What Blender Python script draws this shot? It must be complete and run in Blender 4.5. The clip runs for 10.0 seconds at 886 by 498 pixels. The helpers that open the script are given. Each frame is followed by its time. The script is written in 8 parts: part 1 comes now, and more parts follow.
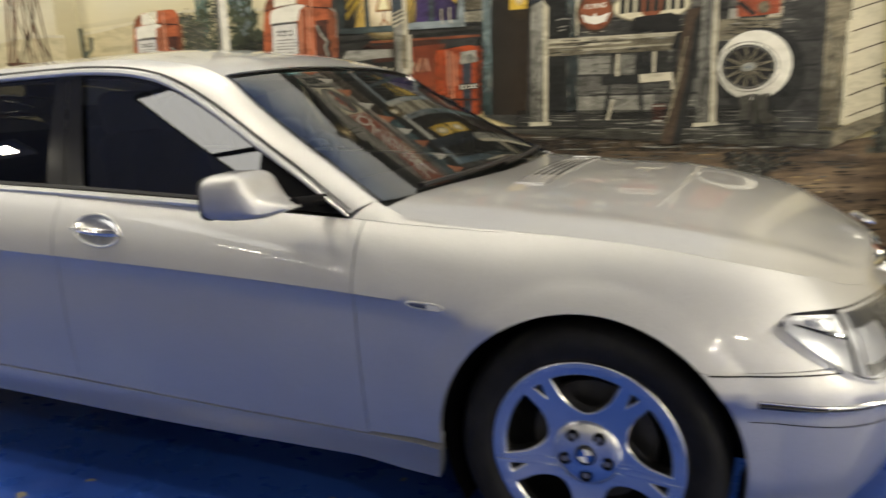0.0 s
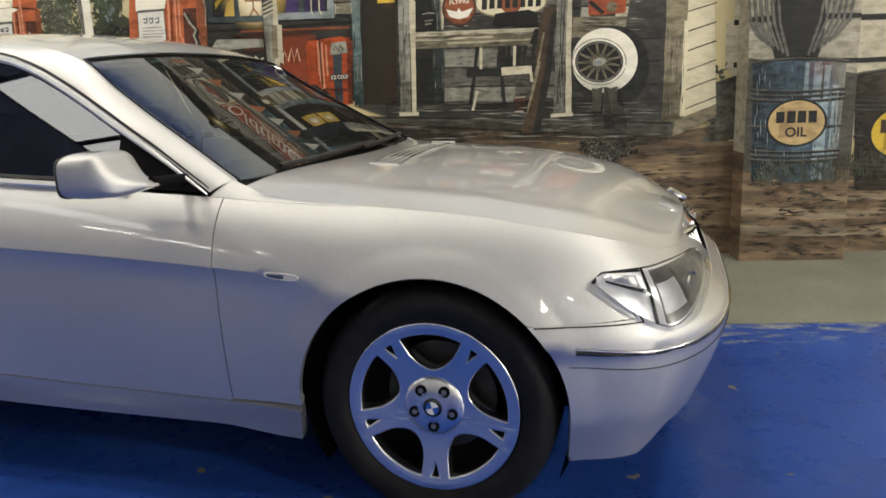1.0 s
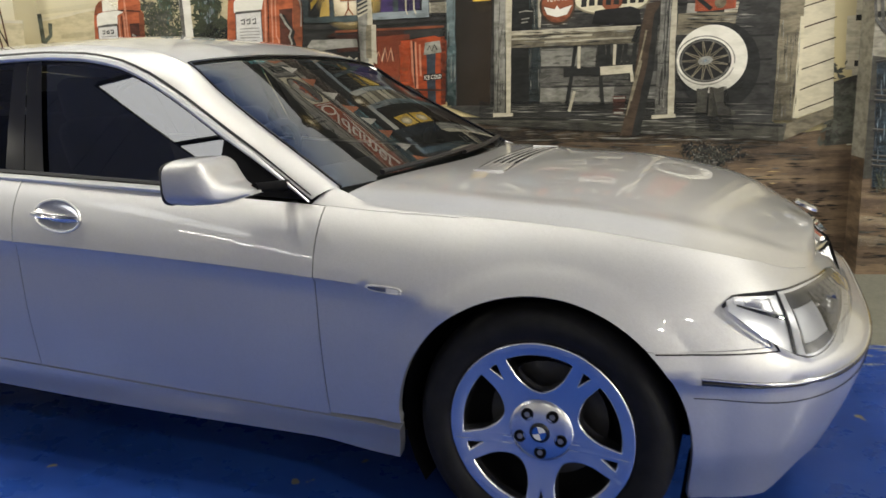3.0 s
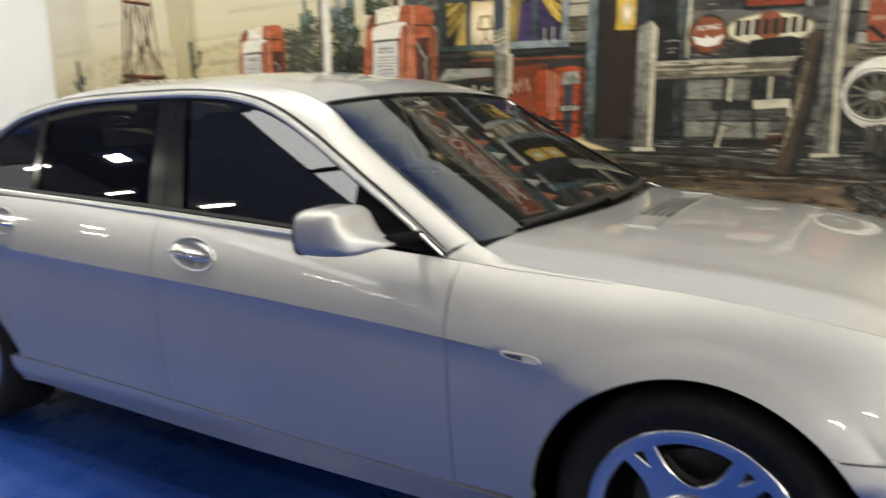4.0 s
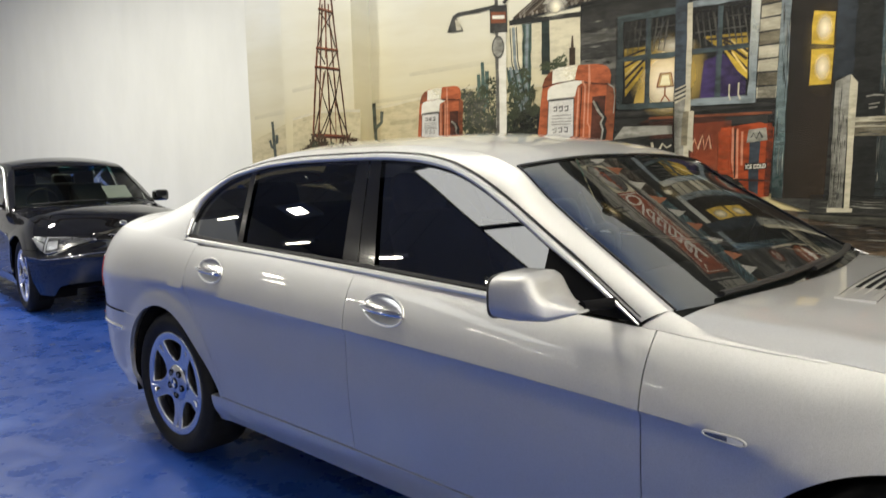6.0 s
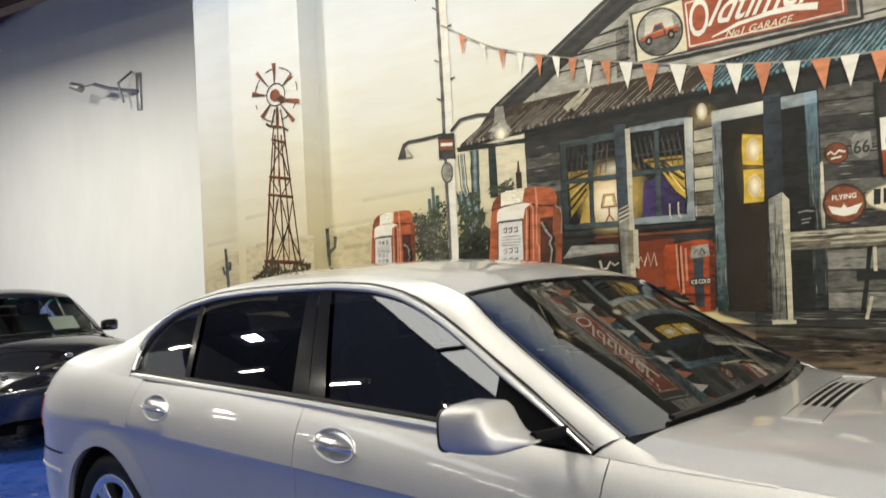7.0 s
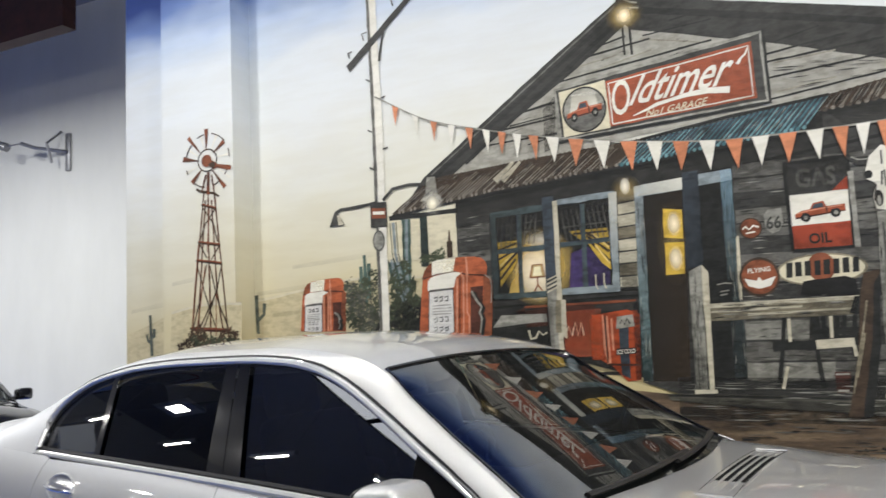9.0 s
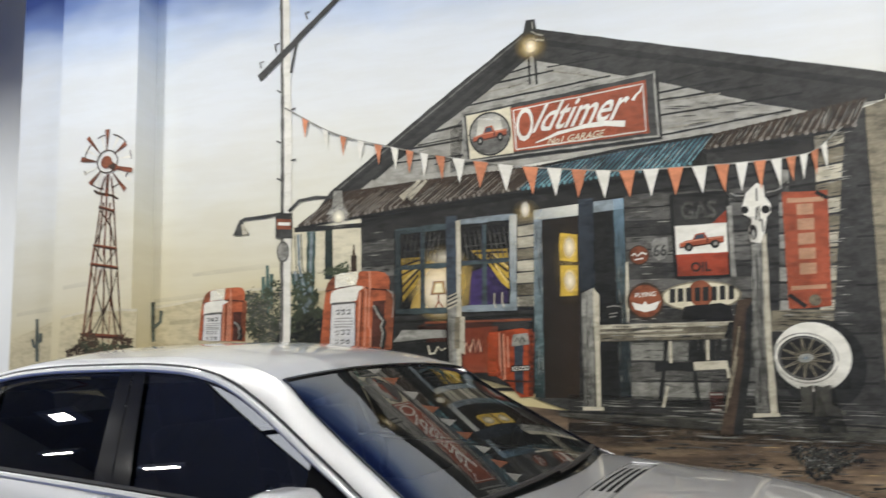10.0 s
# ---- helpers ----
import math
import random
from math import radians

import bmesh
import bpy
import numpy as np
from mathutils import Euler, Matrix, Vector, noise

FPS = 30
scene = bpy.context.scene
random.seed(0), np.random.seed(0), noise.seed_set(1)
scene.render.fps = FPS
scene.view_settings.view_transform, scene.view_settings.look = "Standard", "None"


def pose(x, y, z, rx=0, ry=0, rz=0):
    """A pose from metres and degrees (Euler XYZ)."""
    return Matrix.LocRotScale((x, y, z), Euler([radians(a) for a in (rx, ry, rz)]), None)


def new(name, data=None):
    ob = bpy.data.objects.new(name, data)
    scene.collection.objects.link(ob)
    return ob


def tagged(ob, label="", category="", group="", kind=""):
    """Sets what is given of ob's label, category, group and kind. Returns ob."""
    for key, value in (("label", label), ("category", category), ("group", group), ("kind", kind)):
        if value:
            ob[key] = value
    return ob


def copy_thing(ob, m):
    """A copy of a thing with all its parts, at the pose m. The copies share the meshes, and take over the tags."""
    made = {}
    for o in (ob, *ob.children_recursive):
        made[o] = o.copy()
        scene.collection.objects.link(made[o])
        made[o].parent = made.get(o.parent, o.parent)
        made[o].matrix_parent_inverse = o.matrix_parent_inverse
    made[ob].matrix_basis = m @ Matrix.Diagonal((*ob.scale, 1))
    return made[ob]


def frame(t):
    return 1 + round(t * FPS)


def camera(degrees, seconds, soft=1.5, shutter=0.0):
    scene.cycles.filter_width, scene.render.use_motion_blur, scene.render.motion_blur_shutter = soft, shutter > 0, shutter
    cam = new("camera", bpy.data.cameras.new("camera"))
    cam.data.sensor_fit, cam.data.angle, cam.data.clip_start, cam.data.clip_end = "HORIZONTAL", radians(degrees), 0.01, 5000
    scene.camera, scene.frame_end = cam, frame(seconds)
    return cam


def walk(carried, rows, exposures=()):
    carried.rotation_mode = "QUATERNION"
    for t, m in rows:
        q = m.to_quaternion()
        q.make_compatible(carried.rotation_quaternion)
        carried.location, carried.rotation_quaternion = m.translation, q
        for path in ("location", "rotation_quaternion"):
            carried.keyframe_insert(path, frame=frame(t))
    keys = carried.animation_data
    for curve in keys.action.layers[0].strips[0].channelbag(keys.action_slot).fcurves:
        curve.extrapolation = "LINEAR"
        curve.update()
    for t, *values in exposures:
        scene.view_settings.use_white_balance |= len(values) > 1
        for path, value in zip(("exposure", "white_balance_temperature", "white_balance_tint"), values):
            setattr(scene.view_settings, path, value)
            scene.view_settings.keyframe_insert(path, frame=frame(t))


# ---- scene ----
# ---- camera ----
cam = camera(60.11, 10.0, shutter=0.5)
PATH = [
    (0.0, -0.127, 0.167, 1.274, 78.40, 2.77, 12.90),
    (0.5, -0.029, 0.060, 1.265, 78.42, 1.16, 5.82),
    (1.0, 0.000, 0.000, 1.246, 77.64, 2.09, 4.49),
    (1.5, 0.019, -0.009, 1.238, 76.07, 1.61, 3.59),
    (2.0, 0.013, 0.002, 1.245, 77.24, 1.46, 3.19),
    (2.5, -0.046, 0.031, 1.257, 77.74, 1.21, 7.91),
    (2.7, -0.063, 0.066, 1.253, 77.63, 1.77, 9.51),
    (3.8, -0.175, 0.252, 1.336, 78.42, 1.82, 15.60),
    (4.0, -0.184, 0.281, 1.342, 79.35, 1.46, 19.85),
    (4.5, -0.224, 0.264, 1.336, 81.48, 1.28, 26.78),
    (5.0, -0.251, 0.258, 1.334, 81.12, 1.22, 30.70),
    (5.2, -0.256, 0.250, 1.342, 81.29, 1.50, 31.65),
    (6.3, -0.276, 0.248, 1.384, 85.68, 1.58, 31.34),
    (6.5, -0.272, 0.250, 1.389, 87.77, 2.37, 30.45),
    (7.0, -0.243, 0.259, 1.416, 92.11, 3.08, 28.49),
    (7.5, -0.230, 0.259, 1.431, 93.56, 2.98, 28.30),
    (8.0, -0.215, 0.263, 1.432, 94.36, 2.98, 27.44),
    (8.5, -0.210, 0.271, 1.443, 95.76, 3.11, 26.79),
    (9.0, -0.186, 0.276, 1.446, 96.65, 2.94, 23.89),
    (9.5, -0.182, 0.248, 1.447, 97.11, 2.86, 20.99),
    (10.0, -0.133, 0.187, 1.447, 97.40, 1.44, 16.66),
]
EXPOSE = [(0, -0.10, 7500, 7), (0.5, -0.08, 7050, 7), (1, -0.06, 7050, 8), (1.5, -0.04, 6750, 8), (2.5, -0.04, 6800, 8), (4, -0.02, 7050, 7), (5, -0.02, 6780, 8),
          (6.5, 0.02, 7150, 6), (7, 0.02, 7100, 7), (7.5, 0.01, 6900, 7), (8.5, -0.06, 6420, 10), (9.5, -0.12, 6300, 10), (10, -0.13, 6280, 10)]
walk(cam, [(t, pose(x, y, z, rx, ry, rz)) for t, x, y, z, rx, ry, rz in PATH], EXPOSE)

# ---- world and lights ----
WALL = 5.34          # face of the painted wall
PIL = 0.24           # how far the pilasters stand out of it
CEIL = 7.2

world = bpy.data.worlds.new("world")
scene.world = world
world.use_nodes = True
world.node_tree.nodes["Background"].inputs[0].default_value = (0.8, 0.8, 0.85, 1)
world.node_tree.nodes["Background"].inputs[1].default_value = 0.045
scene.view_settings.exposure = 0.0

LAMP_Z = 4.75
# The five from (-7.0, -6.4) to (9.0, -4.5) are invented fill for the car.
LAMPS = [(-13.0, 4.6, 305, 5.5), (-9.6, 4.7, 305, 5.5), (-10.4, 0.0, 44), (-7.0, -6.4, 12), (-2.5, -6.4, 42), (2.5, -6.4, 90), (7.2, 1.2, 320), (9.0, -4.5, 900),
         (-12.0, -1.0, 18), (-13.0, 0.1, 18), (-10.0, -1.7, 18), (-8.2, -3.3, 18), (-8.8, -5.2, 18), (-9.4, -7.0, 18)]
LAMPS = [(*row, LAMP_Z)[:4] for row in LAMPS]
# lamps turned towards the painted wall, and the tilt of those by the white wall
WASH_TILT, FAR_TILT = 30, 3
WASHERS = [(-5.0, 2.4, 88), (-2.7, 2.4, 70), (-0.2, 2.4, 54), (2.3, 2.6, 95)]


def ceiling_lamp(x, y, power, z, tilt=0):
    data = bpy.data.lights.new("unseen_lamp_light", "AREA")
    data.shape = "RECTANGLE"
    data.size, data.size_y = (0.46, 0.2) if power > 40 else (0.9, 0.05) if x < -9.5 else (0.05, 1.2)
    data.energy, data.color = power, (1.0, 0.965, 0.88) if z <= LAMP_Z else (0.97, 0.97, 0.96)
    ob = new("unseen_lamp_light", data)
    ob.matrix_world = pose(x, y, z, tilt) @ pose(0, 0, -0.06)


for lx, ly, lp, lz in LAMPS:
    ceiling_lamp(lx, ly, lp, lz, FAR_TILT if lz > LAMP_Z else 0)
for lx, ly, lp in WASHERS:
    ceiling_lamp(lx, ly, lp, LAMP_Z, WASH_TILT)

# a row of flat light panels hung end to end
PANELS = [(-6.37, -0.28), (-6.37, -1.86)]
for lx, ly in PANELS:
    panel_light = bpy.data.lights.new("panel_light", "AREA")
    panel_light.shape, panel_light.size, panel_light.size_y = "RECTANGLE", 0.96, 1.46
    panel_light.energy, panel_light.color = 10, (0.96, 0.98, 1.0)
    new("panel_light", panel_light).matrix_world = pose(lx, ly, LAMP_Z - 0.03)


# ---- materials ----
def material(name):
    m = bpy.data.materials.new(name)
    m.use_nodes = True
    nt = m.node_tree
    return m, nt, nt.nodes["Principled BSDF"]


def add(nt, kind, **values):
    n = nt.nodes.new(kind)
    for k, v in values.items():
        if k in n.inputs:
            n.inputs[k].default_value = v
    return n


def coords(nt, scale=(1, 1, 1), world_space=True):
    m = nt.nodes.new("ShaderNodeMapping")
    m.inputs["Scale"].default_value = scale
    if world_space:
        g = nt.nodes.new("ShaderNodeNewGeometry")
        nt.links.new(g.outputs["Position"], m.inputs["Vector"])
    else:
        g = nt.nodes.new("ShaderNodeTexCoord")
        nt.links.new(g.outputs["Object"], m.inputs["Vector"])
    return m.outputs["Vector"]


def ramp(nt, fac, stops):
    r = nt.nodes.new("ShaderNodeValToRGB")
    el = r.color_ramp.elements
    while len(el) < len(stops):
        el.new(0.5)
    for e, (p, c) in zip(el, stops):
        e.position, e.color = p, (*c, 1)
    nt.links.new(fac, r.inputs["Fac"])
    return r.outputs["Color"]


def noise_fac(nt, vec, scale, detail=4, rough=0.6):
    n = add(nt, "ShaderNodeTexNoise", Scale=scale, Detail=detail, Roughness=rough)
    nt.links.new(vec, n.inputs["Vector"])
    return n.outputs["Fac"]


def mixc(nt, fac, a, b, mode="MIX"):
    n = nt.nodes.new("ShaderNodeMix")
    n.data_type, n.blend_type = "RGBA", mode
    for sock, v in ((n.inputs[0], fac), (n.inputs[6], a), (n.inputs[7], b)):
        if isinstance(v, (int, float)):
            sock.default_value = v
        elif isinstance(v, tuple):
            sock.default_value = (*v, 1)
        else:
            nt.links.new(v, sock)
    return n.outputs[2]


def bump(nt, bsdf, height, strength=0.3, distance=0.01):
    b = add(nt, "ShaderNodeBump", Strength=strength, Distance=distance)
    nt.links.new(height, b.inputs["Height"])
    nt.links.new(b.outputs["Normal"], bsdf.inputs["Normal"])


def plain(name, color, rough=0.5, metal=0.0, vary=0.08, scale=14, coat=0.0, spec=0.5, space=False):
    """A plain surface with a little uneven tone and roughness."""
    m, nt, b = material(name)
    f = noise_fac(nt, coords(nt, world_space=space), scale)
    lo, hi = (tuple(max(0, c * k) for c in color) for k in (1 - vary, 1 + vary))
    nt.links.new(ramp(nt, f, [(0.3, lo), (0.7, hi)]), b.inputs["Base Color"])
    b.inputs["Roughness"].default_value = rough
    b.inputs["Metallic"].default_value = metal
    b.inputs["Coat Weight"].default_value = coat
    b.inputs["Coat Roughness"].default_value = 0.04
    b.inputs["Specular IOR Level"].default_value = spec
    return m


def car_paint(name, color, metal, rough, flake=0.25, spec=0.5, coat=1.5):
    m, nt, b = material(name)
    vec = coords(nt, world_space=False)
    f = noise_fac(nt, vec, 900, 1)
    g = noise_fac(nt, vec, 2.5, 3)
    c1 = ramp(nt, f, [(0.3, tuple(c * (1 - flake) for c in color)), (0.7, tuple(min(1, c * (1 + flake * 0.5)) for c in color))])
    c2 = ramp(nt, g, [(0.3, (0.94, 0.94, 0.95)), (0.7, (1, 1, 1))])
    nt.links.new(mixc(nt, 1.0, c1, c2, "MULTIPLY"), b.inputs["Base Color"])
    b.inputs["Metallic"].default_value = metal
    b.inputs["Roughness"].default_value = rough
    b.inputs["Specular IOR Level"].default_value = spec
    b.inputs["Coat Weight"].default_value = 1.0
    b.inputs["Coat Roughness"].default_value = 0.02
    b.inputs["Coat IOR"].default_value = coat
    return m


def tinted_glass(name, tint, gloss=1.0, ior=1.6):
    """A pane: tinted see-through with a Fresnel mirror on it."""
    m = bpy.data.materials.new(name)
    m.use_nodes = True
    nt = m.node_tree
    nt.nodes.clear()
    out = nt.nodes.new("ShaderNodeOutputMaterial")
    tr = add(nt, "ShaderNodeBsdfTransparent", Color=(*tint, 1))
    gl = add(nt, "ShaderNodeBsdfGlossy", Roughness=0.01, Color=(gloss, gloss, gloss, 1))
    fr = add(nt, "ShaderNodeFresnel", IOR=ior)
    mx = nt.nodes.new("ShaderNodeMixShader")
    nt.links.new(fr.outputs[0], mx.inputs[0])
    nt.links.new(tr.outputs[0], mx.inputs[1])
    nt.links.new(gl.outputs[0], mx.inputs[2])
    nt.links.new(mx.outputs[0], out.inputs["Surface"])
    return m


def glow(name, color, strength):
    m, nt, b = material(name)
    b.inputs["Base Color"].default_value = (*color, 1)
    b.inputs["Emission Color"].default_value = (*color, 1)
    b.inputs["Emission Strength"].default_value = strength
    return m


def floor_paint():
    """Blue floor paint, worn and scuffed, with a bare concrete strip along the painted wall."""
    m, nt, b = material("blue_floor_paint")
    vec = coords(nt)
    big, fine = noise_fac(nt, vec, 0.9, 5), noise_fac(nt, vec, 26, 6, 0.7)
    blue = ramp(nt, big, [(0.3, (0.008, 0.036, 0.20)), (0.55, (0.014, 0.058, 0.29)), (0.75, (0.022, 0.080, 0.345))])
    scuff = ramp(nt, fine, [(0.66, (0, 0, 0)), (0.74, (1, 1, 1))])
    stretched = noise_fac(nt, coords(nt, (1.2, 5, 1)), 2.4, 6, 0.72)
    worn = ramp(nt, stretched, [(0.63, (0, 0, 0)), (0.7, (1, 1, 1))])
    c = mixc(nt, mixc(nt, 0.25, (0, 0, 0), scuff), blue, (0.05, 0.11, 0.32))
    c = mixc(nt, mixc(nt, 0.25, (0, 0, 0), worn), c, (0.09, 0.16, 0.32))
    sep = nt.nodes.new("ShaderNodeSeparateXYZ")
    nt.links.new(vec, sep.inputs[0])
    rim = add(nt, "ShaderNodeMapRange")
    off = add(nt, "ShaderNodeMath")
    off.operation = "SUBTRACT"
    nt.links.new(sep.outputs["Y"], off.inputs[0])
    off.inputs[1].default_value = 3.75
    far = add(nt, "ShaderNodeMath")
    far.operation = "ABSOLUTE"
    nt.links.new(off.outputs[0], far.inputs[0])
    nt.links.new(far.outputs[0], rim.inputs[0])
    rim.inputs[1].default_value, rim.inputs[2].default_value, rim.inputs[3].default_value, rim.inputs[4].default_value = 0.0, 0.8, 0.06, -0.2
    edge = add(nt, "ShaderNodeMath")
    edge.operation = "ADD"
    nt.links.new(noise_fac(nt, coords(nt, (1.0, 3.5, 1)), 5, 7, 0.72), edge.inputs[0])
    nt.links.new(rim.outputs[0], edge.inputs[1])
    bare = ramp(nt, edge.outputs[0], [(0.55, (0, 0, 0)), (0.60, (1, 1, 1))])
    near = add(nt, "ShaderNodeMapRange")
    nt.links.new(sep.outputs["X"], near.inputs[0])
    near.inputs[1].default_value, near.inputs[2].default_value = -3.0, -0.5
    bare = mixc(nt, near.outputs[0], (0, 0, 0), bare)
    c = mixc(nt, mixc(nt, 0.75, (0, 0, 0), bare), c, (0.26, 0.27, 0.22))
    drops = ramp(nt, noise_fac(nt, coords(nt, (1, 1, 1)), 6.3, 3, 0.5), [(0.70, (0, 0, 0)), (0.715, (1, 1, 1))])
    c = mixc(nt, mixc(nt, 0.7, (0, 0, 0), drops), c, (0.24, 0.20, 0.05))
    stain = ramp(nt, noise_fac(nt, coords(nt, (1, 1.6, 1)), 3.1, 8, 0.75), [(0.54, (1, 1, 1)), (0.80, (0.72, 0.72, 0.77))])
    c = mixc(nt, 1.0, c, stain, "MULTIPLY")
    nt.links.new(c, b.inputs["Base Color"])
    nt.links.new(ramp(nt, noise_fac(nt, vec, 5, 5), [(0.35, (0.22, 0.22, 0.22)), (0.7, (0.42, 0.42, 0.42))]), b.inputs["Roughness"])
    b.inputs["Specular IOR Level"].default_value = 0.4
    bump(nt, b, fine, 0.06, 0.004)
    return m


def concrete():
    m, nt, b = material("bare_concrete")
    vec = coords(nt)
    a, f = noise_fac(nt, vec, 1.4, 6), noise_fac(nt, vec, 45, 5, 0.7)
    c = ramp(nt, a, [(0.3, (0.155, 0.158, 0.13)), (0.7, (0.245, 0.25, 0.215))])
    c = mixc(nt, 0.4, c, ramp(nt, f, [(0.3, (0.1, 0.1, 0.09)), (0.7, (0.5, 0.48, 0.42))]), "OVERLAY")
    nt.links.new(c, b.inputs["Base Color"])
    b.inputs["Roughness"].default_value = 0.55
    bump(nt, b, f, 0.15, 0.003)
    return m


def wall_paint(name, color):
    m, nt, b = material(name)
    vec = coords(nt)
    a, f = noise_fac(nt, coords(nt, (1, 1, 0.35)), 1.6, 5), noise_fac(nt, vec, 60, 4)
    c = ramp(nt, a, [(0.3, tuple(k * 0.92 for k in color)), (0.7, color)])
    nt.links.new(c, b.inputs["Base Color"])
    b.inputs["Roughness"].default_value = 0.6
    bump(nt, b, f, 0.12, 0.003)
    return m


SILVER = car_paint("silver_metallic_paint", (0.69, 0.69, 0.683), 0.93, 0.53, coat=1.65)
GRAPHITE = car_paint("dark_grey_paint", (0.008, 0.008, 0.0085), 0.0, 0.5, spec=0.0, coat=2.0)
CHROME = plain("chrome", (0.90, 0.90, 0.90), 0.14, 1.0, 0.03)
BRIGHT = plain("bright_trim", (0.80, 0.80, 0.79), 0.34, 0.75, 0.04)
# Brake steel darkened to hold the shade inside the wheel.
SHADE_STEEL = plain("shade_darkened_brake_steel", (0.05, 0.05, 0.052), 0.5, 0.7, 0.2)
ALLOY = plain("polished_alloy", (0.80, 0.80, 0.81), 0.22, 1.0, 0.05)
RUBBER = plain("tyre_rubber", (0.009, 0.009, 0.0095), 0.62, 0, 0.4, 18, 0, 0.25)
BLACK = plain("black_plastic", (0.012, 0.012, 0.013), 0.4, 0, 0.2, 40)
GLOSSBLACK = plain("gloss_black_trim", (0.01, 0.01, 0.011), 0.12, 0, 0.2, 20, 0.6)
# Near-black: real black parts, and gaps and recesses with shade in the colour.
BLACK_AND_SHADE = plain("black_and_gap_shade", (0.006, 0.006, 0.007), 0.9, 0, 0.2, 20, 0, 0.1)
LEATHER = plain("dark_leather", (0.02, 0.019, 0.02), 0.55, 0, 0.25, 30)
LEATHER_LIGHT = plain("grey_leather", (0.06, 0.06, 0.065), 0.55, 0, 0.15, 30)
PALE_CLOTH = plain("pale_sunshade_cloth", (0.88, 0.88, 0.88), 0.7, 0, 0.04, 20)
TINTED = tinted_glass("front_side_glass", (0.30, 0.32, 0.315), 1.0, 2.4)
LAMPSILVER = plain("lamp_bowl_silver", (0.75, 0.76, 0.78), 0.28, 0.6, 0.05)
SMOKE = plain("smoked_lamp_bowl", (0.24, 0.24, 0.24), 0.25, 0.8, 0.35, 25)
PRIVACY = tinted_glass("tinted_side_glass", (0.13, 0.135, 0.14))
CLEAR = tinted_glass("windscreen_glass", (0.50, 0.56, 0.56), 1.0, 2.3)
BAND = tinted_glass("shade_band_tint", (0.10, 0.42, 0.46), 0.3, 1.1)
PALE_GLASS = tinted_glass("pale_green_glass", (0.78, 0.85, 0.78), 1.0, 1.45)
LENS = tinted_glass("lamp_lens", (0.92, 0.93, 0.95))
REDLENS = plain("red_lamp_lens", (0.35, 0.01, 0.012), 0.12, 0, 0.1, 20, 1.0)
EMBLEM_BLUE = plain("emblem_blue", (0.02, 0.09, 0.4), 0.2, 0, 0.05, 20, 1.0)
WHITE_PAINT = plain("white_enamel", (0.8, 0.8, 0.78), 0.35, 0, 0.06)
STEEL = plain("grey_steel", (0.32, 0.32, 0.33), 0.4, 0.8, 0.15)
RUST_STEEL = plain("red_oxide_steel", (0.055, 0.02, 0.016), 0.6, 0, 0.3, 6)
FLOORBLUE, CONCRETE = floor_paint(), concrete()
WHITEWALL = wall_paint("white_wall_paint", (0.78, 0.775, 0.715))
SIDEWALL = wall_paint("pale_wall_paint", (0.74, 0.73, 0.68))
CEILPAINT = wall_paint("ceiling_paint", (0.42, 0.42, 0.42))


# ---- building helpers ----
def finish(bm, name, mat, parent=None, label="", smooth=40):
    me = bpy.data.meshes.new(name)
    bm.normal_update()
    bm.to_mesh(me)
    bm.free()
    if mat is not None:
        me.materials.append(mat)
    if smooth:
        me.shade_smooth()
        me.set_sharp_from_angle(angle=radians(smooth))
    ob = new(name, me)
    ob.parent = parent
    if label:
        ob["label"] = label
    return ob


def part(name, bm, mat, parent, label="", smooth=40):
    return finish(bm, name, mat, parent, label, smooth)


def thing(name, label, category, m=None, group="", kind=""):
    ob = new(name)
    ob.empty_display_size = 0.1
    if m is not None:
        ob.matrix_world = m
    return tagged(ob, label, category, group, kind)


def box(x0, x1, y0, y1, z0, z1, bevel=0.0, seg=2):
    bm = bmesh.new()
    bmesh.ops.create_cube(bm, size=1)
    for v in bm.verts:
        v.co = Vector((x0 + (v.co.x + 0.5) * (x1 - x0), y0 + (v.co.y + 0.5) * (y1 - y0), z0 + (v.co.z + 0.5) * (z1 - z0)))
    if bevel:
        bmesh.ops.bevel(bm, geom=bm.edges[:], offset=bevel, segments=seg, affect="EDGES", profile=0.5)
    return bm


def lathe(profile, n=48, axis="Y", closed=False):
    """Turn a profile of (radius, along) round an axis."""
    bm = bmesh.new()
    rings = []
    for i in range(n):
        a = 2 * math.pi * i / n
        ring = []
        for r, h in profile:
            p = (r * math.cos(a), h, r * math.sin(a)) if axis == "Y" else (r * math.cos(a), r * math.sin(a), h)
            ring.append(bm.verts.new(p))
        rings.append(ring)
    m = len(profile)
    for i in range(n):
        a, b = rings[i], rings[(i + 1) % n]
        for j in range(m if closed else m - 1):
            k = (j + 1) % m
            bm.faces.new((a[j], a[k], b[k], b[j]))
    bmesh.ops.remove_doubles(bm, verts=bm.verts[:], dist=1e-6)
    bmesh.ops.recalc_face_normals(bm, faces=bm.faces[:])
    return bm


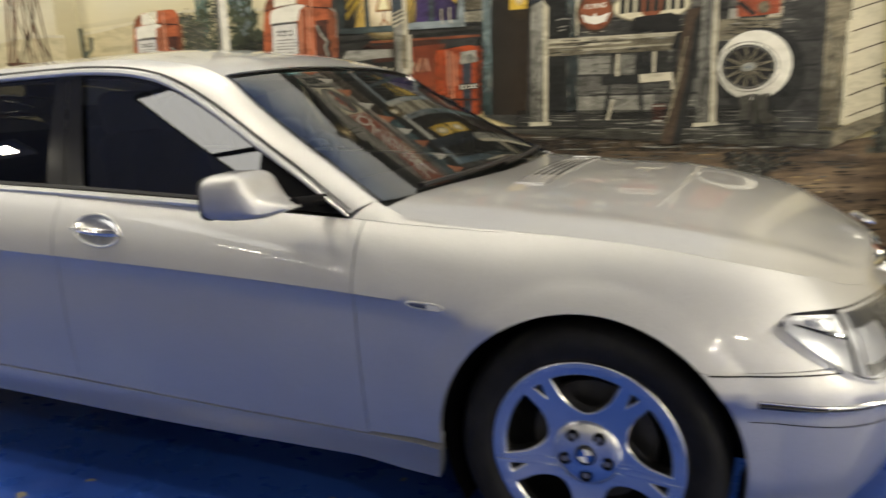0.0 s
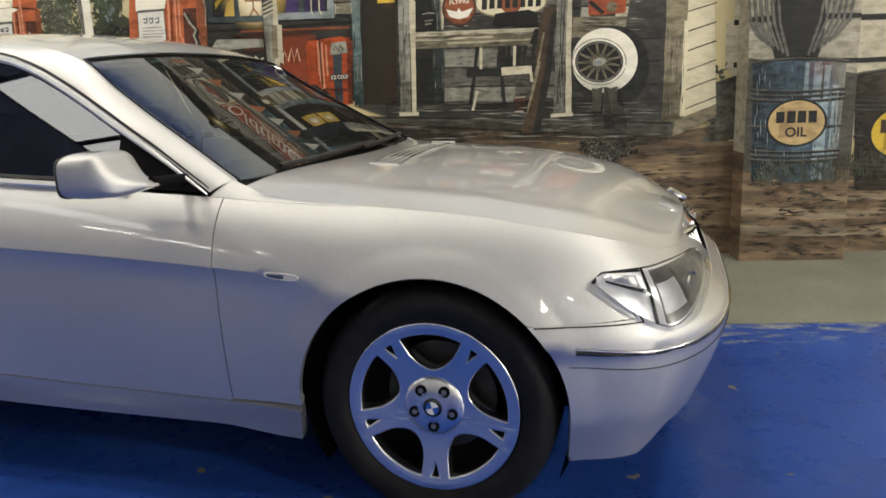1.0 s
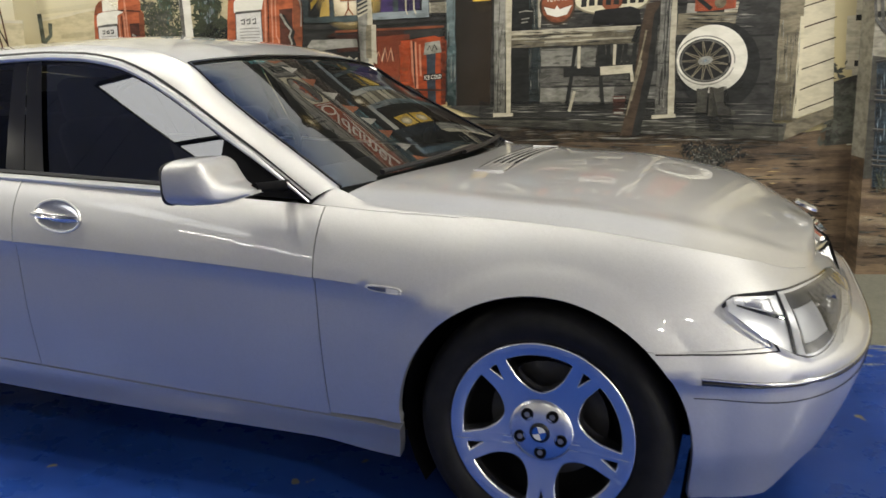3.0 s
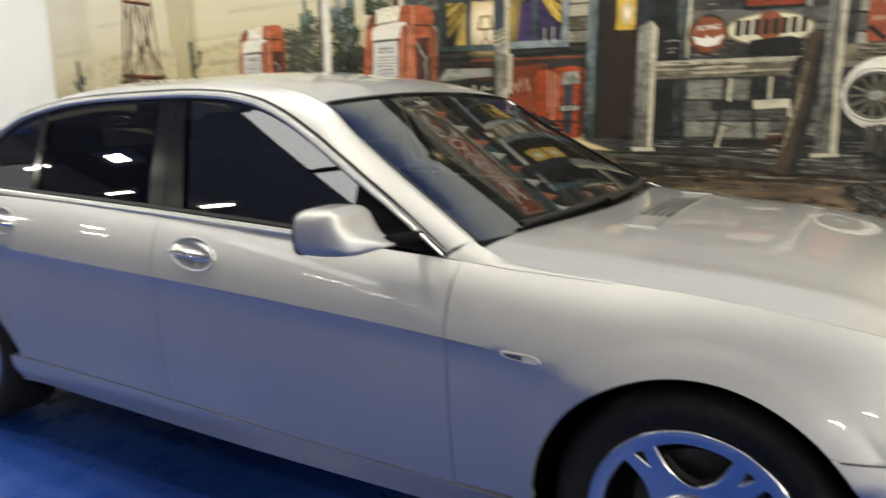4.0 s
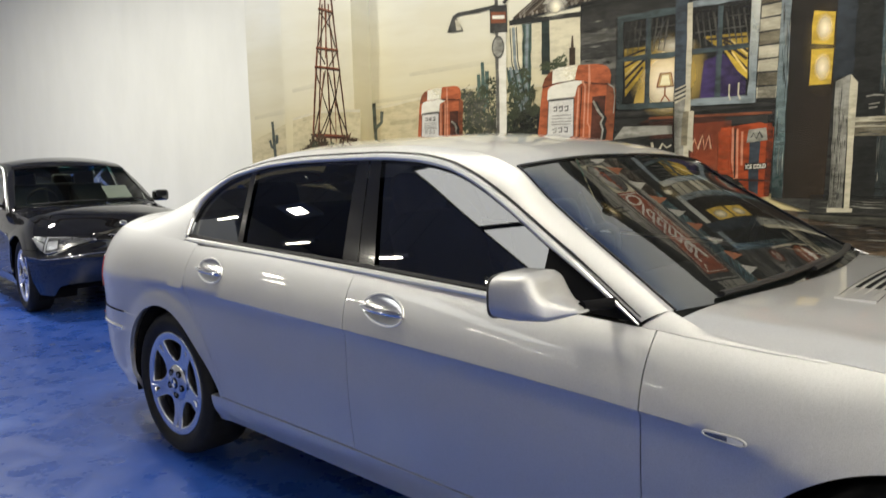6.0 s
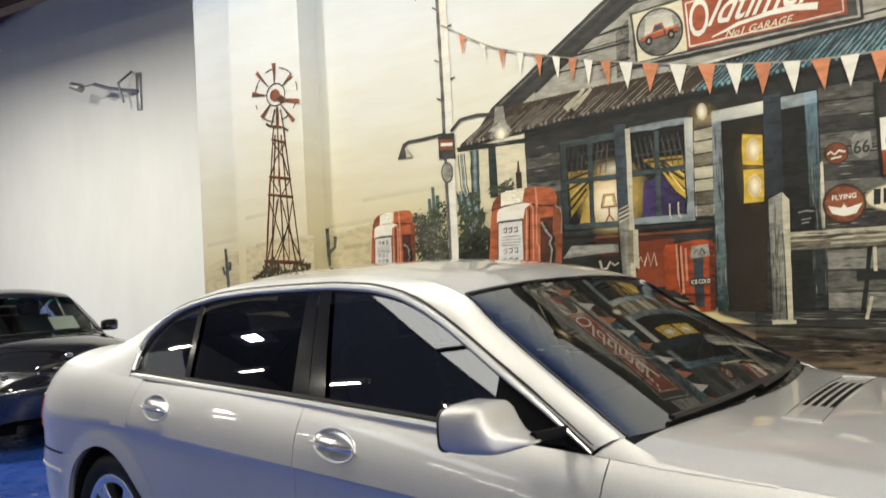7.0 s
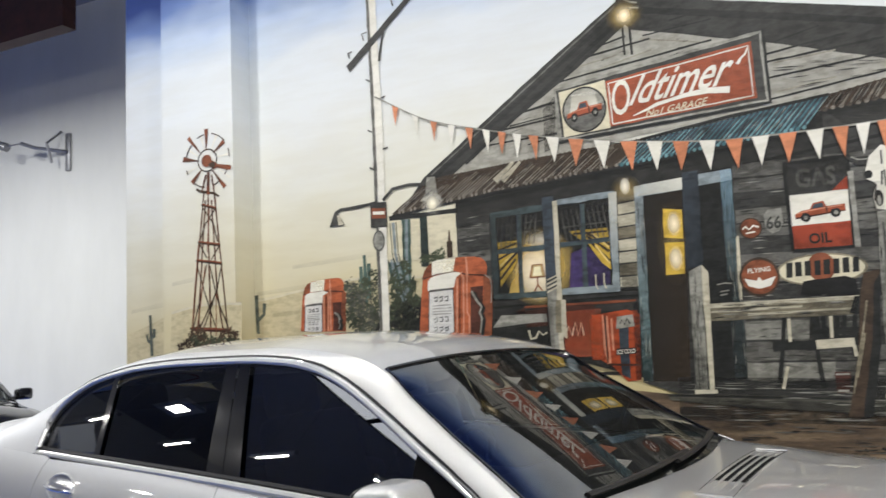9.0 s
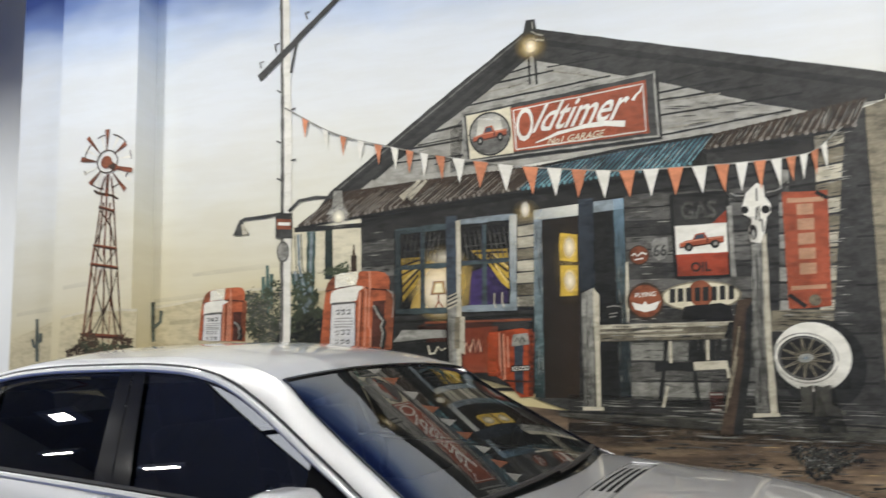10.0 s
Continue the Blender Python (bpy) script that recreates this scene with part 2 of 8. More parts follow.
def tube(points, radius, n=8, flat=1.0):
    """A round bar along a line of points."""
    bm = bmesh.new()
    pts = [Vector(p) for p in points]
    rings = []
    for i, p in enumerate(pts):
        d = (pts[min(i + 1, len(pts) - 1)] - pts[max(i - 1, 0)]).normalized()
        up = Vector((0, 0, 1)) if abs(d.z) < 0.9 else Vector((1, 0, 0))
        s = d.cross(up).normalized()
        t = s.cross(d).normalized()
        r = radius[i] if isinstance(radius, (list, tuple)) else radius
        rings.append([bm.verts.new(p + r * (math.cos(a) * s * flat + math.sin(a) * t)) for a in (2 * math.pi * k / n for k in range(n))])
    for a, b in zip(rings, rings[1:]):
        for k in range(n):
            bm.faces.new((a[k], a[(k + 1) % n], b[(k + 1) % n], b[k]))
    bm.faces.new(rings[0][::-1])
    bm.faces.new(rings[-1])
    bmesh.ops.recalc_face_normals(bm, faces=bm.faces[:])
    return bm


def join(bms):
    out = bmesh.new()
    for b in bms:
        me = bpy.data.meshes.new("tmp")
        b.to_mesh(me)
        b.free()
        out.from_mesh(me)
        bpy.data.meshes.remove(me)
    return out


def sheet(fn, na, nb, thick=0.0, flip=False):
    """A surface fn(a, b) over the unit square; thick folds its rim back along the normal."""
    bm = bmesh.new()
    g = [[bm.verts.new(fn(i / na, j / nb)) for j in range(nb + 1)] for i in range(na + 1)]
    for i in range(na):
        for j in range(nb):
            q = (g[i][j], g[i + 1][j], g[i + 1][j + 1], g[i][j + 1])
            bm.faces.new(q[::-1] if flip else q)
    bm.normal_update()
    if thick:
        rim = [g[i][0] for i in range(na + 1)] + [g[na][j] for j in range(1, nb + 1)] + [g[i][nb] for i in range(na - 1, -1, -1)] + [g[0][j] for j in range(nb - 1, 0, -1)]
        low = [bm.verts.new(v.co - v.normal * thick) for v in rim]
        for k in range(len(rim)):
            l = (k + 1) % len(rim)
            q = (rim[k], low[k], low[l], rim[l])
            bm.faces.new(q if flip else q[::-1])
    bmesh.ops.remove_doubles(bm, verts=bm.verts[:], dist=1e-5)
    return bm


def knots(x, table):
    """A smooth curve through (x, y) knots."""
    xs, ys = [k[0] for k in table], [k[1] for k in table]
    if x <= xs[0]:
        return ys[0]
    if x >= xs[-1]:
        return ys[-1]
    i = max(k for k in range(len(xs) - 1) if xs[k] <= x)
    h = xs[i + 1] - xs[i]
    d = [(ys[k + 1] - ys[k]) / (xs[k + 1] - xs[k]) for k in range(len(xs) - 1)]

    def slope(k):
        if k == 0 or k == len(xs) - 1:
            return d[0] if k == 0 else d[-1]
        return 0 if d[k - 1] * d[k] <= 0 else 2 * d[k - 1] * d[k] / (d[k - 1] + d[k])
    t = (x - xs[i]) / h
    return (ys[i] * (2 * t ** 3 - 3 * t ** 2 + 1) + h * slope(i) * (t ** 3 - 2 * t ** 2 + t)
            + ys[i + 1] * (3 * t ** 2 - 2 * t ** 3) + h * slope(i + 1) * (t ** 3 - t ** 2))


def lerp(a, b, t):
    return a + (b - a) * t


# ---- structure ----
def slab(name, label, category, x0, x1, y0, y1, z0, z1, mat):
    return tagged(finish(box(x0, x1, y0, y1, z0, z1), name, mat, smooth=0), label, category, kind="structure")


slab("floor", "glossy blue painted workshop floor, worn and scuffed", "floor", -19, 10, -8, 13, -0.2, 0.0, FLOORBLUE)
slab("floor_strip", "bare grey concrete strip at the foot of the painted wall", "floor", -4.6, 9.9, 3.78, WALL, 0.0, 0.004, CONCRETE)
slab("wall_back", "tall wall that carries the painted garage mural", "wall", -5.46, 10, WALL, WALL + 0.25, 0, CEIL, WHITEWALL)
slab("wall_far", "plain white wall behind the dark car", "wall", -19, -2, 9.0, 9.25, 0, CEIL, WHITEWALL)
# Side and front walls are unseen; added to close the room and bounce light.
slab("wall_left", "unseen pale side wall, added to close the room", "wall", -19, -18.75, -8, 9.0, 0, CEIL, SIDEWALL)
slab("wall_right", "unseen pale side wall, added to close the room", "wall", 9.75, 10, -8, WALL, 0, CEIL, SIDEWALL)
slab("wall_front", "unseen pale wall behind the camera, added to bounce light", "wall", -19, 10, -8.25, -8, 0, CEIL, SIDEWALL)
slab("ceiling", "plain grey ceiling", "ceiling", -19, 10, -8.25, 13, CEIL, CEIL + 0.2, CEILPAINT)


# ---- saloon car ----
# Car axes: x forward from the rear axle, y to the car's left, z up.
BASE, TYRE_R, ARCH_R = 3.128, 0.35, 0.392
F0, FL, R0, RL, NE, NR = 3.05, 0.90, -0.15, 1.015, 3.6, 3.3


def plan(s):
    """Half outline at the widest height: place (x, w), outward normal and how far it has turned to the front or rear."""
    if F0 - 1e-9 <= s:
        p = min(1.0, (s - F0) / 1.3) * math.pi / 2
        c, q = max(math.cos(p), 0.0), math.sin(p)
        x, w = F0 + FL * q ** (2 / NE), 0.945 * c ** (2 / NE)
        nx, nw = (max(x - F0, 0) / FL) ** (NE - 1) / FL, (w / 0.945) ** (NE - 1) / 0.945
        k = math.hypot(nx, nw)
        return x, w, nx / k, nw / k
    if s <= R0:
        p = min(1.0, (R0 - s) / 1.4) * math.pi / 2
        c, q = max(math.cos(p), 0.0), math.sin(p)
        x, w = R0 - RL * q ** (2 / NR), 0.94 * c ** (2 / NR)
        nx, nw = (max(R0 - x, 0) / RL) ** (NR - 1) / RL, (w / 0.94) ** (NR - 1) / 0.94
        k = math.hypot(nx, nw)
        return x, w, -nx / k, nw / k
    return s, knots(s, [(R0, 0.94), (0.6, 0.949), (1.6, 0.952), (2.5, 0.951), (F0, 0.945)]), 0.0, 1.0


def s_of_x(x):
    """The outline's parameter at a given length."""
    if x > F0:
        return F0 + 1.3 * math.asin(min(1, ((x - F0) / FL) ** (NE / 2))) * 2 / math.pi
    if x < R0:
        return R0 - 1.4 * math.asin(min(1, ((R0 - x) / RL) ** (NR / 2))) * 2 / math.pi
    return x


def z_crease(x):
    return knots(x, [(-1.2, 0.80), (0.0, 0.845), (1.2, 0.812), (2.6, 0.745), (2.85, 0.70), (3.2, 0.605), (3.6, 0.55), (4.1, 0.54)])


def z_shoulder(x):
    return knots(x, [(-1.2, 1.058), (-0.9, 1.07), (-0.6, 1.072), (-0.2, 1.06), (0.12, 1.046), (1.29, 1.002), (1.95, 0.971), (2.45, 0.945), (2.68, 0.926), (3.21, 0.888), (3.545, 0.838), (3.7, 0.806), (3.85, 0.766), (4.0, 0.72)])


def inset(s, z):
    """How far the flank stands in from the widest outline."""
    x, w, nx, nw = plan(s)
    zc, zb = z_crease(x), z_shoulder(x)
    turn = nx * nx
    crisp = knots(x, [(-0.2, 0.0), (0.3, 1.0), (2.5, 1.0), (2.85, 0.0)])
    hood = knots(x, [(-0.6, 0.8), (0.1, 0.0), (1.8, 0.0), (2.5, 0.25), (2.9, 1.0)])
    if z < zc:
        flank = knots(z, [(0.15, 0.115), (0.25, 0.082), (0.34, 0.040), (0.38, 0.034), (0.5, 0.021), (0.6, 0.014), (zc - 0.014, lerp(0.001, 0.011, crisp)), (zc, 0.0)])
    else:
        v = min(1.0, (z - zc) / (zb - zc))
        flank = lerp(0.035 * v + 0.055 * v ** 2.5, 0.025 * v + 0.105 * v ** 2.6, hood)
    if x > 1.5:
        end = knots(z, [(0.15, 0.15), (0.24, 0.105), (0.30, 0.08), (0.42, 0.030), (0.50, 0.006), (0.55, 0.0), (0.575, 0.006), (0.62, 0.05), (0.68, 0.09), (0.72, 0.13), (0.80, 0.2)])
    else:
        end = knots(z, [(0.15, 0.16), (0.3, 0.05), (0.45, 0.0), (0.6, 0.005), (0.66, 0.05), (0.85, 0.07), (1.0, 0.10), (1.06, 0.16)])
    d = lerp(flank, end, turn)
    for cx in (0.0, BASE):
        r = math.hypot(x - cx, z - 0.345)
        if nw > 0.5:
            d -= 0.011 * max(0.0, min(1.0, 1 - (r - ARCH_R) / 0.070)) ** 0.7
    return d


def flank(s, z, out=0.0):
    x, w, nx, nw = plan(s)
    d = inset(s, z) - out
    return Vector((x - nx * d, -(max(w - nw * d, 0.0)), z))


def arch(x, low):
    """Lower edge of the body side: the sill line, lifted over the wheels."""
    z = low
    for cx in (0.0, BASE):
        if abs(x - cx) < ARCH_R:
            z = max(z, 0.345 + math.sqrt(ARCH_R ** 2 - (x - cx) ** 2))
    return z


def stations(a, b, step=0.03):
    """Places along the outline, close together at the wheel arches."""
    xs = {round(a, 4), round(b, 4)}
    n = max(2, int((b - a) / step))
    xs |= {round(a + (b - a) * i / n, 4) for i in range(n + 1)}
    for cx in (0.0, BASE):
        for i in range(41):
            x = cx - ARCH_R * math.cos(math.pi * i / 40)
            s = s_of_x(x)
            for e in (s - 0.0004, s + 0.0004):
                if a < e < b:
                    xs.add(round(e, 4))
    return sorted(xs)


def panel(s0, s1, low, high, rows=18, thick=0.016, out=0.0):
    """One body panel of the flank between two shut lines s0(z), s1(z) and two edges low(x), high(x)."""
    zm = 0.6
    ss = stations(min(s0(zm), s1(zm)), max(s0(zm), s1(zm)))
    a0, a1 = ss[0], ss[-1]
    n = len(ss) - 1

    def fn(a, b):
        s = ss[round(a * n)]
        x = plan(s)[0]
        f = (s - a0) / (a1 - a0)
        z0, z1 = low(x), high(x)
        zc = z_crease(x)
        zc = max(zc, z0 + 0.06)
        if zc + 0.03 < z1 and rows > 12:
            j = b * rows
            h = rows // 2
            z = lerp(z0, zc - 0.014, j / (h - 1)) if j <= h - 1 else lerp(zc, z1, (j - h) / (rows - h))
        else:
            z = z0 + (z1 - z0) * b
        s = s + (s0(z) - a0) * (1 - f) ** 6 + (s1(z) - a1) * f ** 6
        return flank(s, z, out)
    return sheet(fn, n, rows, thick, flip=False)


def const(v):
    return lambda *_: v


def both(name, bm, mat, parent, label="", names=None, smooth=40):
    """A part on the car's right side and its mirror on the left."""
    out = []
    me = bpy.data.meshes.new(name)
    bm.to_mesh(me)
    for k in (1, -1):
        b = bmesh.new()
        b.from_mesh(me)
        if k < 0:
            for v in b.verts:
                v.co.y = -v.co.y
            bmesh.ops.reverse_faces(b, faces=b.faces[:])
        out.append(part(name, b, mat, parent, label, smooth))
    bm.free()
    bpy.data.meshes.remove(me)
    return out


# greenhouse
def roof_edge(q):
    """Roof edge from the foot of the windscreen post (q=0) over the roof to the deck (q=1): x, w, z."""
    x = knots(q, [(0, 2.515), (0.09, 2.36), (0.18, 2.21), (0.27, 2.04), (0.33, 1.90), (0.39, 1.72), (0.5, 1.30), (0.62, 0.75), (0.72, 0.40), (0.80, 0.12), (0.88, -0.12), (0.94, -0.33), (1.0, -0.55)])
    z = knots(q, [(0, 0.982), (0.09, 1.07), (0.18, 1.158), (0.27, 1.262), (0.33, 1.358), (0.39, 1.408), (0.5, 1.442), (0.62, 1.438), (0.72, 1.395), (0.80, 1.308), (0.88, 1.205), (0.94, 1.138), (1.0, 1.085)])
    w = knots(q, [(0, 0.81), (0.09, 0.768), (0.18, 0.735), (0.27, 0.692), (0.33, 0.66), (0.39, 0.635), (0.5, 0.615), (0.62, 0.615), (0.72, 0.632), (0.80, 0.66), (0.88, 0.70), (0.94, 0.73), (1.0, 0.76)])
    return x, w, z


QW = 0.328


def over(q, t, out=0.0):
    """The skin over the cabin: q along the roof edge, t across from -1 (right) to 1 (left)."""
    x, w, z = roof_edge(q)
    x1, _, z1 = roof_edge(min(1, q + 0.01))
    x0, _, z0 = roof_edge(max(0, q - 0.01))
    tx, tz = x0 - x1, z0 - z1
    k = math.hypot(tx, tz)
    nx, nz = -tz / k, tx / k
    bow = 1 - abs(t) ** 2.3
    cx = knots(q, [(QW, 0.012), (0.36, 0.008), (0.5, 0.0), (0.7, 0.0), (0.78, -0.04), (0.9, -0.13), (1.0, -0.22)])
    cz = knots(q, [(QW, 0.032), (0.36, 0.042), (0.5, 0.052), (0.65, 0.055), (0.78, 0.06), (0.9, 0.045), (1.0, 0.02)])
    if q < QW:
        u = q / QW
        (xa, _, za), (xb, _, zb) = roof_edge(0.0), roof_edge(QW)
        cx = lerp(xa + 0.13, xb + 0.012, u) - x
        cz = lerp(za + 0.008, zb + 0.032, u) + 0.012 * u * (1 - u) - z
    return Vector((x + cx * bow + nx * out, w * t, z + cz * bow + nz * out))


def side_w(x, z):
    """Half width of the side glass at height z."""
    return 0.872 - 0.42 * (z - 0.94) - 0.10 * ((z - 1.17) ** 2 - 0.053) - 0.012 * max(0, (x - 1.6) / 0.8) ** 2


def glass_top(x):
    return knots(x, [(0.11, 1.075), (0.118, 1.17), (0.14, 1.212), (0.171, 1.246), (0.256, 1.303), (0.366, 1.345), (0.47, 1.366), (0.63, 1.389), (0.9, 1.403), (1.26, 1.406), (1.48, 1.396), (1.65, 1.37), (1.77, 1.332), (1.91, 1.268), (2.16, 1.13), (2.28, 1.063), (2.46, 0.953)])


def glass_low(x):
    return z_shoulder(x) + 0.006


def make_wheel(parent, x, side, face=0.885, polished=ALLOY, detail=True):
    """A wheel with tyre and a five double-spoke alloy rim; side -1 is the car's right."""
    hub = new("wheel")
    hub.parent = parent
    hub.matrix_local = pose(x, side * face, TYRE_R, 0, 0, 0 if side < 0 else 180)
    tread = [(0.252, 0.0), (0.262, -0.012), (0.30, -0.022), (0.325, -0.014), (0.341, 0.004), (0.349, 0.03), (0.35, 0.06), (0.35, 0.19), (0.347, 0.21), (0.32, 0.235), (0.26, 0.24), (0.25, 0.22)]
    part("tyre", lathe(tread, 64), RUBBER, hub, "black rubber tyre")
    part("rim_barrel", lathe([(0.256, -0.004), (0.2585, 0.0), (0.256, 0.012), (0.238, 0.02), (0.232, 0.10), (0.22, 0.2), (0.235, 0.22)], 56), polished, hub)
    part("brake_disc", lathe([(0.03, 0.095), (0.165, 0.095), (0.165, 0.115), (0.03, 0.115)], 40, closed=True), SHADE_STEEL, hub)
    # Near-black disc added so the space behind the spokes reads as shade.
    part("wheel_shade_disc", lathe([(0.0, 0.16), (0.232, 0.16)], 40), BLACK_AND_SHADE, hub)
    # face with openings
    cu = bpy.data.curves.new("rim", "CURVE")
    cu.dimensions, cu.fill_mode, cu.extrude, cu.bevel_depth, cu.bevel_resolution = "2D", "BOTH", 0.019, 0.005, 2

    def loop(pts):
        sp = cu.splines.new("POLY")
        sp.points.add(len(pts) - 1)
        for p, c in zip(sp.points, pts):
            p.co = (c[0], c[1], 0, 1)
        sp.use_cyclic_u = True

    def polar(r, a):
        return (r * math.cos(a), r * math.sin(a))
    loop([polar(0.247, 2 * math.pi * i / 72) for i in range(72)])
    for k in range(5):
        a = math.pi / 2 + k * 2 * math.pi / 5
        pts = [polar(0.219, a + 0.445 * (1 - 2 * i / 12)) for i in range(13)]
        inner = []
        for i in range(13):
            f = i / 12
            th = -math.pi / 2 + math.pi * f
            inner.append((th, f))
        b = []
        for th, f in inner:
            rr = 0.208 - 0.104 * max(0.0, math.cos(th)) ** 0.62
            b.append(polar(rr, a + 0.445 * math.sin(th) * (0.90 + 0.10 * abs(math.sin(th)))))
        loop(pts + b)
        c = a + math.pi / 5
        loop([polar(0.216, c + 0.075), polar(0.218, c), polar(0.216, c - 0.075), polar(0.170, c - 0.02), polar(0.163, c), polar(0.170, c + 0.02)])
    tmp = new("tmp", cu)
    dg = bpy.context.evaluated_depsgraph_get()
    me = bpy.data.meshes.new_from_object(tmp.evaluated_get(dg))
    bpy.data.objects.remove(tmp)
    bm = bmesh.new()
    bm.from_mesh(me)
    bpy.data.meshes.remove(me)
    bmesh.ops.triangulate(bm, faces=bm.faces[:])
    for _ in range(3):
        long = [e for e in bm.edges if e.calc_length() > 0.03]
        bmesh.ops.subdivide_edges(bm, edges=long, cuts=1, use_grid_fill=False)
        bmesh.ops.triangulate(bm, faces=bm.faces[:])
    for v in bm.verts:
        x0, y0, z0 = v.co
        r = math.hypot(x0, y0)
        dish = 0.020 * (1 - min(1, max(0.0, r - 0.09) / 0.145) ** 1.3) - 0.001
        v.co = (x0, -z0 + 0.016 + dish, y0)
    bmesh.ops.recalc_face_normals(bm, faces=bm.faces[:])
    rim = part("rim", bm, polished, hub, "polished alloy rim with five double spokes", 30)
    part("hub_dome", lathe([(0.026, -0.004), (0.040, -0.003), (0.060, 0.001), (0.076, 0.005), (0.088, 0.011), (0.092, 0.018)], 48), polished, hub, "polished domed wheel centre")
    cap = part("hub_cap", lathe([(0.0, -0.008), (0.024, -0.008), (0.028, -0.005), (0.028, 0.012)], 32), GLOSSBLACK, hub, "round black hub cap with blue and white quarters")
    for k in range(4):
        b = bmesh.new()
        vs = [b.verts.new((0, -0.0095, 0))] + [b.verts.new((0.019 * math.cos(a), -0.0095, 0.019 * math.sin(a))) for a in (math.pi / 2 * (k + i / 6) + 0.3 for i in range(7))]
        for i in range(1, 7):
            b.faces.new((vs[0], vs[i], vs[i + 1]))
        part("emblem_quarter", b, EMBLEM_BLUE if k % 2 else WHITE_PAINT, cap)
    for k in range(5):
        a = math.pi / 2 + math.pi / 5 + k * 2 * math.pi / 5
        # Bolt recesses are raised near-black discs; their shade is only colour.
        for nm, prof, mat in (("bolt_shade_disc", [(0.0, 0.0), (0.0145, 0.0), (0.0165, -0.002), (0.0165, 0.014)], BLACK_AND_SHADE), ("wheel_bolt", [(0.0, -0.0022), (0.0075, -0.0022), (0.0085, 0.002)], STEEL)):
            b = lathe(prof, 14 if nm == "bolt_shade_disc" else 6)
            bmesh.ops.translate(b, verts=b.verts[:], vec=(0.058 * math.cos(a), -0.0015, 0.058 * math.sin(a)))
            part(nm, b, mat, rim)
    return hub


def saloon(name, label, m, paint, kidney=True, trim=CHROME, side_glass=None):
    front_glass, side_glass = side_glass or TINTED, side_glass or PRIVACY
    car = thing(name, label, "car", m)
    low = lambda x: arch(x, 0.0)
    sd = lambda z: 2.505 + 0.0 * z                                   # front edge of the front door
    sm = lambda z: 1.365 - 0.10 * max(0, z - 0.80)              # between the doors
    sr = lambda z: knots(z, [(0.30, 0.480), (0.40, 0.478), (0.5, 0.455), (0.6, 0.405), (0.68, 0.345), (0.75, 0.285), (0.82, 0.248), (0.90, 0.240), (1.06, 0.252)])   # rear edge of the rear door
    g = 0.0016
    zsill = lambda x: knots(x, [(0.3, 0.382), (1.2, 0.366), (2.0, 0.339), (2.5, 0.325), (2.8, 0.31)])
    sh = z_shoulder
    s_bump = s_of_x(3.40)
    # flanks
    fender_low = lambda x: max(arch(x, 0.335), 0.618 + 0.03 * max(0, x - 3.4) if x > 3.40 else 0.0)
    both("nose_panel", sheet(lambda a, b: flank(lerp(s_of_x(3.70), F0 + 1.3, a), lerp(0.61, z_shoulder(plan(lerp(s_of_x(3.70), F0 + 1.3, a))[0]) + 0.002, b), -0.004), 26, 8), paint, car)
    both("front_wing", panel(lambda z: sd(z) + g, const(s_of_x(3.72)), lambda x: max(fender_low(x), zsill(x) if x < 2.74 else 0.0), sh), paint, car)
    both("front_door", panel(lambda z: sm(z) + g, lambda z: sd(z) - g, lambda x: zsill(x) + 0.003, lambda x: sh(x) - 0.004), paint, car)
    both("rear_door", panel(lambda z: sr(z) + g, lambda z: sm(z) - g, lambda x: max(arch(x, 0), zsill(x) + 0.003), lambda x: sh(x) - 0.004), paint, car)
    both("rear_wing", panel(const(s_of_x(-0.78)), lambda z: sr(z) - g, lambda x: max(arch(x, 0.335), 0.665 if x < -0.385 else 0), sh), paint, car)
    sill_low = lambda x: knots(x, [(0.3, 0.255), (0.5, 0.260), (0.9, 0.250), (1.95, 0.226), (2.42, 0.226), (2.65, 0.200), (2.8, 0.19)])
    both("sill", panel(const(0.402), lambda z: 2.735 - 0.28 * max(0.0, 0.335 - z), sill_low, lambda x: zsill(x) - 0.002, 8, 0.03, 0.003), paint, car)
    # bumpers run round both ends
    def bumper(front):
        bm = []
        sa, sb = (s_of_x(3.52), F0 + 1.3) if front else (R0 - 1.4, s_of_x(-0.40))
        ss = [lerp(sa, sb, i / 40) for i in range(41)]

        def fn(a, b):
            s = ss[round(a * 40)]
            x = plan(s)[0]
            f = a if front else 1 - a
            z0 = knots(s, [(3.31, 0.197), (3.616, 0.190), (3.66, 0.205), (3.80, 0.280), (4.0, 0.30), (4.35, 0.31)]) if front else knots(x, [(-1.2, 0.22), (-0.4, 0.24)])
            z1 = (0.616 + 0.03 * min(0.35, max(0, x - 3.4))) if front else 0.66
            z = lerp(z0, z1, b)
            edge = math.sqrt(max(0.0, ARCH_R ** 2 - max(0.0, z - 0.345) ** 2))
            cut = s_of_x(BASE + edge) - sa if front else s_of_x(-edge) - sb
            return flank(s + cut * (1 - f) ** 5, z, 0.003)
        return sheet(fn, 40, 22, 0.02)
    both("front_bumper", bumper(True), paint, car)
    both("rear_bumper", bumper(False), paint, car)
    # bumper rub strips
    def strip(front, z0, z1, out, sa, sb, bulge=0.006, at=lambda u: 0.0):
        def fn(a, b):
            s = lerp(sa, sb, a)
            return flank(s, at(s) + lerp(z0, z1, b), out + bulge * math.sin(math.pi * b))
        return sheet(fn, 40, 5, 0.008)
    line = lambda u: knots(u, [(3.30, 0.556), (3.62, 0.534), (3.90, 0.546), (4.18, 0.570), (4.35, 0.574)])
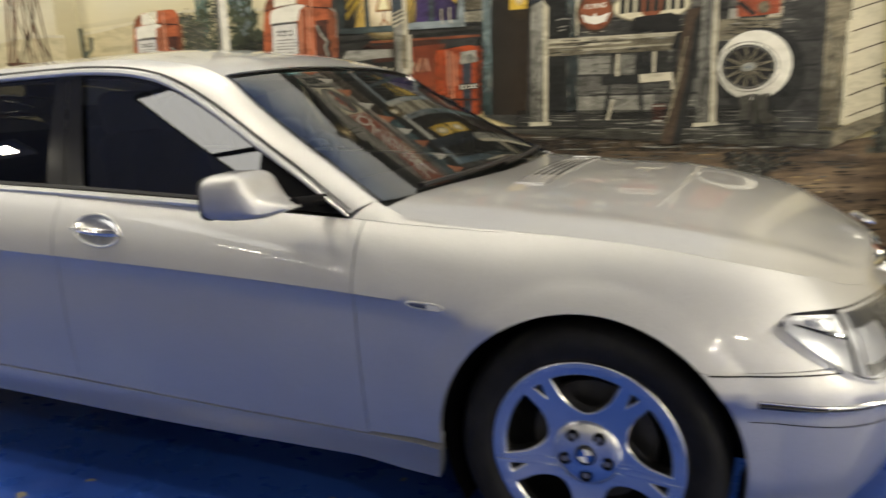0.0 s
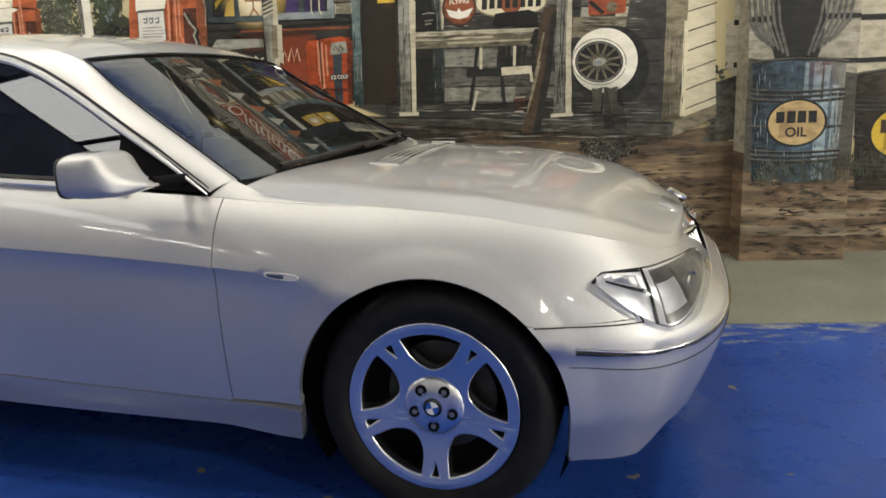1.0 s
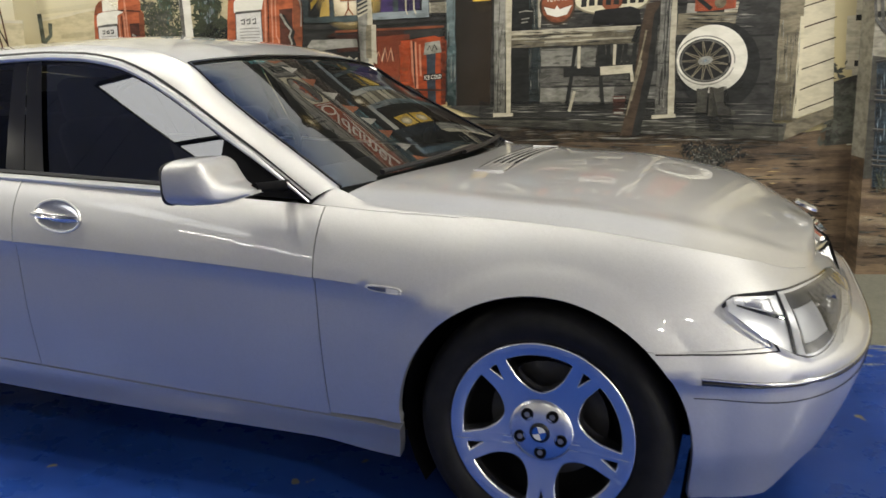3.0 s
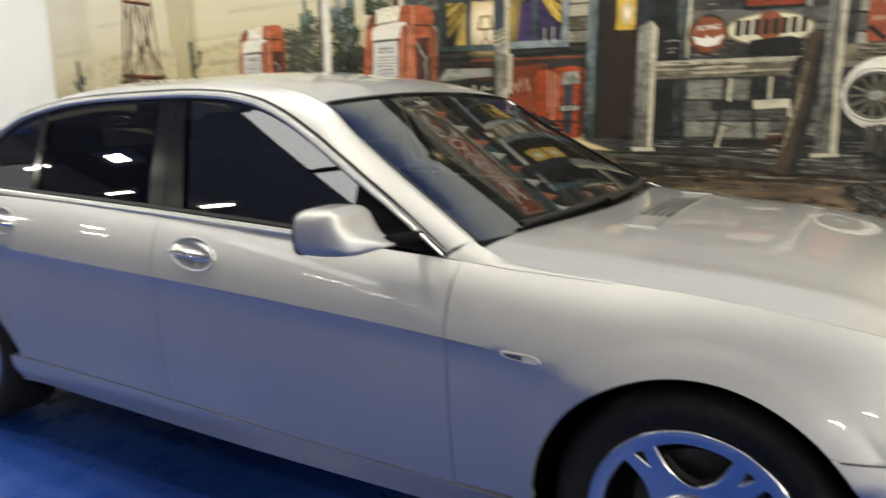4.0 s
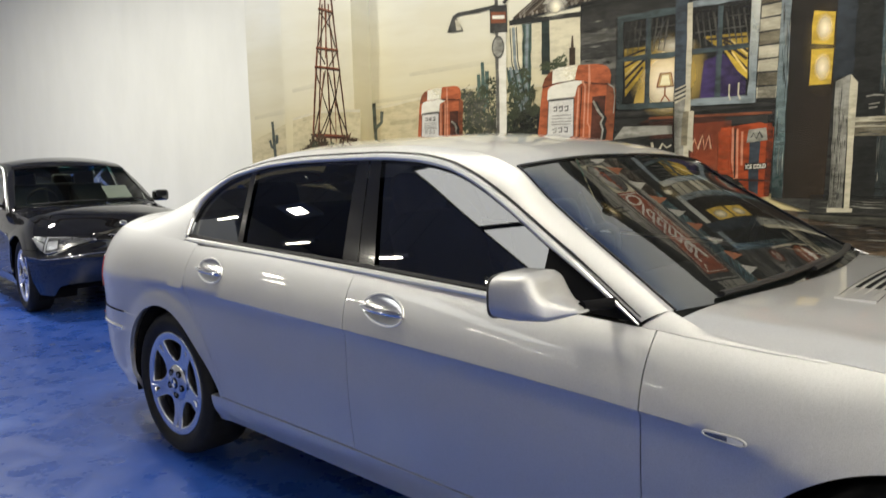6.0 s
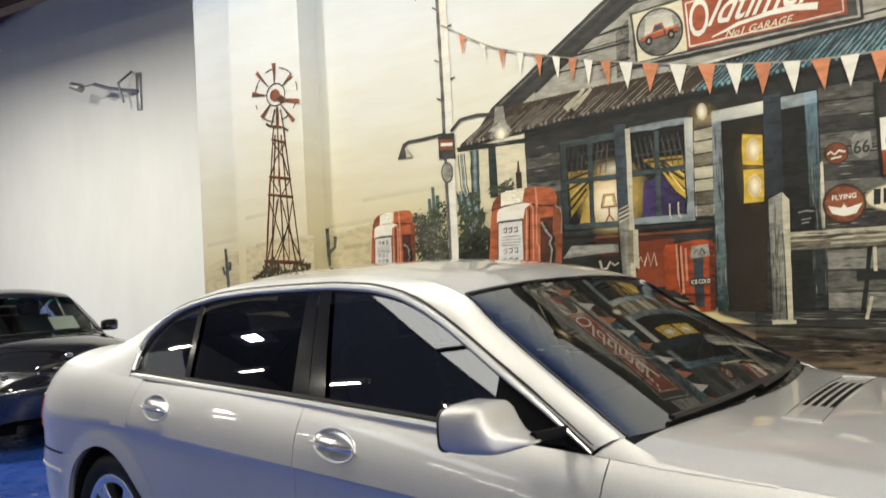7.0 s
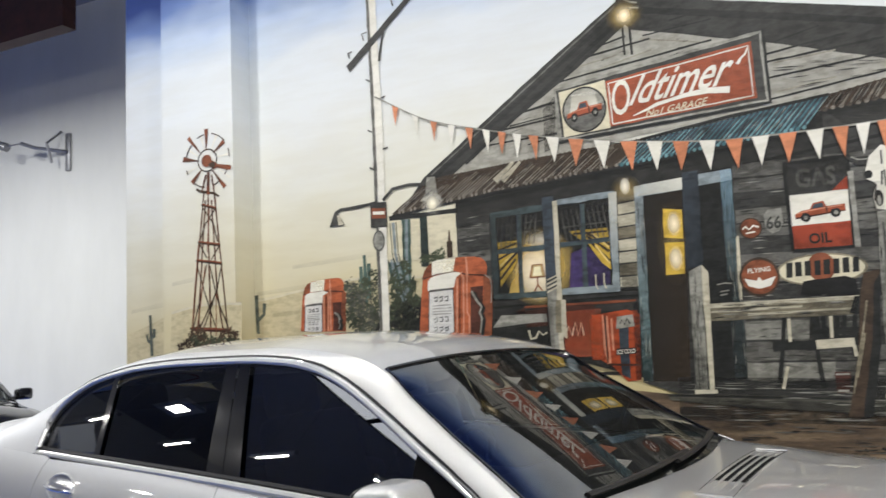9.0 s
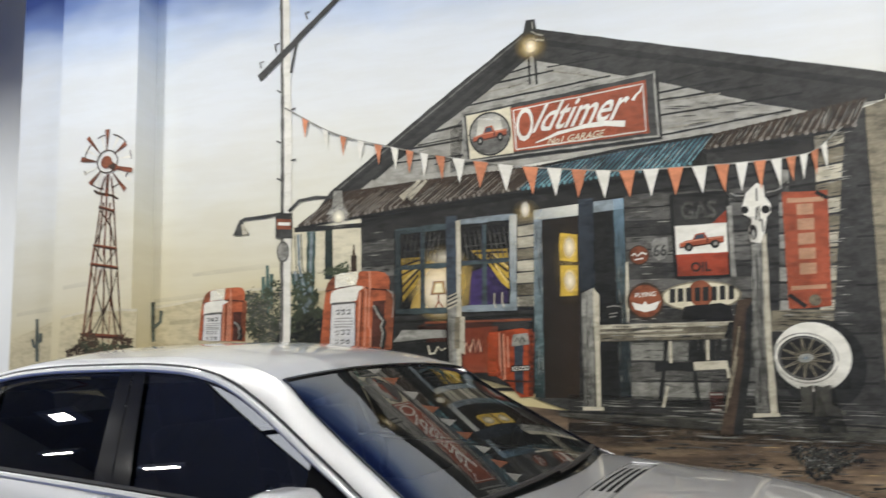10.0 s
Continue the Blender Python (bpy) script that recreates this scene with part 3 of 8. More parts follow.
    both("bumper_trim", strip(True, 0.001, 0.0085, 0.005, s_of_x(3.53), F0 + 1.3, 0.003, line), CHROME, car, "chrome strip along the bumper")
    both("bumper_insert", strip(True, -0.011, 0.001, 0.0045, s_of_x(3.53), F0 + 1.3, 0.004, line), GLOSSBLACK, car, "glossy black insert under the chrome strip")
    both("bumper_seam", strip(True, -0.0515, -0.0500, 0.0050, s_of_x(3.515), F0 + 1.3, 0.0, line), BLACK_AND_SHADE, car)
    both("bumper_seam", strip(True, 0.6145, 0.618, 0.0055, s_of_x(3.425), s_of_x(3.66) + 0.10, 0.0), BLACK_AND_SHADE, car)
    both("bumper_seam", strip(False, 0.655, 0.660, 0.0036, R0 - 1.4, s_of_x(-0.42), 0.0), BLACK_AND_SHADE, car)
    both("boot_seam", strip(False, 1.026, 1.030, 0.003, s_of_x(-1.10), s_of_x(-0.86), 0.0), BLACK_AND_SHADE, car)
    both("side_reflector", strip(False, 0.60, 0.612, 0.004, s_of_x(-0.98), s_of_x(-0.80), 0.003), REDLENS, car)
    both("bumper_trim", strip(False, 0.56, 0.58, 0.006, R0 - 1.4, s_of_x(-0.45)), trim, car)
    # bonnet and deck: lines across from shoulder to shoulder
    def top_edge(s):
        p = flank(s, z_shoulder(plan(s)[0]))
        return p
    def lid(s0, s1, rise, n=36, gap=0.0, power=2.4, bow=0.0, ridge=0.0):
        def fn(a, b):
            s = lerp(s0, s1, a)
            e = top_edge(s)
            t = 2 * b - 1
            w = max(-e.y - gap, 0.0)
            tt = abs(t)
            f = 1 - tt ** (power + knots(e.x, [(2.5, 4.0), (2.95, 0.0)]))
            return Vector((e.x + bow * (1 - t * t) * knots(e.x, [(2.5, 1), (3.3, 0)]), w * t, e.z + rise(e.x) * f + ridge * math.exp(-((tt - 0.86) / 0.05) ** 2) * knots(e.x, [(2.6, 0.0), (2.9, 1.0), (3.6, 1.0), (3.85, 0.0)])))
        return sheet(fn, n, 64, 0.012)
    hood_rise = lambda x: knots(x, [(2.5, 0.052), (2.8, 0.073), (3.2, 0.091), (3.5, 0.083), (3.7, 0.066), (3.85, 0.040), (3.99, 0.0)])
    bonnet = part("bonnet", lid(2.515, F0 + 1.3, hood_rise, gap=0.005, bow=0.15, ridge=0.006), paint, car, "smooth bonnet with slotted air vents")
    deck_rise = lambda x: knots(x, [(-1.165, 0.012), (-1.10, 0.045), (-1.0, 0.058), (-0.8, 0.065), (-0.5, 0.05), (-0.2, 0.03)])
    part("boot_lid", lid(R0 - 1.4, s_of_x(-0.40), deck_rise, gap=0.003), paint, car)
    # cowl under the windscreen
    def cowl_fn(a, b):
        p = over(0.0, lerp(-0.95, 0.95, b), -0.01)
        t = lerp(-1, 1, b)
        return Vector((p.x + lerp(-0.04, 0.045 * (1 - t * t) - 0.01, a), p.y * 0.97, lerp(p.z - 0.010, lerp(p.z - 0.05, 0.978, 1 - t ** 4), a)))
    part("cowl", sheet(cowl_fn, 6, 24, 0.0, False), BLACK, car, "black plastic cowl")
    for b0, b1, up in ((0.10, 0.56, 0.012), (0.46, 0.90, 0.02)):
        arm = []
        for i in range(13):
            f = i / 12
            p = over(0.004 + 0.010 * f + up * 0.25, lerp(-0.95, 0.95, lerp(b0, b1, f)), 0.012)
            arm.append(p)
        part("wiper", tube(arm, 0.008, 6, 1.6), BLACK, car)
    # greenhouse
    part("windscreen", sheet(lambda a, b: over(lerp(0.0, 0.328, a), lerp(-0.985, 0.985, b), -0.004), 28, 40, 0.0, True), CLEAR if kidney else PALE_GLASS, car, "clear raked windscreen with mural reflections")
    part("shade_band", sheet(lambda a, b: over(lerp(0.285, 0.326, a), lerp(-0.97, 0.97, b), -0.006), 4, 30, 0.0, True), BAND, car, "blue-green tinted band along the windscreen top")
    part("roof", sheet(lambda a, b: over(lerp(0.328, 0.77, a), lerp(-1, 1, b)), 36, 36, 0.0, True), paint, car)
    part("rear_screen", sheet(lambda a, b: over(lerp(0.77, 0.975, a), lerp(-0.86, 0.86, b), -0.004), 14, 24, 0.0, True), side_glass, car)
    both("windscreen_post", sheet(lambda a, b: over(lerp(0.0, 0.328, a), lerp(-1.0, -0.98, b)), 24, 3, 0.012, True), paint, car)
    both("rear_post", sheet(lambda a, b: over(lerp(0.77, 1.0, a), lerp(-1.0, -0.85, b)), 18, 8, 0.0, True), paint, car)
    part("screen_frame", join([tube([over(q, t, 0.0) for q in (lerp(0.0, 0.328, i / 16) for i in range(17))], 0.005, 6) for t in (-0.976, 0.976)]
                              + [tube([over(0.328, lerp(-0.96, 0.96, i / 20), 0.0) for i in range(21)], 0.006, 6)]), GLOSSBLACK, car)
    # side frames between the glass and the roof edge
    def frame_fn(a, b):
        q = lerp(0.0, 1.0, a)
        e = over(q, -1.0)
        x, _, z = e
        if x > 0.16:
            xi = min(x - 0.03, 2.46)
            zt = min(glass_top(xi), z - 0.01)
            lo = Vector((xi, -side_w(xi, zt), zt))
        else:
            f = min(1.0, (0.16 - x) / 0.05)
            xl = lerp(0.125, x, min(1.0, (0.16 - x) / 0.25))
            lo = flank(s_of_x(xl), lerp(1.17, z_shoulder(xl), f))
            lo.y = lerp(-side_w(xl, lo.z), lo.y, f)
        p = e.lerp(lo, b)
        bulge = 0.006 * math.sin(math.pi * b)
        return p + Vector((0, -bulge, bulge * 0.5))
    both("side_frame", sheet(frame_fn, 90, 8, 0.0, False), paint, car)
    # the wing's upper corner, between the door, the windscreen post and the bonnet's edge
    def wing_corner(a, b):
        x = lerp(2.462, 2.90, a)
        lo = flank(x, z_shoulder(x) - 0.003, 0.0015)
        xb = lerp(2.513, 2.90, a)
        e = top_edge(xb)
        y = lerp(-0.806, e.y, a ** 0.8)
        t = min(1.0, abs(y / e.y))
        f = 1 - t ** (2.4 + knots(xb, [(2.5, 4.0), (2.95, 0.0)]))
        hi = Vector((xb, y, max(e.z + hood_rise(xb) * f + 0.0015, lerp(0.984, e.z, min(1.0, a * 3.0)))))
        p = lo.lerp(hi, b)
        return p + Vector((0, -0.35, 0.9)) * 0.005 * math.sin(math.pi * b) * (1 - a)
    both("wing_corner", sheet(wing_corner, 18, 8, 0.004), paint, car)

    def pane(x0, x1, inner=0.008):
        def fn(a, b):
            xl = lerp(x0(0), x1(0), a)
            xh = lerp(x0(1), x1(1), a)
            x = lerp(xl, xh, b)
            z = lerp(glass_low(x), glass_top(x), b)
            return Vector((x, -side_w(x, z) + inner, z))
        return sheet(fn, 20, 10)
    both("front_side_window", pane(lambda b: lerp(1.415, 1.29, b), lambda b: lerp(2.15, 2.15, b)), front_glass, car, "dark tinted side window")
    both("rear_side_window", pane(lambda b: lerp(0.56, 0.495, b), lambda b: lerp(1.27, 1.195, b)), side_glass, car, "dark tinted side window")
    both("quarter_light", pane(lambda b: lerp(0.115, 0.125, b), lambda b: lerp(0.55, 0.485, b)), side_glass, car, "small dark quarter window")
    both("window_post", pane(lambda b: lerp(1.250, 1.175, b), lambda b: lerp(1.338, 1.240, b), -0.004), GLOSSBLACK, car, "gloss black door post")
    both("window_post", pane(lambda b: lerp(1.343, 1.245, b), lambda b: lerp(1.432, 1.306, b), -0.0045), GLOSSBLACK, car, "gloss black door post")
    both("window_bar", pane(lambda b: lerp(0.535, 0.474, b), lambda b: lerp(0.572, 0.508, b), -0.003), GLOSSBLACK, car)
    both("mirror_triangle", pane(lambda b: 2.135, lambda b: 2.45, -0.003), BLACK_AND_SHADE, car, "black mirror base triangle")
    # chrome round the side windows
    ring = [(x, glass_low(x) - 0.002) for x in (lerp(0.12, 2.18, i / 40) for i in range(41))]
    ring2 = [(x, glass_top(x)) for x in (0.11 + 2.35 * (i / 60) ** 1.8 for i in range(61))]
    both("window_trim", tube([(x, -side_w(x, z) - 0.012, z) for x, z in ring], 0.0115, 8), trim if trim is not CHROME else BRIGHT, car, "bright chrome window trim")
    both("window_trim", tube([(x, -side_w(x, z) - 0.014, z - 0.004) for x, z in ring2], [0.0120] * 56 + [0.0105, 0.009, 0.007, 0.005, 0.003], 8), trim if trim is not CHROME else BRIGHT, car, "bright chrome window trim")
    both("window_seal", tube([(x, -side_w(x, z) - 0.002, z + 0.013) for x, z in ring2[2:]], [0.0042] * 55 + [0.004, 0.003, 0.0025, 0.002], 6), BLACK, car, "black rubber door seal")
    both("window_seal", tube([(x, -side_w(x, z) + 0.004, z + 0.016) for x, z in ring], 0.008, 6), BLACK, car)
    both("window_seal", tube([(x, -side_w(x, z) + 0.002, z - 0.022) for x, z in ring2[2:-2]], 0.010, 6), BLACK, car)
    # door handles: a dished cup with a bar across
    for hx, hz in ((1.552, 0.893), (0.446, 0.938)):
        for sgn in (1, -1):
            cup = bmesh.new()
            bmesh.ops.create_uvsphere(cup, u_segments=28, v_segments=14, radius=1)
            for v in cup.verts:
                p = flank(hx + v.co.x * 0.098, hz + v.co.z * 0.046 - v.co.x * 0.012, 0.0)
                v.co = (p.x, (p.y + (v.co.y * 0.003 if v.co.y > 0 else v.co.y * 0.004)) * sgn, p.z)
            h = part("door_handle", cup, trim if sgn > 0 else trim, car, "bright recessed door handle")
            ring = [flank(hx + 0.100 * math.cos(a), hz + 0.048 * math.sin(a) - 0.012 * math.cos(a), 0.002) for a in (2 * math.pi * i / 28 for i in range(29))]
            part("handle_rim", tube([(p.x, p.y * sgn, p.z) for p in ring], 0.0035, 6), BRIGHT, h)
            bar = []
            for i in range(9):
                f = i / 8
                p = flank(hx + lerp(-0.10, 0.098, f), hz + lerp(0.006, -0.006, f), 0.012 + 0.018 * math.sin(math.pi * f))
                bar.append((p.x, p.y * sgn, p.z))
            part("handle_bar", tube(bar, [0.006, 0.008, 0.009, 0.009, 0.009, 0.009, 0.009, 0.008, 0.006], 8), CHROME, h)
    # wing badge
    pill = [(math.cos(a), math.sin(a)) for a in (2 * math.pi * i / 24 for i in range(25))]
    on_wing = lambda u, v: flank(2.722 + 0.050 * math.copysign(abs(u) ** 0.6, u), 0.731 + 0.0085 * math.copysign(abs(v) ** 0.7, v) - 0.004 * u, 0.003)
    for badge in both("wing_badge", sheet(lambda a, b: on_wing(lerp(-0.9, 0.9, a), lerp(-0.7, 0.7, b)), 8, 3, 0.003), SMOKE, car, "small side repeater with a bright rim"):
        k = 1 if badge.data.vertices[0].co.y < 0 else -1
        for nm, bm, mat in (("badge_rim", tube([on_wing(u, v) for u, v in pill], 0.0030, 6), paint), ("badge_lens", sheet(lambda a, b: on_wing(lerp(0.05, 0.85, a), lerp(-0.6, 0.6, b)) + Vector((0, -0.0015, 0)), 6, 3), LAMPSILVER)):
            for v in bm.verts:
                v.co.y *= k
            part(nm, bm, mat, badge)
    # mirrors
    for sgn in ((1,) if kidney else (1, -1)):
        def housing(a, b):
            u = min(1.0, max(0.0, (b - 0.08) / 0.84))
            k = min(1.0, b / 0.08, (1 - b) / 0.08) ** 0.5
            top = knots(u, [(0, 1.070), (0.05, 1.084), (0.15, 1.091), (0.48, 1.092), (0.57, 1.084), (0.66, 1.054), (0.76, 1.026), (0.88, 1.012), (1.0, 1.002)])
            low = knots(u, [(0, 0.974), (0.08, 0.967), (0.3, 0.965), (0.7, 0.970), (0.86, 0.979), (1.0, 0.988)])
            half = knots(u, [(0, 0.096), (0.4, 0.094), (0.7, 0.075), (0.85, 0.05), (1.0, 0.035)])
            mid = knots(u, [(0, -1.03), (0.6, -1.025), (1.0, -0.985)])
            t = 2 * math.pi * a
            cy, cz = (math.copysign(abs(v) ** 0.5, v) for v in (math.cos(t), math.sin(t)))
            return Vector((lerp(2.165, 2.372, u) + (0.012 if b > 0.97 else -0.006 if b < 0.03 else 0.0), (mid + half * cy * k) * sgn, (top + low) / 2 + (top - low) / 2 * cz * k))
        bm = sheet(housing, 40, 28, 0.0, sgn > 0)
        bmesh.ops.recalc_face_normals(bm, faces=bm.faces[:])
        mir = part("door_mirror", bm, paint, car, "body-coloured door mirror housing")
        rim = bmesh.new()
        bmesh.ops.create_uvsphere(rim, u_segments=28, v_segments=14, radius=1)
        for v in rim.verts:
            y, z = (math.copysign(abs(k) ** 0.45, k) for k in (v.co.y, v.co.z))
            v.co = (2.172 + v.co.x * 0.012, (-1.03 + y * 0.098) * sgn, 1.0255 + z * 0.060)
        part("mirror_rim", rim, BLACK, mir)
        part("mirror_glass", sheet(lambda a, b: Vector((2.158, (-1.085 + 0.11 * a) * sgn, 1.0 + 0.06 * b)), 4, 4), CHROME, mir)
        part("mirror_arm", tube([(2.365, -0.985 * sgn, 1.004), (2.37, -0.91 * sgn, 0.998), (2.37, -0.83 * sgn, 0.99)], [0.013, 0.014, 0.018], 10), BLACK_AND_SHADE, mir)
    # headlights
    hs0, hs1 = 3.378, 4.246
    def lamp_zone(f):
        u = lerp(hs0, hs1, f)
        top = knots(u, [(3.378, 0.727), (3.395, 0.740), (3.423, 0.746), (3.53, 0.744), (3.651, 0.739), (3.90, 0.733), (4.169, 0.717), (4.246, 0.700)])
        bot = knots(u, [(3.378, 0.722), (3.395, 0.708), (3.435, 0.683), (3.52, 0.636), (3.60, 0.604), (3.665, 0.592), (3.78, 0.604), (3.943, 0.635), (4.111, 0.667), (4.246, 0.692)])
        return bot, min(top, z_shoulder(plan(u)[0]) - 0.004)
    def lamp_sheet(out, m0=0.0, m1=1.0, v0=0.0, v1=1.0, e=0.0, thick=0.008):
        def fn(a, b):
            f = lerp(m0, m1, a)
            bo, to = lamp_zone(f)
            bo, to = lerp(bo, to, v0), lerp(bo, to, v1)
            return flank(lerp(hs0, hs1, f), lerp(bo + e, to - e, b), out)
        return sheet(fn, 26, 10, thick)
    for ob in both("headlight", lamp_sheet(0.006), GLOSSBLACK, car, "clear headlight with chrome reflectors"):
        k = 1 if ob.data.vertices[0].co.y < 0 else -1
        def piece(nm, bm, mat, lb=""):
            if k < 0:
                for v in bm.verts:
                    v.co.y = -v.co.y
                bmesh.ops.reverse_faces(bm, faces=bm.faces[:])
            return part(nm, bm, mat, ob, lb)
        piece("reflector_bowl", lamp_sheet(0.0075, 0.015, 0.985, e=0.0035), LAMPSILVER, "silver lamp bowl")
        piece("indicator", lamp_sheet(0.0095, 0.04, 0.24, 0.64, 0.95), LAMPSILVER)
        piece("indicator_bar", lamp_sheet(0.0105, 0.05, 0.24, 0.56, 0.63), GLOSSBLACK)
        piece("indicator_bar", lamp_sheet(0.0105, 0.04, 0.24, 0.93, 0.99), GLOSSBLACK)
        piece("indicator_bulb", lamp_sheet(0.011, 0.08, 0.20, 0.66, 0.88), CHROME)
        piece("divider", lamp_sheet(0.0115, 0.248, 0.260), GLOSSBLACK)
        piece("divider", lamp_sheet(0.011, 0.265, 0.30, 0.04, 0.96), LAMPSILVER)
        piece("lamp_glass", lamp_sheet(0.0088, 0.29, 0.965, 0.06, 0.94), SMOKE)
        piece("lamp_shade_ring", lamp_sheet(0.010, 0.50, 0.525, 0.1, 0.85), GLOSSBLACK)
        for f0, r in ((0.60, 0.034),):
            bo, to = lamp_zone(f0)
            c = flank(lerp(hs0, hs1, f0), lerp(bo, to, 0.42), 0.004)
            d = (flank(lerp(hs0, hs1, f0), lerp(bo, to, 0.42), 0.02) - c).normalized()
            ball = lathe([(0.0, 0.016), (r * 0.5, 0.013), (r * 0.7, 0.008), (r * 0.75, 0.006), (r * 0.92, 0.009), (r, 0.011), (r, -0.004)], 28, "Z")
            bmesh.ops.transform(ball, matrix=Matrix.Translation(c) @ d.to_track_quat("Z", "Y").to_matrix().to_4x4(), verts=ball.verts[:])
            piece("projector", ball, SMOKE)
        # Silver plate added to imitate a bright square reflection in the lens.
        piece("glint_plate", lamp_sheet(0.0105, 0.315, 0.49, 0.22, 0.72), LAMPSILVER)
        piece("lens", lamp_sheet(0.032, 0.01, 0.99, e=0.003, thick=0.026), LENS)
    # grille
    gz0, gz1 = 0.55, 0.70
    for sgn in (1, -1):
        def gfn(a, b):
            y = sgn * lerp(0.03, 0.27, a)
            z = lerp(0.545, 0.715, b)
            return Vector((3.90 - 0.10 * (y / 0.3) ** 2 - 0.45 * max(0.0, z - 0.53) ** 1.2, -y, z))
        grille = part("grille", sheet(gfn, 8, 8, 0.02, sgn < 0), BLACK_AND_SHADE, car, "kidney grille with chrome surround")
        part("grille_frame", tube([gfn(*p) for p in ((0, 0), (0.5, -0.05), (1, 0.1), (1.04, 0.5), (1, 0.95), (0.5, 1.05), (0, 1.0), (-0.04, 0.5), (0, 0))], 0.012, 8), trim, grille)
        for i in range(7):
            part("grille_slat", tube([gfn((i + 0.5) / 7, b) + Vector((0.006, 0, 0)) for b in (0.03, 0.5, 0.97)], 0.006, 6), trim, grille)
    part("bonnet_emblem", lathe([(0.0, 0.006), (0.03, 0.005), (0.038, 0.0), (0.04, -0.008)], 28, "Z"), CHROME, car, "round bonnet emblem with a chrome rim").matrix_local = pose(3.785, 0, 0.834, 0, 25, 0)
    # tail lights
    both("tail_light", panel(const(s_of_x(-1.02)), const(s_of_x(-0.745)), lambda x: 0.76, lambda x: 0.92, 8, 0.01, 0.005), REDLENS, car, "red tail light")
    # bonnet vent grilles
    if kidney:
        def on_hood(x, y, up=0.0):
            s = min(x, F0)
            e = top_edge(s)
            t = y / max(-e.y, 0.01)
            shift = 0.15 * (1 - t * t)
            for _ in range(4):
                e = top_edge(x - shift * knots(e.x, [(2.5, 1), (3.3, 0)]))
                t = y / -e.y
                shift = 0.15 * (1 - t * t)
            return Vector((x, y, e.z + hood_rise(e.x) * (1 - abs(t) ** 2.4) + up))
        row = lambda v, y: lerp(2.785, 2.885, v) - 0.03 * y
        vent = part("bonnet_vent", sheet(lambda a, b: on_hood(row(b, lerp(-0.41, 0.37, a)), lerp(-0.41, 0.37, a), 0.003), 16, 4, 0.006), BLACK_AND_SHADE, car, "slotted bonnet vent with silver bars")
        for v, r in ((0, 0.005), (0.25, 0.0042), (0.5, 0.0042), (0.75, 0.0042), (1, 0.005)):
            part("vent_bar", tube([on_hood(row(v, lerp(-0.42, 0.38, k / 12)), lerp(-0.42, 0.38, k / 12), 0.003) for k in range(13)], r, 6), paint, vent)
        for y in (-0.42, 0.38):
            part("vent_bar", tube([on_hood(row(k / 5, y), y, 0.004) for k in range(6)], 0.011, 6), paint, vent)
    # cabin
    part("cabin_floor", box(0.0, 2.45, -0.78, 0.78, 0.5, 0.74, 0.04), LEATHER, car)
    def dash_fn(a, b):
        t = lerp(-1, 1, b)
        return Vector((lerp(1.98, 2.49, a) + 0.09 * (1 - t * t) * a, 0.74 * t, knots(a, [(0, 0.78), (0.12, 0.96), (0.4, 0.98), (1.0, 0.94)])))
    part("dashboard", sheet(dash_fn, 14, 14), LEATHER, car, "dark dashboard")
    def seat(x, y, w):
        base = box(x - 0.25, x + 0.28, y - w, y + w, 0.62, 0.84, 0.06, 3)
        back = box(-0.07, 0.07, y - w * 0.95, y + w * 0.95, 0.0, 0.42, 0.06, 3)
        bmesh.ops.transform(back, matrix=pose(x - 0.24, 0, 0.78, 0, -16, 0), verts=back.verts[:])
        ob = part("seat", base, LEATHER, car, "dark leather seat")
        part("seat_back", back, LEATHER, ob)
        return ob
    for y in (-0.37, 0.37):
        st = seat(1.62, y, 0.25)
        hr = box(-0.05, 0.05, y - 0.13, y + 0.13, 0, 0.18, 0.045, 3)
        bmesh.ops.transform(hr, matrix=pose(1.20, 0, 1.16, 0, -12, 0), verts=hr.verts[:])
        part("head_restraint", hr, LEATHER_LIGHT, st, "grey head restraint")
    rs = seat(0.55, 0.0, 0.66)
    for y in (-0.36, 0.36):
        hr = box(-0.05, 0.05, y - 0.14, y + 0.14, 0, 0.15, 0.045, 3)
        bmesh.ops.transform(hr, matrix=pose(0.15, 0, 1.15, 0, -12, 0), verts=hr.verts[:])
        part("head_restraint", hr, LEATHER, rs)
    wheel = []
    for i in range(33):
        a = 2 * math.pi * i / 32
        wheel.append(Matrix(pose(1.98, -0.37, 0.98, 0, -66, 0)) @ Vector((0.185 * math.cos(a), 0.185 * math.sin(a), 0)))
    part("steering_wheel", tube(wheel, 0.014, 8), LEATHER, car, "dark steering wheel")
    mir = box(1.86, 1.88, -0.12, 0.12, 1.31, 1.37, 0.008)
    part("inner_mirror", mir, BLACK, car)
    both("door_card", sheet(lambda a, b: Vector((lerp(0.1, 2.4, a), -lerp(0.80, 0.83, b), lerp(0.6, glass_low(lerp(0.1, 2.4, a)) - 0.01, b))), 10, 2), LEATHER, car)
    # wheels
    for x in (0.0, BASE):
        for side in (-1, 1):
            make_wheel(car, x, side)
    # near-black liner and filler boxes, added so gaps and arches read as shade
    for cx, fan in ((0.0, 1.16), (BASE, 1.34)):
        both("wheel_arch_liner", sheet(lambda a, b: Vector((cx - (ARCH_R + 0.012) * math.cos(math.pi * (a * fan - (fan - 1) / 2)), -lerp(plan(s_of_x(cx - (ARCH_R + 0.012) * math.cos(math.pi * (a * fan - (fan - 1) / 2))))[1] - (0.085 if cx else 0.045), 0.45, b), 0.345 + (ARCH_R + 0.012) * math.sin(math.pi * (a * fan - (fan - 1) / 2)))), 24, 4), BLACK_AND_SHADE, car)
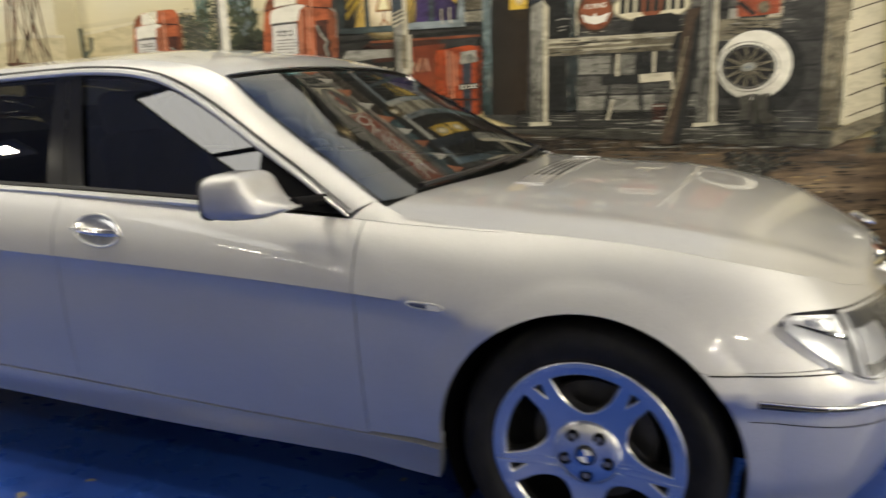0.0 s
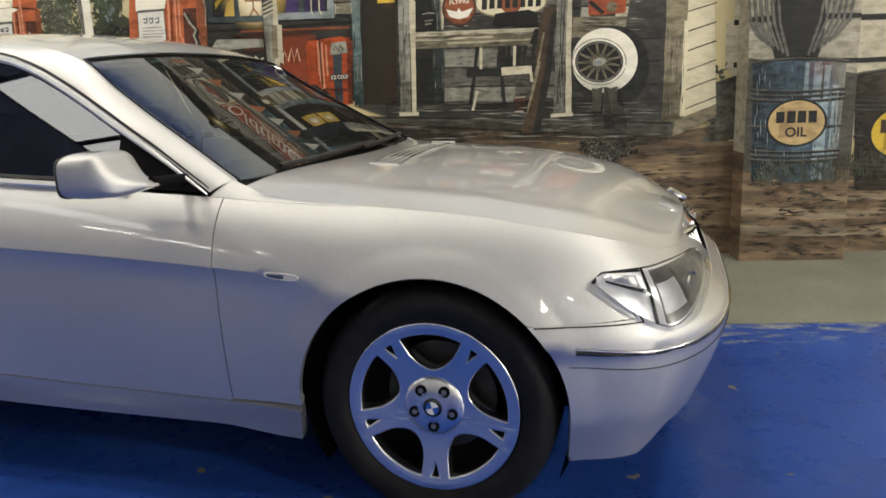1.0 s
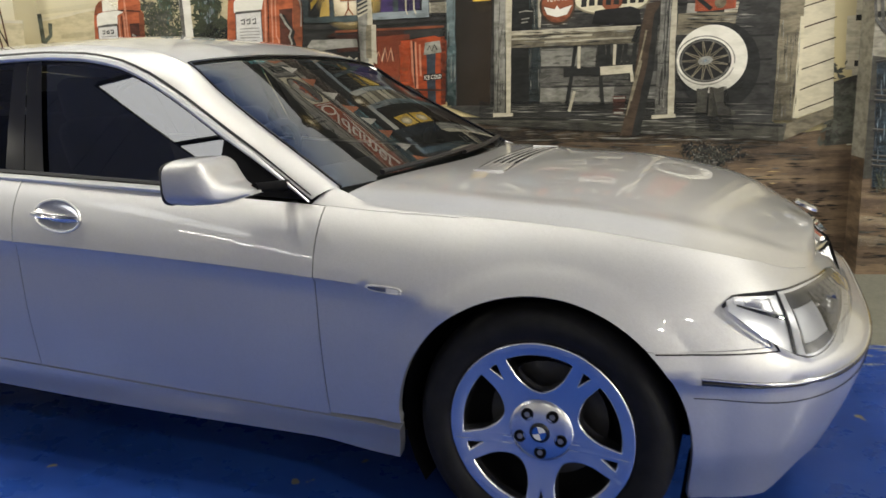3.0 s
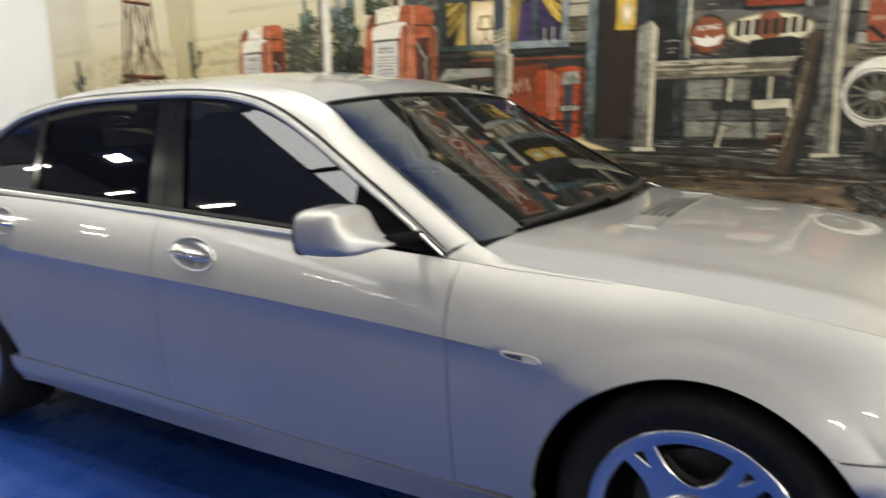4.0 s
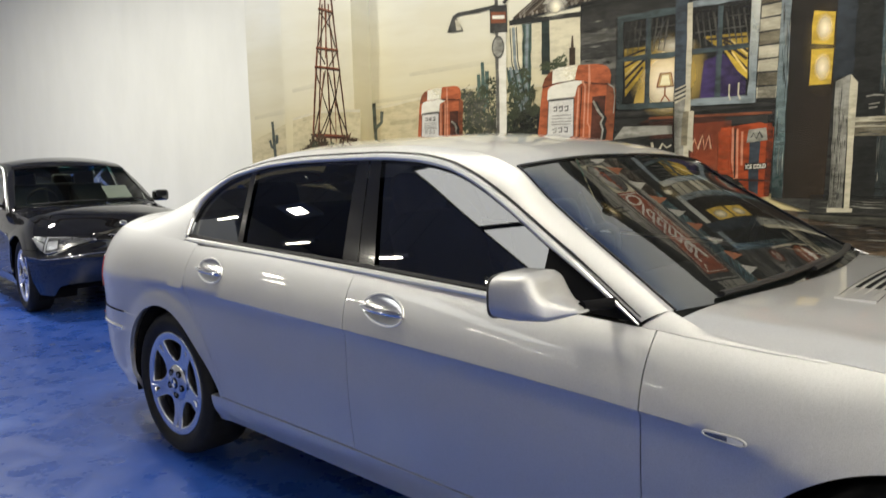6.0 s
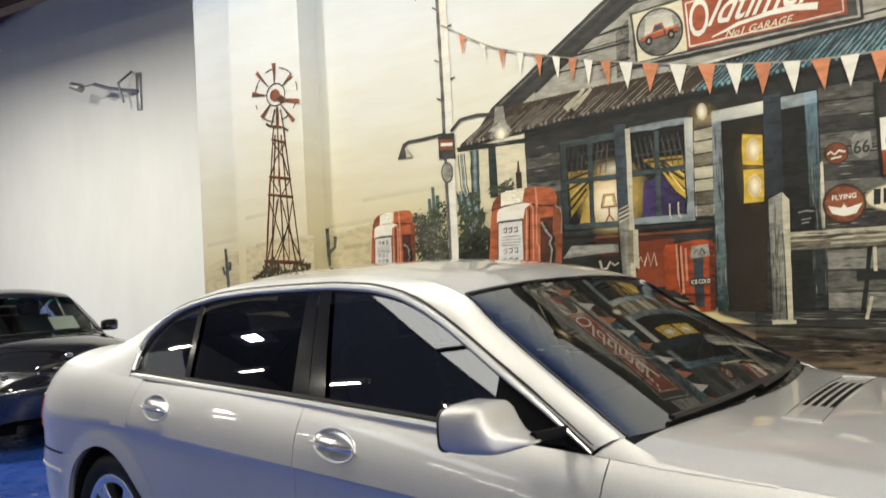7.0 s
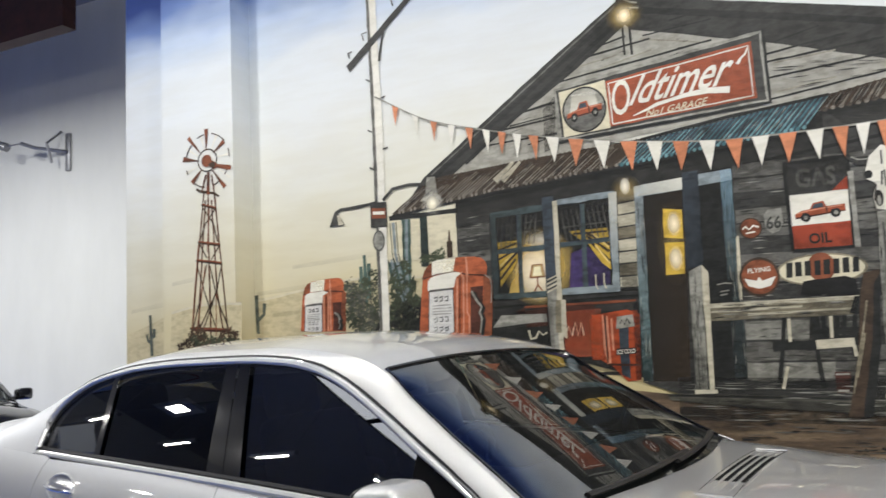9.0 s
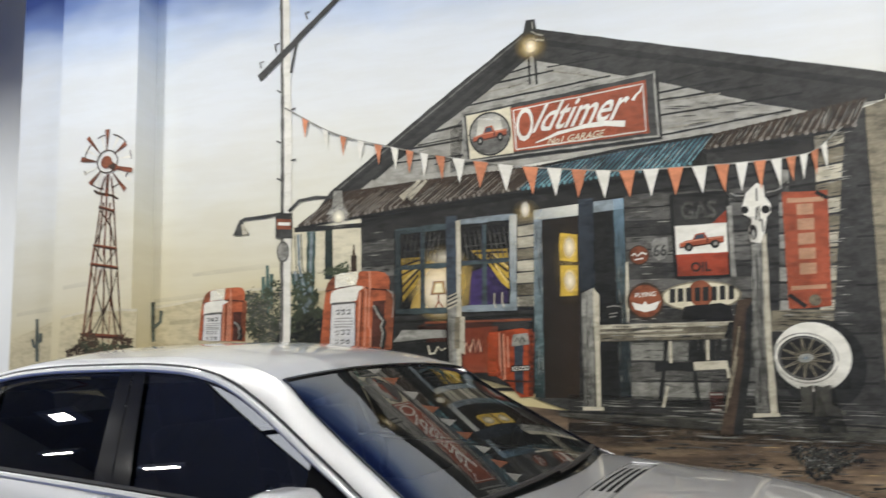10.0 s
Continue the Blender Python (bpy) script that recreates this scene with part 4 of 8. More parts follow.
    part("underbody", join([box(0.42, 2.66, -0.80, 0.80, 0.2, 0.5, 0.03), box(-0.9, 3.6, -0.56, 0.56, 0.22, 0.62, 0.05), box(0.45, 2.66, -0.875, 0.875, 0.32, 0.72, 0.02)]), BLACK_AND_SHADE, car)
    return car


CAR_AT = pose(-3.110, 3.488, 0, 0, 0, -11.39)
silver_car = saloon("saloon_car", "silver metallic long saloon car with alloy wheels and dark tinted windows", CAR_AT, SILVER)


# ---- the painted wall ----
def mural_paint(name, color, vary=0.22, along=(1.0, 1.0, 3.0), scale=5.0, dark=None):
    """Brushed wall paint: broad uneven tone, dabs and fine streaks along the brush, each patch mixed a little differently."""
    m, nt, b = material(name)
    broad = noise_fac(nt, coords(nt, (1, 1, 1)), scale * 0.6, 4)
    streak = noise_fac(nt, coords(nt, along), scale * 5, 5, 0.65)
    dab = noise_fac(nt, coords(nt, (1.0, 1.0, 2.2)), scale * 2.2, 3, 0.55)
    lo = dark or tuple(c * (1 - vary * 1.5) for c in color)
    hi = tuple(min(0.85, c * (1 + vary)) for c in color)
    a = ramp(nt, broad, [(0.3, lo), (0.68, hi)])
    c = ramp(nt, streak, [(0.3, tuple(k * (1 - vary) for k in color)), (0.7, hi)])
    k = max(0.55, 1 - 1.3 * vary)
    d = ramp(nt, dab, [(0.36, (k, k, k * 0.98)), (0.56, (1, 1, 1))])
    info = nt.nodes.new("ShaderNodeObjectInfo")
    each = ramp(nt, info.outputs["Random"], [(0.0, (1 - 0.5 * vary,) * 3), (1.0, (1.0, 1.0, 0.98))])
    col = mixc(nt, 1.0, mixc(nt, 1.0, mixc(nt, 0.5, a, c), d, "MULTIPLY"), each, "MULTIPLY")
    nt.links.new(col, b.inputs["Base Color"])
    b.inputs["Roughness"].default_value = 0.5
    b.inputs["Specular IOR Level"].default_value = 0.3
    bump(nt, b, streak, 0.08, 0.002)
    return m


def wash_paint(name, color, broken=0.45):
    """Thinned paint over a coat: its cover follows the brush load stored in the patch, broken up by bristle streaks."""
    m, nt, b = material(name)
    out = nt.nodes["Material Output"]
    load = nt.nodes.new("ShaderNodeAttribute")
    load.attribute_name = "brush_load"
    streak = noise_fac(nt, coords(nt, (1.0, 1.0, 2.0)), 22, 5, 0.7)
    rough = ramp(nt, streak, [(0.32, (broken,) * 3), (0.62, (1, 1, 1))])
    cover = nt.nodes.new("ShaderNodeMath")
    cover.operation, cover.use_clamp = "MULTIPLY", True
    nt.links.new(load.outputs["Fac"], cover.inputs[0])
    nt.links.new(rough, cover.inputs[1])
    b.inputs["Base Color"].default_value = (*color, 1)
    b.inputs["Roughness"].default_value = 0.55
    b.inputs["Specular IOR Level"].default_value = 0.3
    clear = nt.nodes.new("ShaderNodeBsdfTransparent")
    mx = nt.nodes.new("ShaderNodeMixShader")
    nt.links.new(cover.outputs[0], mx.inputs[0])
    nt.links.new(clear.outputs[0], mx.inputs[1])
    nt.links.new(b.outputs[0], mx.inputs[2])
    nt.links.new(mx.outputs[0], out.inputs["Surface"])
    return m


def sky_paint():
    """Painted desert sky: blue at the top, white below it, cream and straw yellow over the dunes."""
    m, nt, b = material("painted_sky")
    vec = coords(nt)
    sep = nt.nodes.new("ShaderNodeSeparateXYZ")
    nt.links.new(vec, sep.inputs[0])
    warp = noise_fac(nt, coords(nt, (0.6, 0.6, 1.1)), 1.1, 3)
    fall = add(nt, "ShaderNodeMath")
    fall.operation = "MULTIPLY_ADD"
    nt.links.new(sep.outputs["X"], fall.inputs[0])
    fall.inputs[1].default_value = -0.03
    nt.links.new(sep.outputs["Z"], fall.inputs[2])
    h = add(nt, "ShaderNodeMath")
    h.operation = "MULTIPLY_ADD"
    nt.links.new(warp, h.inputs[0])
    h.inputs[1].default_value = 0.9
    nt.links.new(fall.outputs[0], h.inputs[2])
    mr = add(nt, "ShaderNodeMapRange")
    nt.links.new(h.outputs[0], mr.inputs[0])
    mr.inputs[1].default_value, mr.inputs[2].default_value = 1.6, 5.4
    # Navy at the top holds painted blue plus the unlit wall's darkness.
    col = ramp(nt, mr.outputs[0], [(0.0, (0.54, 0.46, 0.25)), (0.2, (0.61, 0.55, 0.36)), (0.40, (0.66, 0.65, 0.56)), (0.55, (0.67, 0.69, 0.69)), (0.72, (0.64, 0.68, 0.72)), (0.81, (0.47, 0.56, 0.71)), (0.88, (0.15, 0.23, 0.48)), (0.95, (0.03, 0.06, 0.23))])
    wisps = noise_fac(nt, coords(nt, (0.6, 0.6, 3.2)), 2.2, 5, 0.6)
    w2 = ramp(nt, wisps, [(0.40, (0.91, 0.89, 0.84)), (0.60, (1, 1, 1))])
    nt.links.new(mixc(nt, 0.45, col, mixc(nt, 1.0, col, w2, "MULTIPLY")), b.inputs["Base Color"])
    b.inputs["Roughness"].default_value = 0.55
    b.inputs["Specular IOR Level"].default_value = 0.3
    return m


def dirt_paint():
    m, nt, b = material("painted_dirt")
    band = noise_fac(nt, coords(nt, (0.5, 1, 4.6)), 2.6, 7, 0.62)
    fine = noise_fac(nt, coords(nt, (1, 1, 2.2)), 16, 5, 0.7)
    c = ramp(nt, band, [(0.34, (0.025, 0.017, 0.012)), (0.45, (0.085, 0.055, 0.034)), (0.56, (0.20, 0.135, 0.08)), (0.70, (0.38, 0.285, 0.18))])
    c = mixc(nt, 0.3, c, ramp(nt, fine, [(0.35, (0.02, 0.014, 0.010)), (0.7, (0.20, 0.14, 0.085))]))
    nt.links.new(c, b.inputs["Base Color"])
    b.inputs["Roughness"].default_value = 0.6
    return m


PT = {}
for key, rgb, vary in (
        ("cream", (0.64, 0.59, 0.44), 0.12), ("white", (0.74, 0.72, 0.65), 0.08), ("grey", (0.145, 0.142, 0.13), 0.4),
        ("pale_grey", (0.33, 0.325, 0.29), 0.33), ("dark", (0.02, 0.021, 0.02), 0.5), ("black", (0.012, 0.012, 0.012), 0.4),
        ("char", (0.055, 0.055, 0.052), 0.45), ("orange", (0.44, 0.10, 0.048), 0.25), ("red", (0.40, 0.065, 0.03), 0.25),
        ("brown", (0.065, 0.043, 0.028), 0.45), ("rust", (0.24, 0.075, 0.035), 0.35), ("teal", (0.062, 0.165, 0.195), 0.3), ("awn", (0.15, 0.12, 0.085), 0.35), ("jamb", (0.062, 0.088, 0.094), 0.35),
        ("blue_grey", (0.25, 0.295, 0.32), 0.3), ("dark_blue", (0.05, 0.065, 0.085), 0.4), ("yellow", (0.62, 0.42, 0.06), 0.25),
        ("lit_yellow", (0.80, 0.58, 0.20), 0.12), ("lit_white", (0.82, 0.74, 0.5), 0.08), ("violet", (0.07, 0.045, 0.16), 0.4),
        ("wood", (0.25, 0.22, 0.155), 0.4), ("leaf", (0.07, 0.085, 0.05), 0.5), ("cactus", (0.10, 0.16, 0.14), 0.4),
        ("drum_blue", (0.10, 0.17, 0.24), 0.55), ("drum_light", (0.28, 0.38, 0.45), 0.35), ("drum_brown", (0.10, 0.075, 0.055), 0.5),
        ("ochre", (0.50, 0.36, 0.18), 0.2), ("sign_yellow", (0.60, 0.42, 0.05), 0.2), ("sand", (0.58, 0.51, 0.33), 0.14),
        ("mossy", (0.24, 0.235, 0.165), 0.35), ("rusty", (0.13, 0.052, 0.028), 0.4), ("earthy", (0.09, 0.058, 0.034), 0.5), ("soot", (0.038, 0.038, 0.036), 0.4), ("letter", (0.60, 0.34, 0.21), 0.15), ("weathered", (0.34, 0.32, 0.26), 0.3), ("bone", (0.37, 0.36, 0.32), 0.2), ("teal_light", (0.17, 0.34, 0.37), 0.25), ("brick", (0.37, 0.088, 0.038), 0.2), ("coral", (0.60, 0.23, 0.115), 0.2), ("maroon", (0.085, 0.030, 0.020), 0.4), ("flame", (0.40, 0.068, 0.02), 0.35), ("iron", (0.075, 0.062, 0.050), 0.4), ("iron_light", (0.27, 0.245, 0.21), 0.35),
        ("stone", (0.085, 0.082, 0.068), 0.5), ("green_grey", (0.11, 0.13, 0.11), 0.4), ("plank", (0.54, 0.50, 0.39), 0.22),
        ("dark_green", (0.03, 0.045, 0.04), 0.4), ("grass", (0.10, 0.105, 0.085), 0.5), ("rose", (0.62, 0.27, 0.17), 0.2), ("pump_orange", (0.44, 0.115, 0.048), 0.3)):
    PT[key] = mural_paint("painted_" + key, rgb, vary)
PT["sky"], PT["dirt"] = sky_paint(), dirt_paint()
# Washes put the picture's own painted shade and glows into the colour.
WASH = {k: wash_paint("thin_" + k + "_wash", c, 0.85 if k in ("glow", "white") else 0.45) for k, c in (
    ("dark", (0.012, 0.012, 0.012)), ("earth", (0.04, 0.025, 0.015)), ("cream", (0.62, 0.58, 0.44)), ("glow", (0.80, 0.55, 0.14)), ("white", (0.8, 0.77, 0.66)),
    ("blue", (0.28, 0.46, 0.60)), ("rust", (0.24, 0.06, 0.025)), ("violet", (0.06, 0.035, 0.14)), ("teal", (0.03, 0.085, 0.085)), ("orange", (0.5, 0.09, 0.03)), ("haze", (0.30, 0.34, 0.60)))}

mural = thing("wall_mural", "large painted mural of an old desert filling station", "mural", pose(0, WALL, 0), kind="")
STEP = 0.0009
LAID = []


def depth(layer, proud):
    """How far in front of the wall a patch lies: by layer, and a hair more for each patch laid later."""
    LAID.append(layer)
    return -STEP * layer - 0.0000015 * len(LAID) - (PIL if proud else 0.0)


def uneven(pts, seed, closed=True, reach=0.0025):
    """Hand-drawn edge: long runs are split and each point strays a little."""
    rnd = random.Random(seed)
    out = []
    n = len(pts)
    for i in range(n if closed else n - 1):
        a, b = pts[i], pts[(i + 1) % n]
        k = max(1, min(40, int(math.hypot(b[0] - a[0], b[1] - a[1]) / 0.07)))
        for j in range(k):
            t = j / k
            d = 0.0 if (j == 0 and not closed) else reach
            out.append((lerp(a[0], b[0], t) + rnd.uniform(-d, d), lerp(a[1], b[1], t) + rnd.uniform(-d, d)))
    if not closed:
        out.append(pts[-1])
    return out


def shape(name, key, layer, pts, parent=None, proud=False, label=""):
    """A flat painted patch; pts are (x, z) on the wall."""
    bm = bmesh.new()
    y = depth(layer, proud)
    if layer > 3 and len(pts) < 30:
        pts = uneven(pts, len(LAID))
    f = bm.faces.new([bm.verts.new((x, y, z)) for x, z in pts])
    if f.normal.y > 0 or (bm.normal_update() or f.normal.y > 0):
        bmesh.ops.reverse_faces(bm, faces=[f])
    bmesh.ops.triangulate(bm, faces=bm.faces[:])
    return part(name, bm, PT[key], parent or mural, label, 0)


def strokes(name, key, layer, lines, width, parent=None, proud=False, label=""):
    """Painted lines of one colour, of uneven width; width may taper as (start, end)."""
    first = None
    for pts in lines:
        bm = bmesh.new()
        y = depth(layer, proud)
        rnd = random.Random(len(LAID))
        if len(pts) < 20:
            pts = uneven(pts, len(LAID), False, 0.0018)
        n = len(pts)
        w0, w1 = width if isinstance(width, tuple) else (width, width)
        left, right = [], []
        for i, (x, z) in enumerate(pts):
            a, b = pts[max(0, i - 1)], pts[min(n - 1, i + 1)]
            dx, dz = b[0] - a[0], b[1] - a[1]
            k = math.hypot(dx, dz) or 1
            w = lerp(w0, w1, i / max(1, n - 1)) / 2 * rnd.uniform(0.78, 1.15)
            left.append(bm.verts.new((x - dz / k * w, y, z + dx / k * w)))
            right.append(bm.verts.new((x + dz / k * w, y, z - dx / k * w)))
        for i in range(n - 1):
            bm.faces.new((left[i], right[i], right[i + 1], left[i + 1]))
        bm.normal_update()
        for f in bm.faces:
            if f.normal.y > 0:
                f.normal_flip()
        ob = part(name, bm, PT[key], parent or mural, label, 0)
        first = first or ob
    return first


def wash(name, key, layer, q, loads, parent=None, proud=False, n=6):
    """A thin wash over a four-cornered patch; loads are how much paint each corner carries."""
    bm = bmesh.new()
    lay = bm.verts.layers.float.new("brush_load")
    y = depth(layer, proud) - STEP * 0.4
    g = []
    for i in range(n + 1):
        row = []
        for j in range(n + 1):
            u, v = i / n, j / n
            x, z = quad_at(q, u, v)
            vert = bm.verts.new((x, y, z))
            vert[lay] = lerp(lerp(loads[0], loads[1], u), lerp(loads[3], loads[2], u), v)
            row.append(vert)
        g.append(row)
    for i in range(n):
        for j in range(n):
            bm.faces.new((g[i][j], g[i + 1][j], g[i + 1][j + 1], g[i][j + 1]))
    ob = part(name, bm, WASH[key], parent or mural, "", 0)
    ob.visible_shadow = False
    return ob


def grain(name, key, layer, q, count, seed, length=0.12, width=0.005, parent=None, proud=False, upright=False):
    """Many fine brush marks over a four-cornered patch, along its boards."""
    rnd = random.Random(seed)
    bm = bmesh.new()
    y = depth(layer, proud)
    size = math.hypot(q[1][0] - q[0][0], q[1][1] - q[0][1]) if not upright else math.hypot(q[3][0] - q[0][0], q[3][1] - q[0][1])
    for i in range(count):
        du = length / size * rnd.uniform(0.3, 1.0)
        a, b = rnd.uniform(0.0, max(0.02, 1 - du)), rnd.random()
        ends = [quad_at(q, *((a + k * du, b) if not upright else (b, a + k * du))) for k in (0.0, 0.5, 1.0)]
        w = width * rnd.uniform(0.4, 1.0)
        off = rnd.uniform(-1, 1) * width
        (x0, z0), (x1, z1), (x2, z2) = ends
        if upright:
            pts = ((x0, z0), (x1 + off - w, z1), (x2, z2), (x1 + off + w, z1))
        else:
            pts = ((x0, z0), (x1, z1 + off - w), (x2, z2), (x1, z1 + off + w))
        bm.faces.new([bm.verts.new((x, y, z)) for x, z in pts])
    bm.normal_update()
    for f in bm.faces:
        if f.normal.y > 0:
            f.normal_flip()
    return tagged(part(name, bm, PT[key], parent or mural, "", 0), kind="stuff")


def halo(name, key, layer, c, rx, rz, load=1.0, parent=None, proud=False, power=1.6):
    """A round wash, full in the middle and fading to nothing."""
    bm = bmesh.new()
    lay = bm.verts.layers.float.new("brush_load")
    y = depth(layer, proud) - STEP * 0.4
    mid = bm.verts.new((c[0], y, c[1]))
    mid[lay] = load
    last = None
    for k in range(1, 7):
        r = k / 6
        ring = []
        for i in range(24):
            a = 2 * math.pi * i / 24
            v = bm.verts.new((c[0] + rx * r * math.cos(a), y, c[1] + rz * r * math.sin(a)))
            v[lay] = load * (1 - r) ** power
            ring.append(v)
        for i in range(24):
            j = (i + 1) % 24
            bm.faces.new((mid, ring[i], ring[j]) if last is None else (last[i], ring[i], ring[j], last[j]))
        last = ring
    ob = part(name, bm, WASH[key], parent or mural, "", 0)
    ob.visible_shadow = False
    return ob


def oval(c, rx, rz, turn=0.0, n=36, a0=0.0, a1=2 * math.pi):
    t = radians(turn)
    out = []
    for i in range(n):
        a = a0 + (a1 - a0) * i / (n if a1 - a0 > 6.28 else n - 1)
        x, z = rx * math.cos(a), rz * math.sin(a)
        out.append((c[0] + x * math.cos(t) - z * math.sin(t), c[1] + x * math.sin(t) + z * math.cos(t)))
    return out


def quad_at(q, u, v):
    """A place in a four-cornered patch (bottom left, bottom right, top right, top left)."""
    (a, b, c, d) = q
    return tuple(lerp(lerp(a[k], b[k], u), lerp(d[k], c[k], u), v) for k in (0, 1))


def in_quad(q, u0, u1, v0, v1):
    return [quad_at(q, u0, v0), quad_at(q, u1, v0), quad_at(q, u1, v1), quad_at(q, u0, v1)]


def lettering(text, key, layer, q, u0, u1, v0, v1, parent, slant=0.0, proud=False, bold=0.0):
    """Lettering stretched over part of a four-cornered patch."""
    cu = bpy.data.curves.new("lettering", "FONT")
    cu.body, cu.size, cu.offset, cu.resolution_u = text, 1.0, bold, 3
    tmp = new("tmp", cu)
    me = bpy.data.meshes.new_from_object(tmp.evaluated_get(bpy.context.evaluated_depsgraph_get()))
    bpy.data.objects.remove(tmp)
    xs, ys = [v.co.x for v in me.vertices], [v.co.y for v in me.vertices]
    x0, x1, y0, y1 = min(xs), max(xs), min(ys), max(ys)
    deep = depth(layer, proud)
    for v in me.vertices:
        b = (v.co.y - y0) / (y1 - y0)
        a = (v.co.x - x0) / (x1 - x0) * (1 - slant) + slant * b
        x, z = quad_at(q, lerp(u0, u1, a), lerp(v0, v1, b))
        v.co = (x, deep, z)
    bm = bmesh.new()
    bm.from_mesh(me)
    bpy.data.meshes.remove(me)
    bm.normal_update()
    for f in bm.faces:
        if f.normal.y > 0:
            f.normal_flip()
    return part("lettering", bm, PT[key], parent, "", 0)


def clumps(name, key, layer, c, rx, rz, count, size, seed, parent=None, proud=False):
    """Painted foliage: many small leaf dabs in an uneven cloud."""
    rnd = random.Random(seed)
    bm = bmesh.new()
    y0 = depth(layer, proud)
    for i in range(count):
        a, r = rnd.uniform(0, 6.283), math.sqrt(rnd.random())
        k = 0.75 + 0.3 * math.sin(3 * a + seed)
        x, z = c[0] + rx * r * k * math.cos(a), c[1] + rz * r * k * math.sin(a)
        t, l, w = rnd.uniform(0, 6.283), size * rnd.uniform(0.6, 1.5), size * rnd.uniform(0.25, 0.5)
        y = y0 - rnd.random() * STEP * 0.8
        dx, dz = math.cos(t), math.sin(t)
        bm.faces.new([bm.verts.new(p) for p in ((x - dx * l, y, z - dz * l), (x + dz * w, y, z - dx * w), (x + dx * l, y, z + dz * l), (x - dz * w, y, z + dx * w))])
    bm.normal_update()
    for f in bm.faces:
        if f.normal.y > 0:
            f.normal_flip()
    return tagged(part(name, bm, PT[key], parent or mural, "", 0), kind="stuff")


# pilasters in the painted wall
PL0, PL1 = -4.811, -4.074
PR0, PR1 = 1.531, 2.197
slab("pilaster_left", "shallow pilaster painted over with the mural", "pilaster", PL0, PL1, WALL - PIL + 0.001, WALL, 0.0, CEIL, PT["sky"])
slab("pilaster_right", "shallow pilaster painted over with the mural", "pilaster", PR0, PR1, WALL - PIL + 0.001, WALL, 0.72, CEIL, PT["weathered"])
slab("pilaster_foot", "foot of the pilaster painted as brown earth", "pilaster", PR0, PR1, WALL - PIL + 0.001, WALL, 0.0, 0.72, PT["dirt"])
MX0, MX1 = -5.46, 9.7
shape("sky", "sky", 1, [(MX0, 0.0), (MX1, 0.0), (MX1, CEIL), (MX0, CEIL)], label="painted blue and cream desert sky")

# dunes and ground
shape("dune", "sand", 2, [(MX0, 0.05), (-5.448, 1.616), (-5.217, 1.680), (-4.946, 1.778), (PL0, 0.1)])
shape("dune", "sand", 1, [(PL0, 0.05), (-4.722, 1.763), (-4.498, 1.798), (-4.288, 1.808), (-4.081, 1.800), (-4.015, 1.793), (PL1, 0.05)], proud=True)
shape("dune", "sand", 2, [(PL1, 0.05), (-4.189, 1.809), (-3.907, 1.838), (-3.651, 1.872), (-3.158, 1.928), (-2.458, 1.896), (0.0, 0.05)])
strokes("dune_line", "cream", 3, [[(-4.189, 1.809), (-3.907, 1.838), (-3.651, 1.872), (-3.158, 1.928), (-2.458, 1.896)]], 0.02)
strokes("dune_line", "cream", 2, [[(-4.722, 1.763), (-4.498, 1.798), (-4.288, 1.808), (-4.015, 1.793)]], 0.02, proud=True)
ground = shape("ground", "dirt", 3, [(-4.0, 0.0), (PR0 + 0.3, 0.0), (PR0 + 0.3, 0.95), (1.2, 0.86), (-0.5, 0.98), (-1.7, 1.12), (-4.0, 1.0)], label="painted brown stony ground")
shape("ground", "dirt", 3, [(PR1 - 0.2, 0.0), (MX1, 0.0), (MX1, 0.62), (PR1 - 0.2, 0.62)])
shape("ground", "dirt", 2, [(PR0, 0.0), (PR1, 0.0), (2.178, 0.472), (1.560, 0.465)], proud=True)

for k, (x0, x1, z, on) in enumerate(((PL0 + 0.1, PL1 - 0.05, 1.98, True), (PL0 + 0.2, PL1, 1.74, True), (PL1 + 0.02, -3.0, 1.86, False), (-3.9, -2.9, 1.68, False), (-3.7, -2.6, 2.05, False), (-5.4, -4.85, 1.8, False))):
    wash("cloud_wisp", "earth", 4, [(x0, z), (x1, z + 0.05), (x1, z + 0.10), (x0, z + 0.03)], (0.18, 0.05, 0.0, 0.12), None, on)
    wash("dune_fold", "earth", 4, [(x0, z - 0.45), (x1, z - 0.42), (x1, z - 0.36), (x0, z - 0.40)], (0.05, 0.22, 0.1, 0.0), None, on)

# windmill
mill = strokes("windmill", "rusty", 3, [[(-4.368, 2.718), (-4.421, 2.333), (-4.521, 1.520)], [(-4.267, 2.705), (-4.226, 2.312), (-4.149, 1.534)], [(-4.324, 2.843), (-4.331, 2.323), (-4.320, 1.542)], [(-4.356, 2.651), (-4.424, 1.914), (-4.450, 1.533)], [(-4.294, 2.643), (-4.254, 1.901), (-4.188, 1.536)]], 0.014, proud=True, label="painted rusty wind pump on a lattice tower")
strokes("tower_rung", "brown", 4, [[(-4.446, 2.753), (-4.407, 2.727), (-4.268, 2.697), (-4.218, 2.666)], [(-4.398, 2.617), (-4.248, 2.569)], [(-4.439, 2.315), (-4.211, 2.269)], [(-4.460, 2.168), (-4.197, 2.121)]], 0.020, mill, True)
strokes("tower_rung", "rust", 5, [[(-4.394, 2.623), (-4.252, 2.579)], [(-4.434, 2.321), (-4.215, 2.279)], [(-4.452, 2.174), (-4.205, 2.131)], [(-4.521, 1.629), (-4.123, 1.601)]], 0.012, mill, True)
strokes("tower_rung", "maroon", 4, [[(-4.517, 1.622), (-4.127, 1.591)]], 0.030, mill, True)
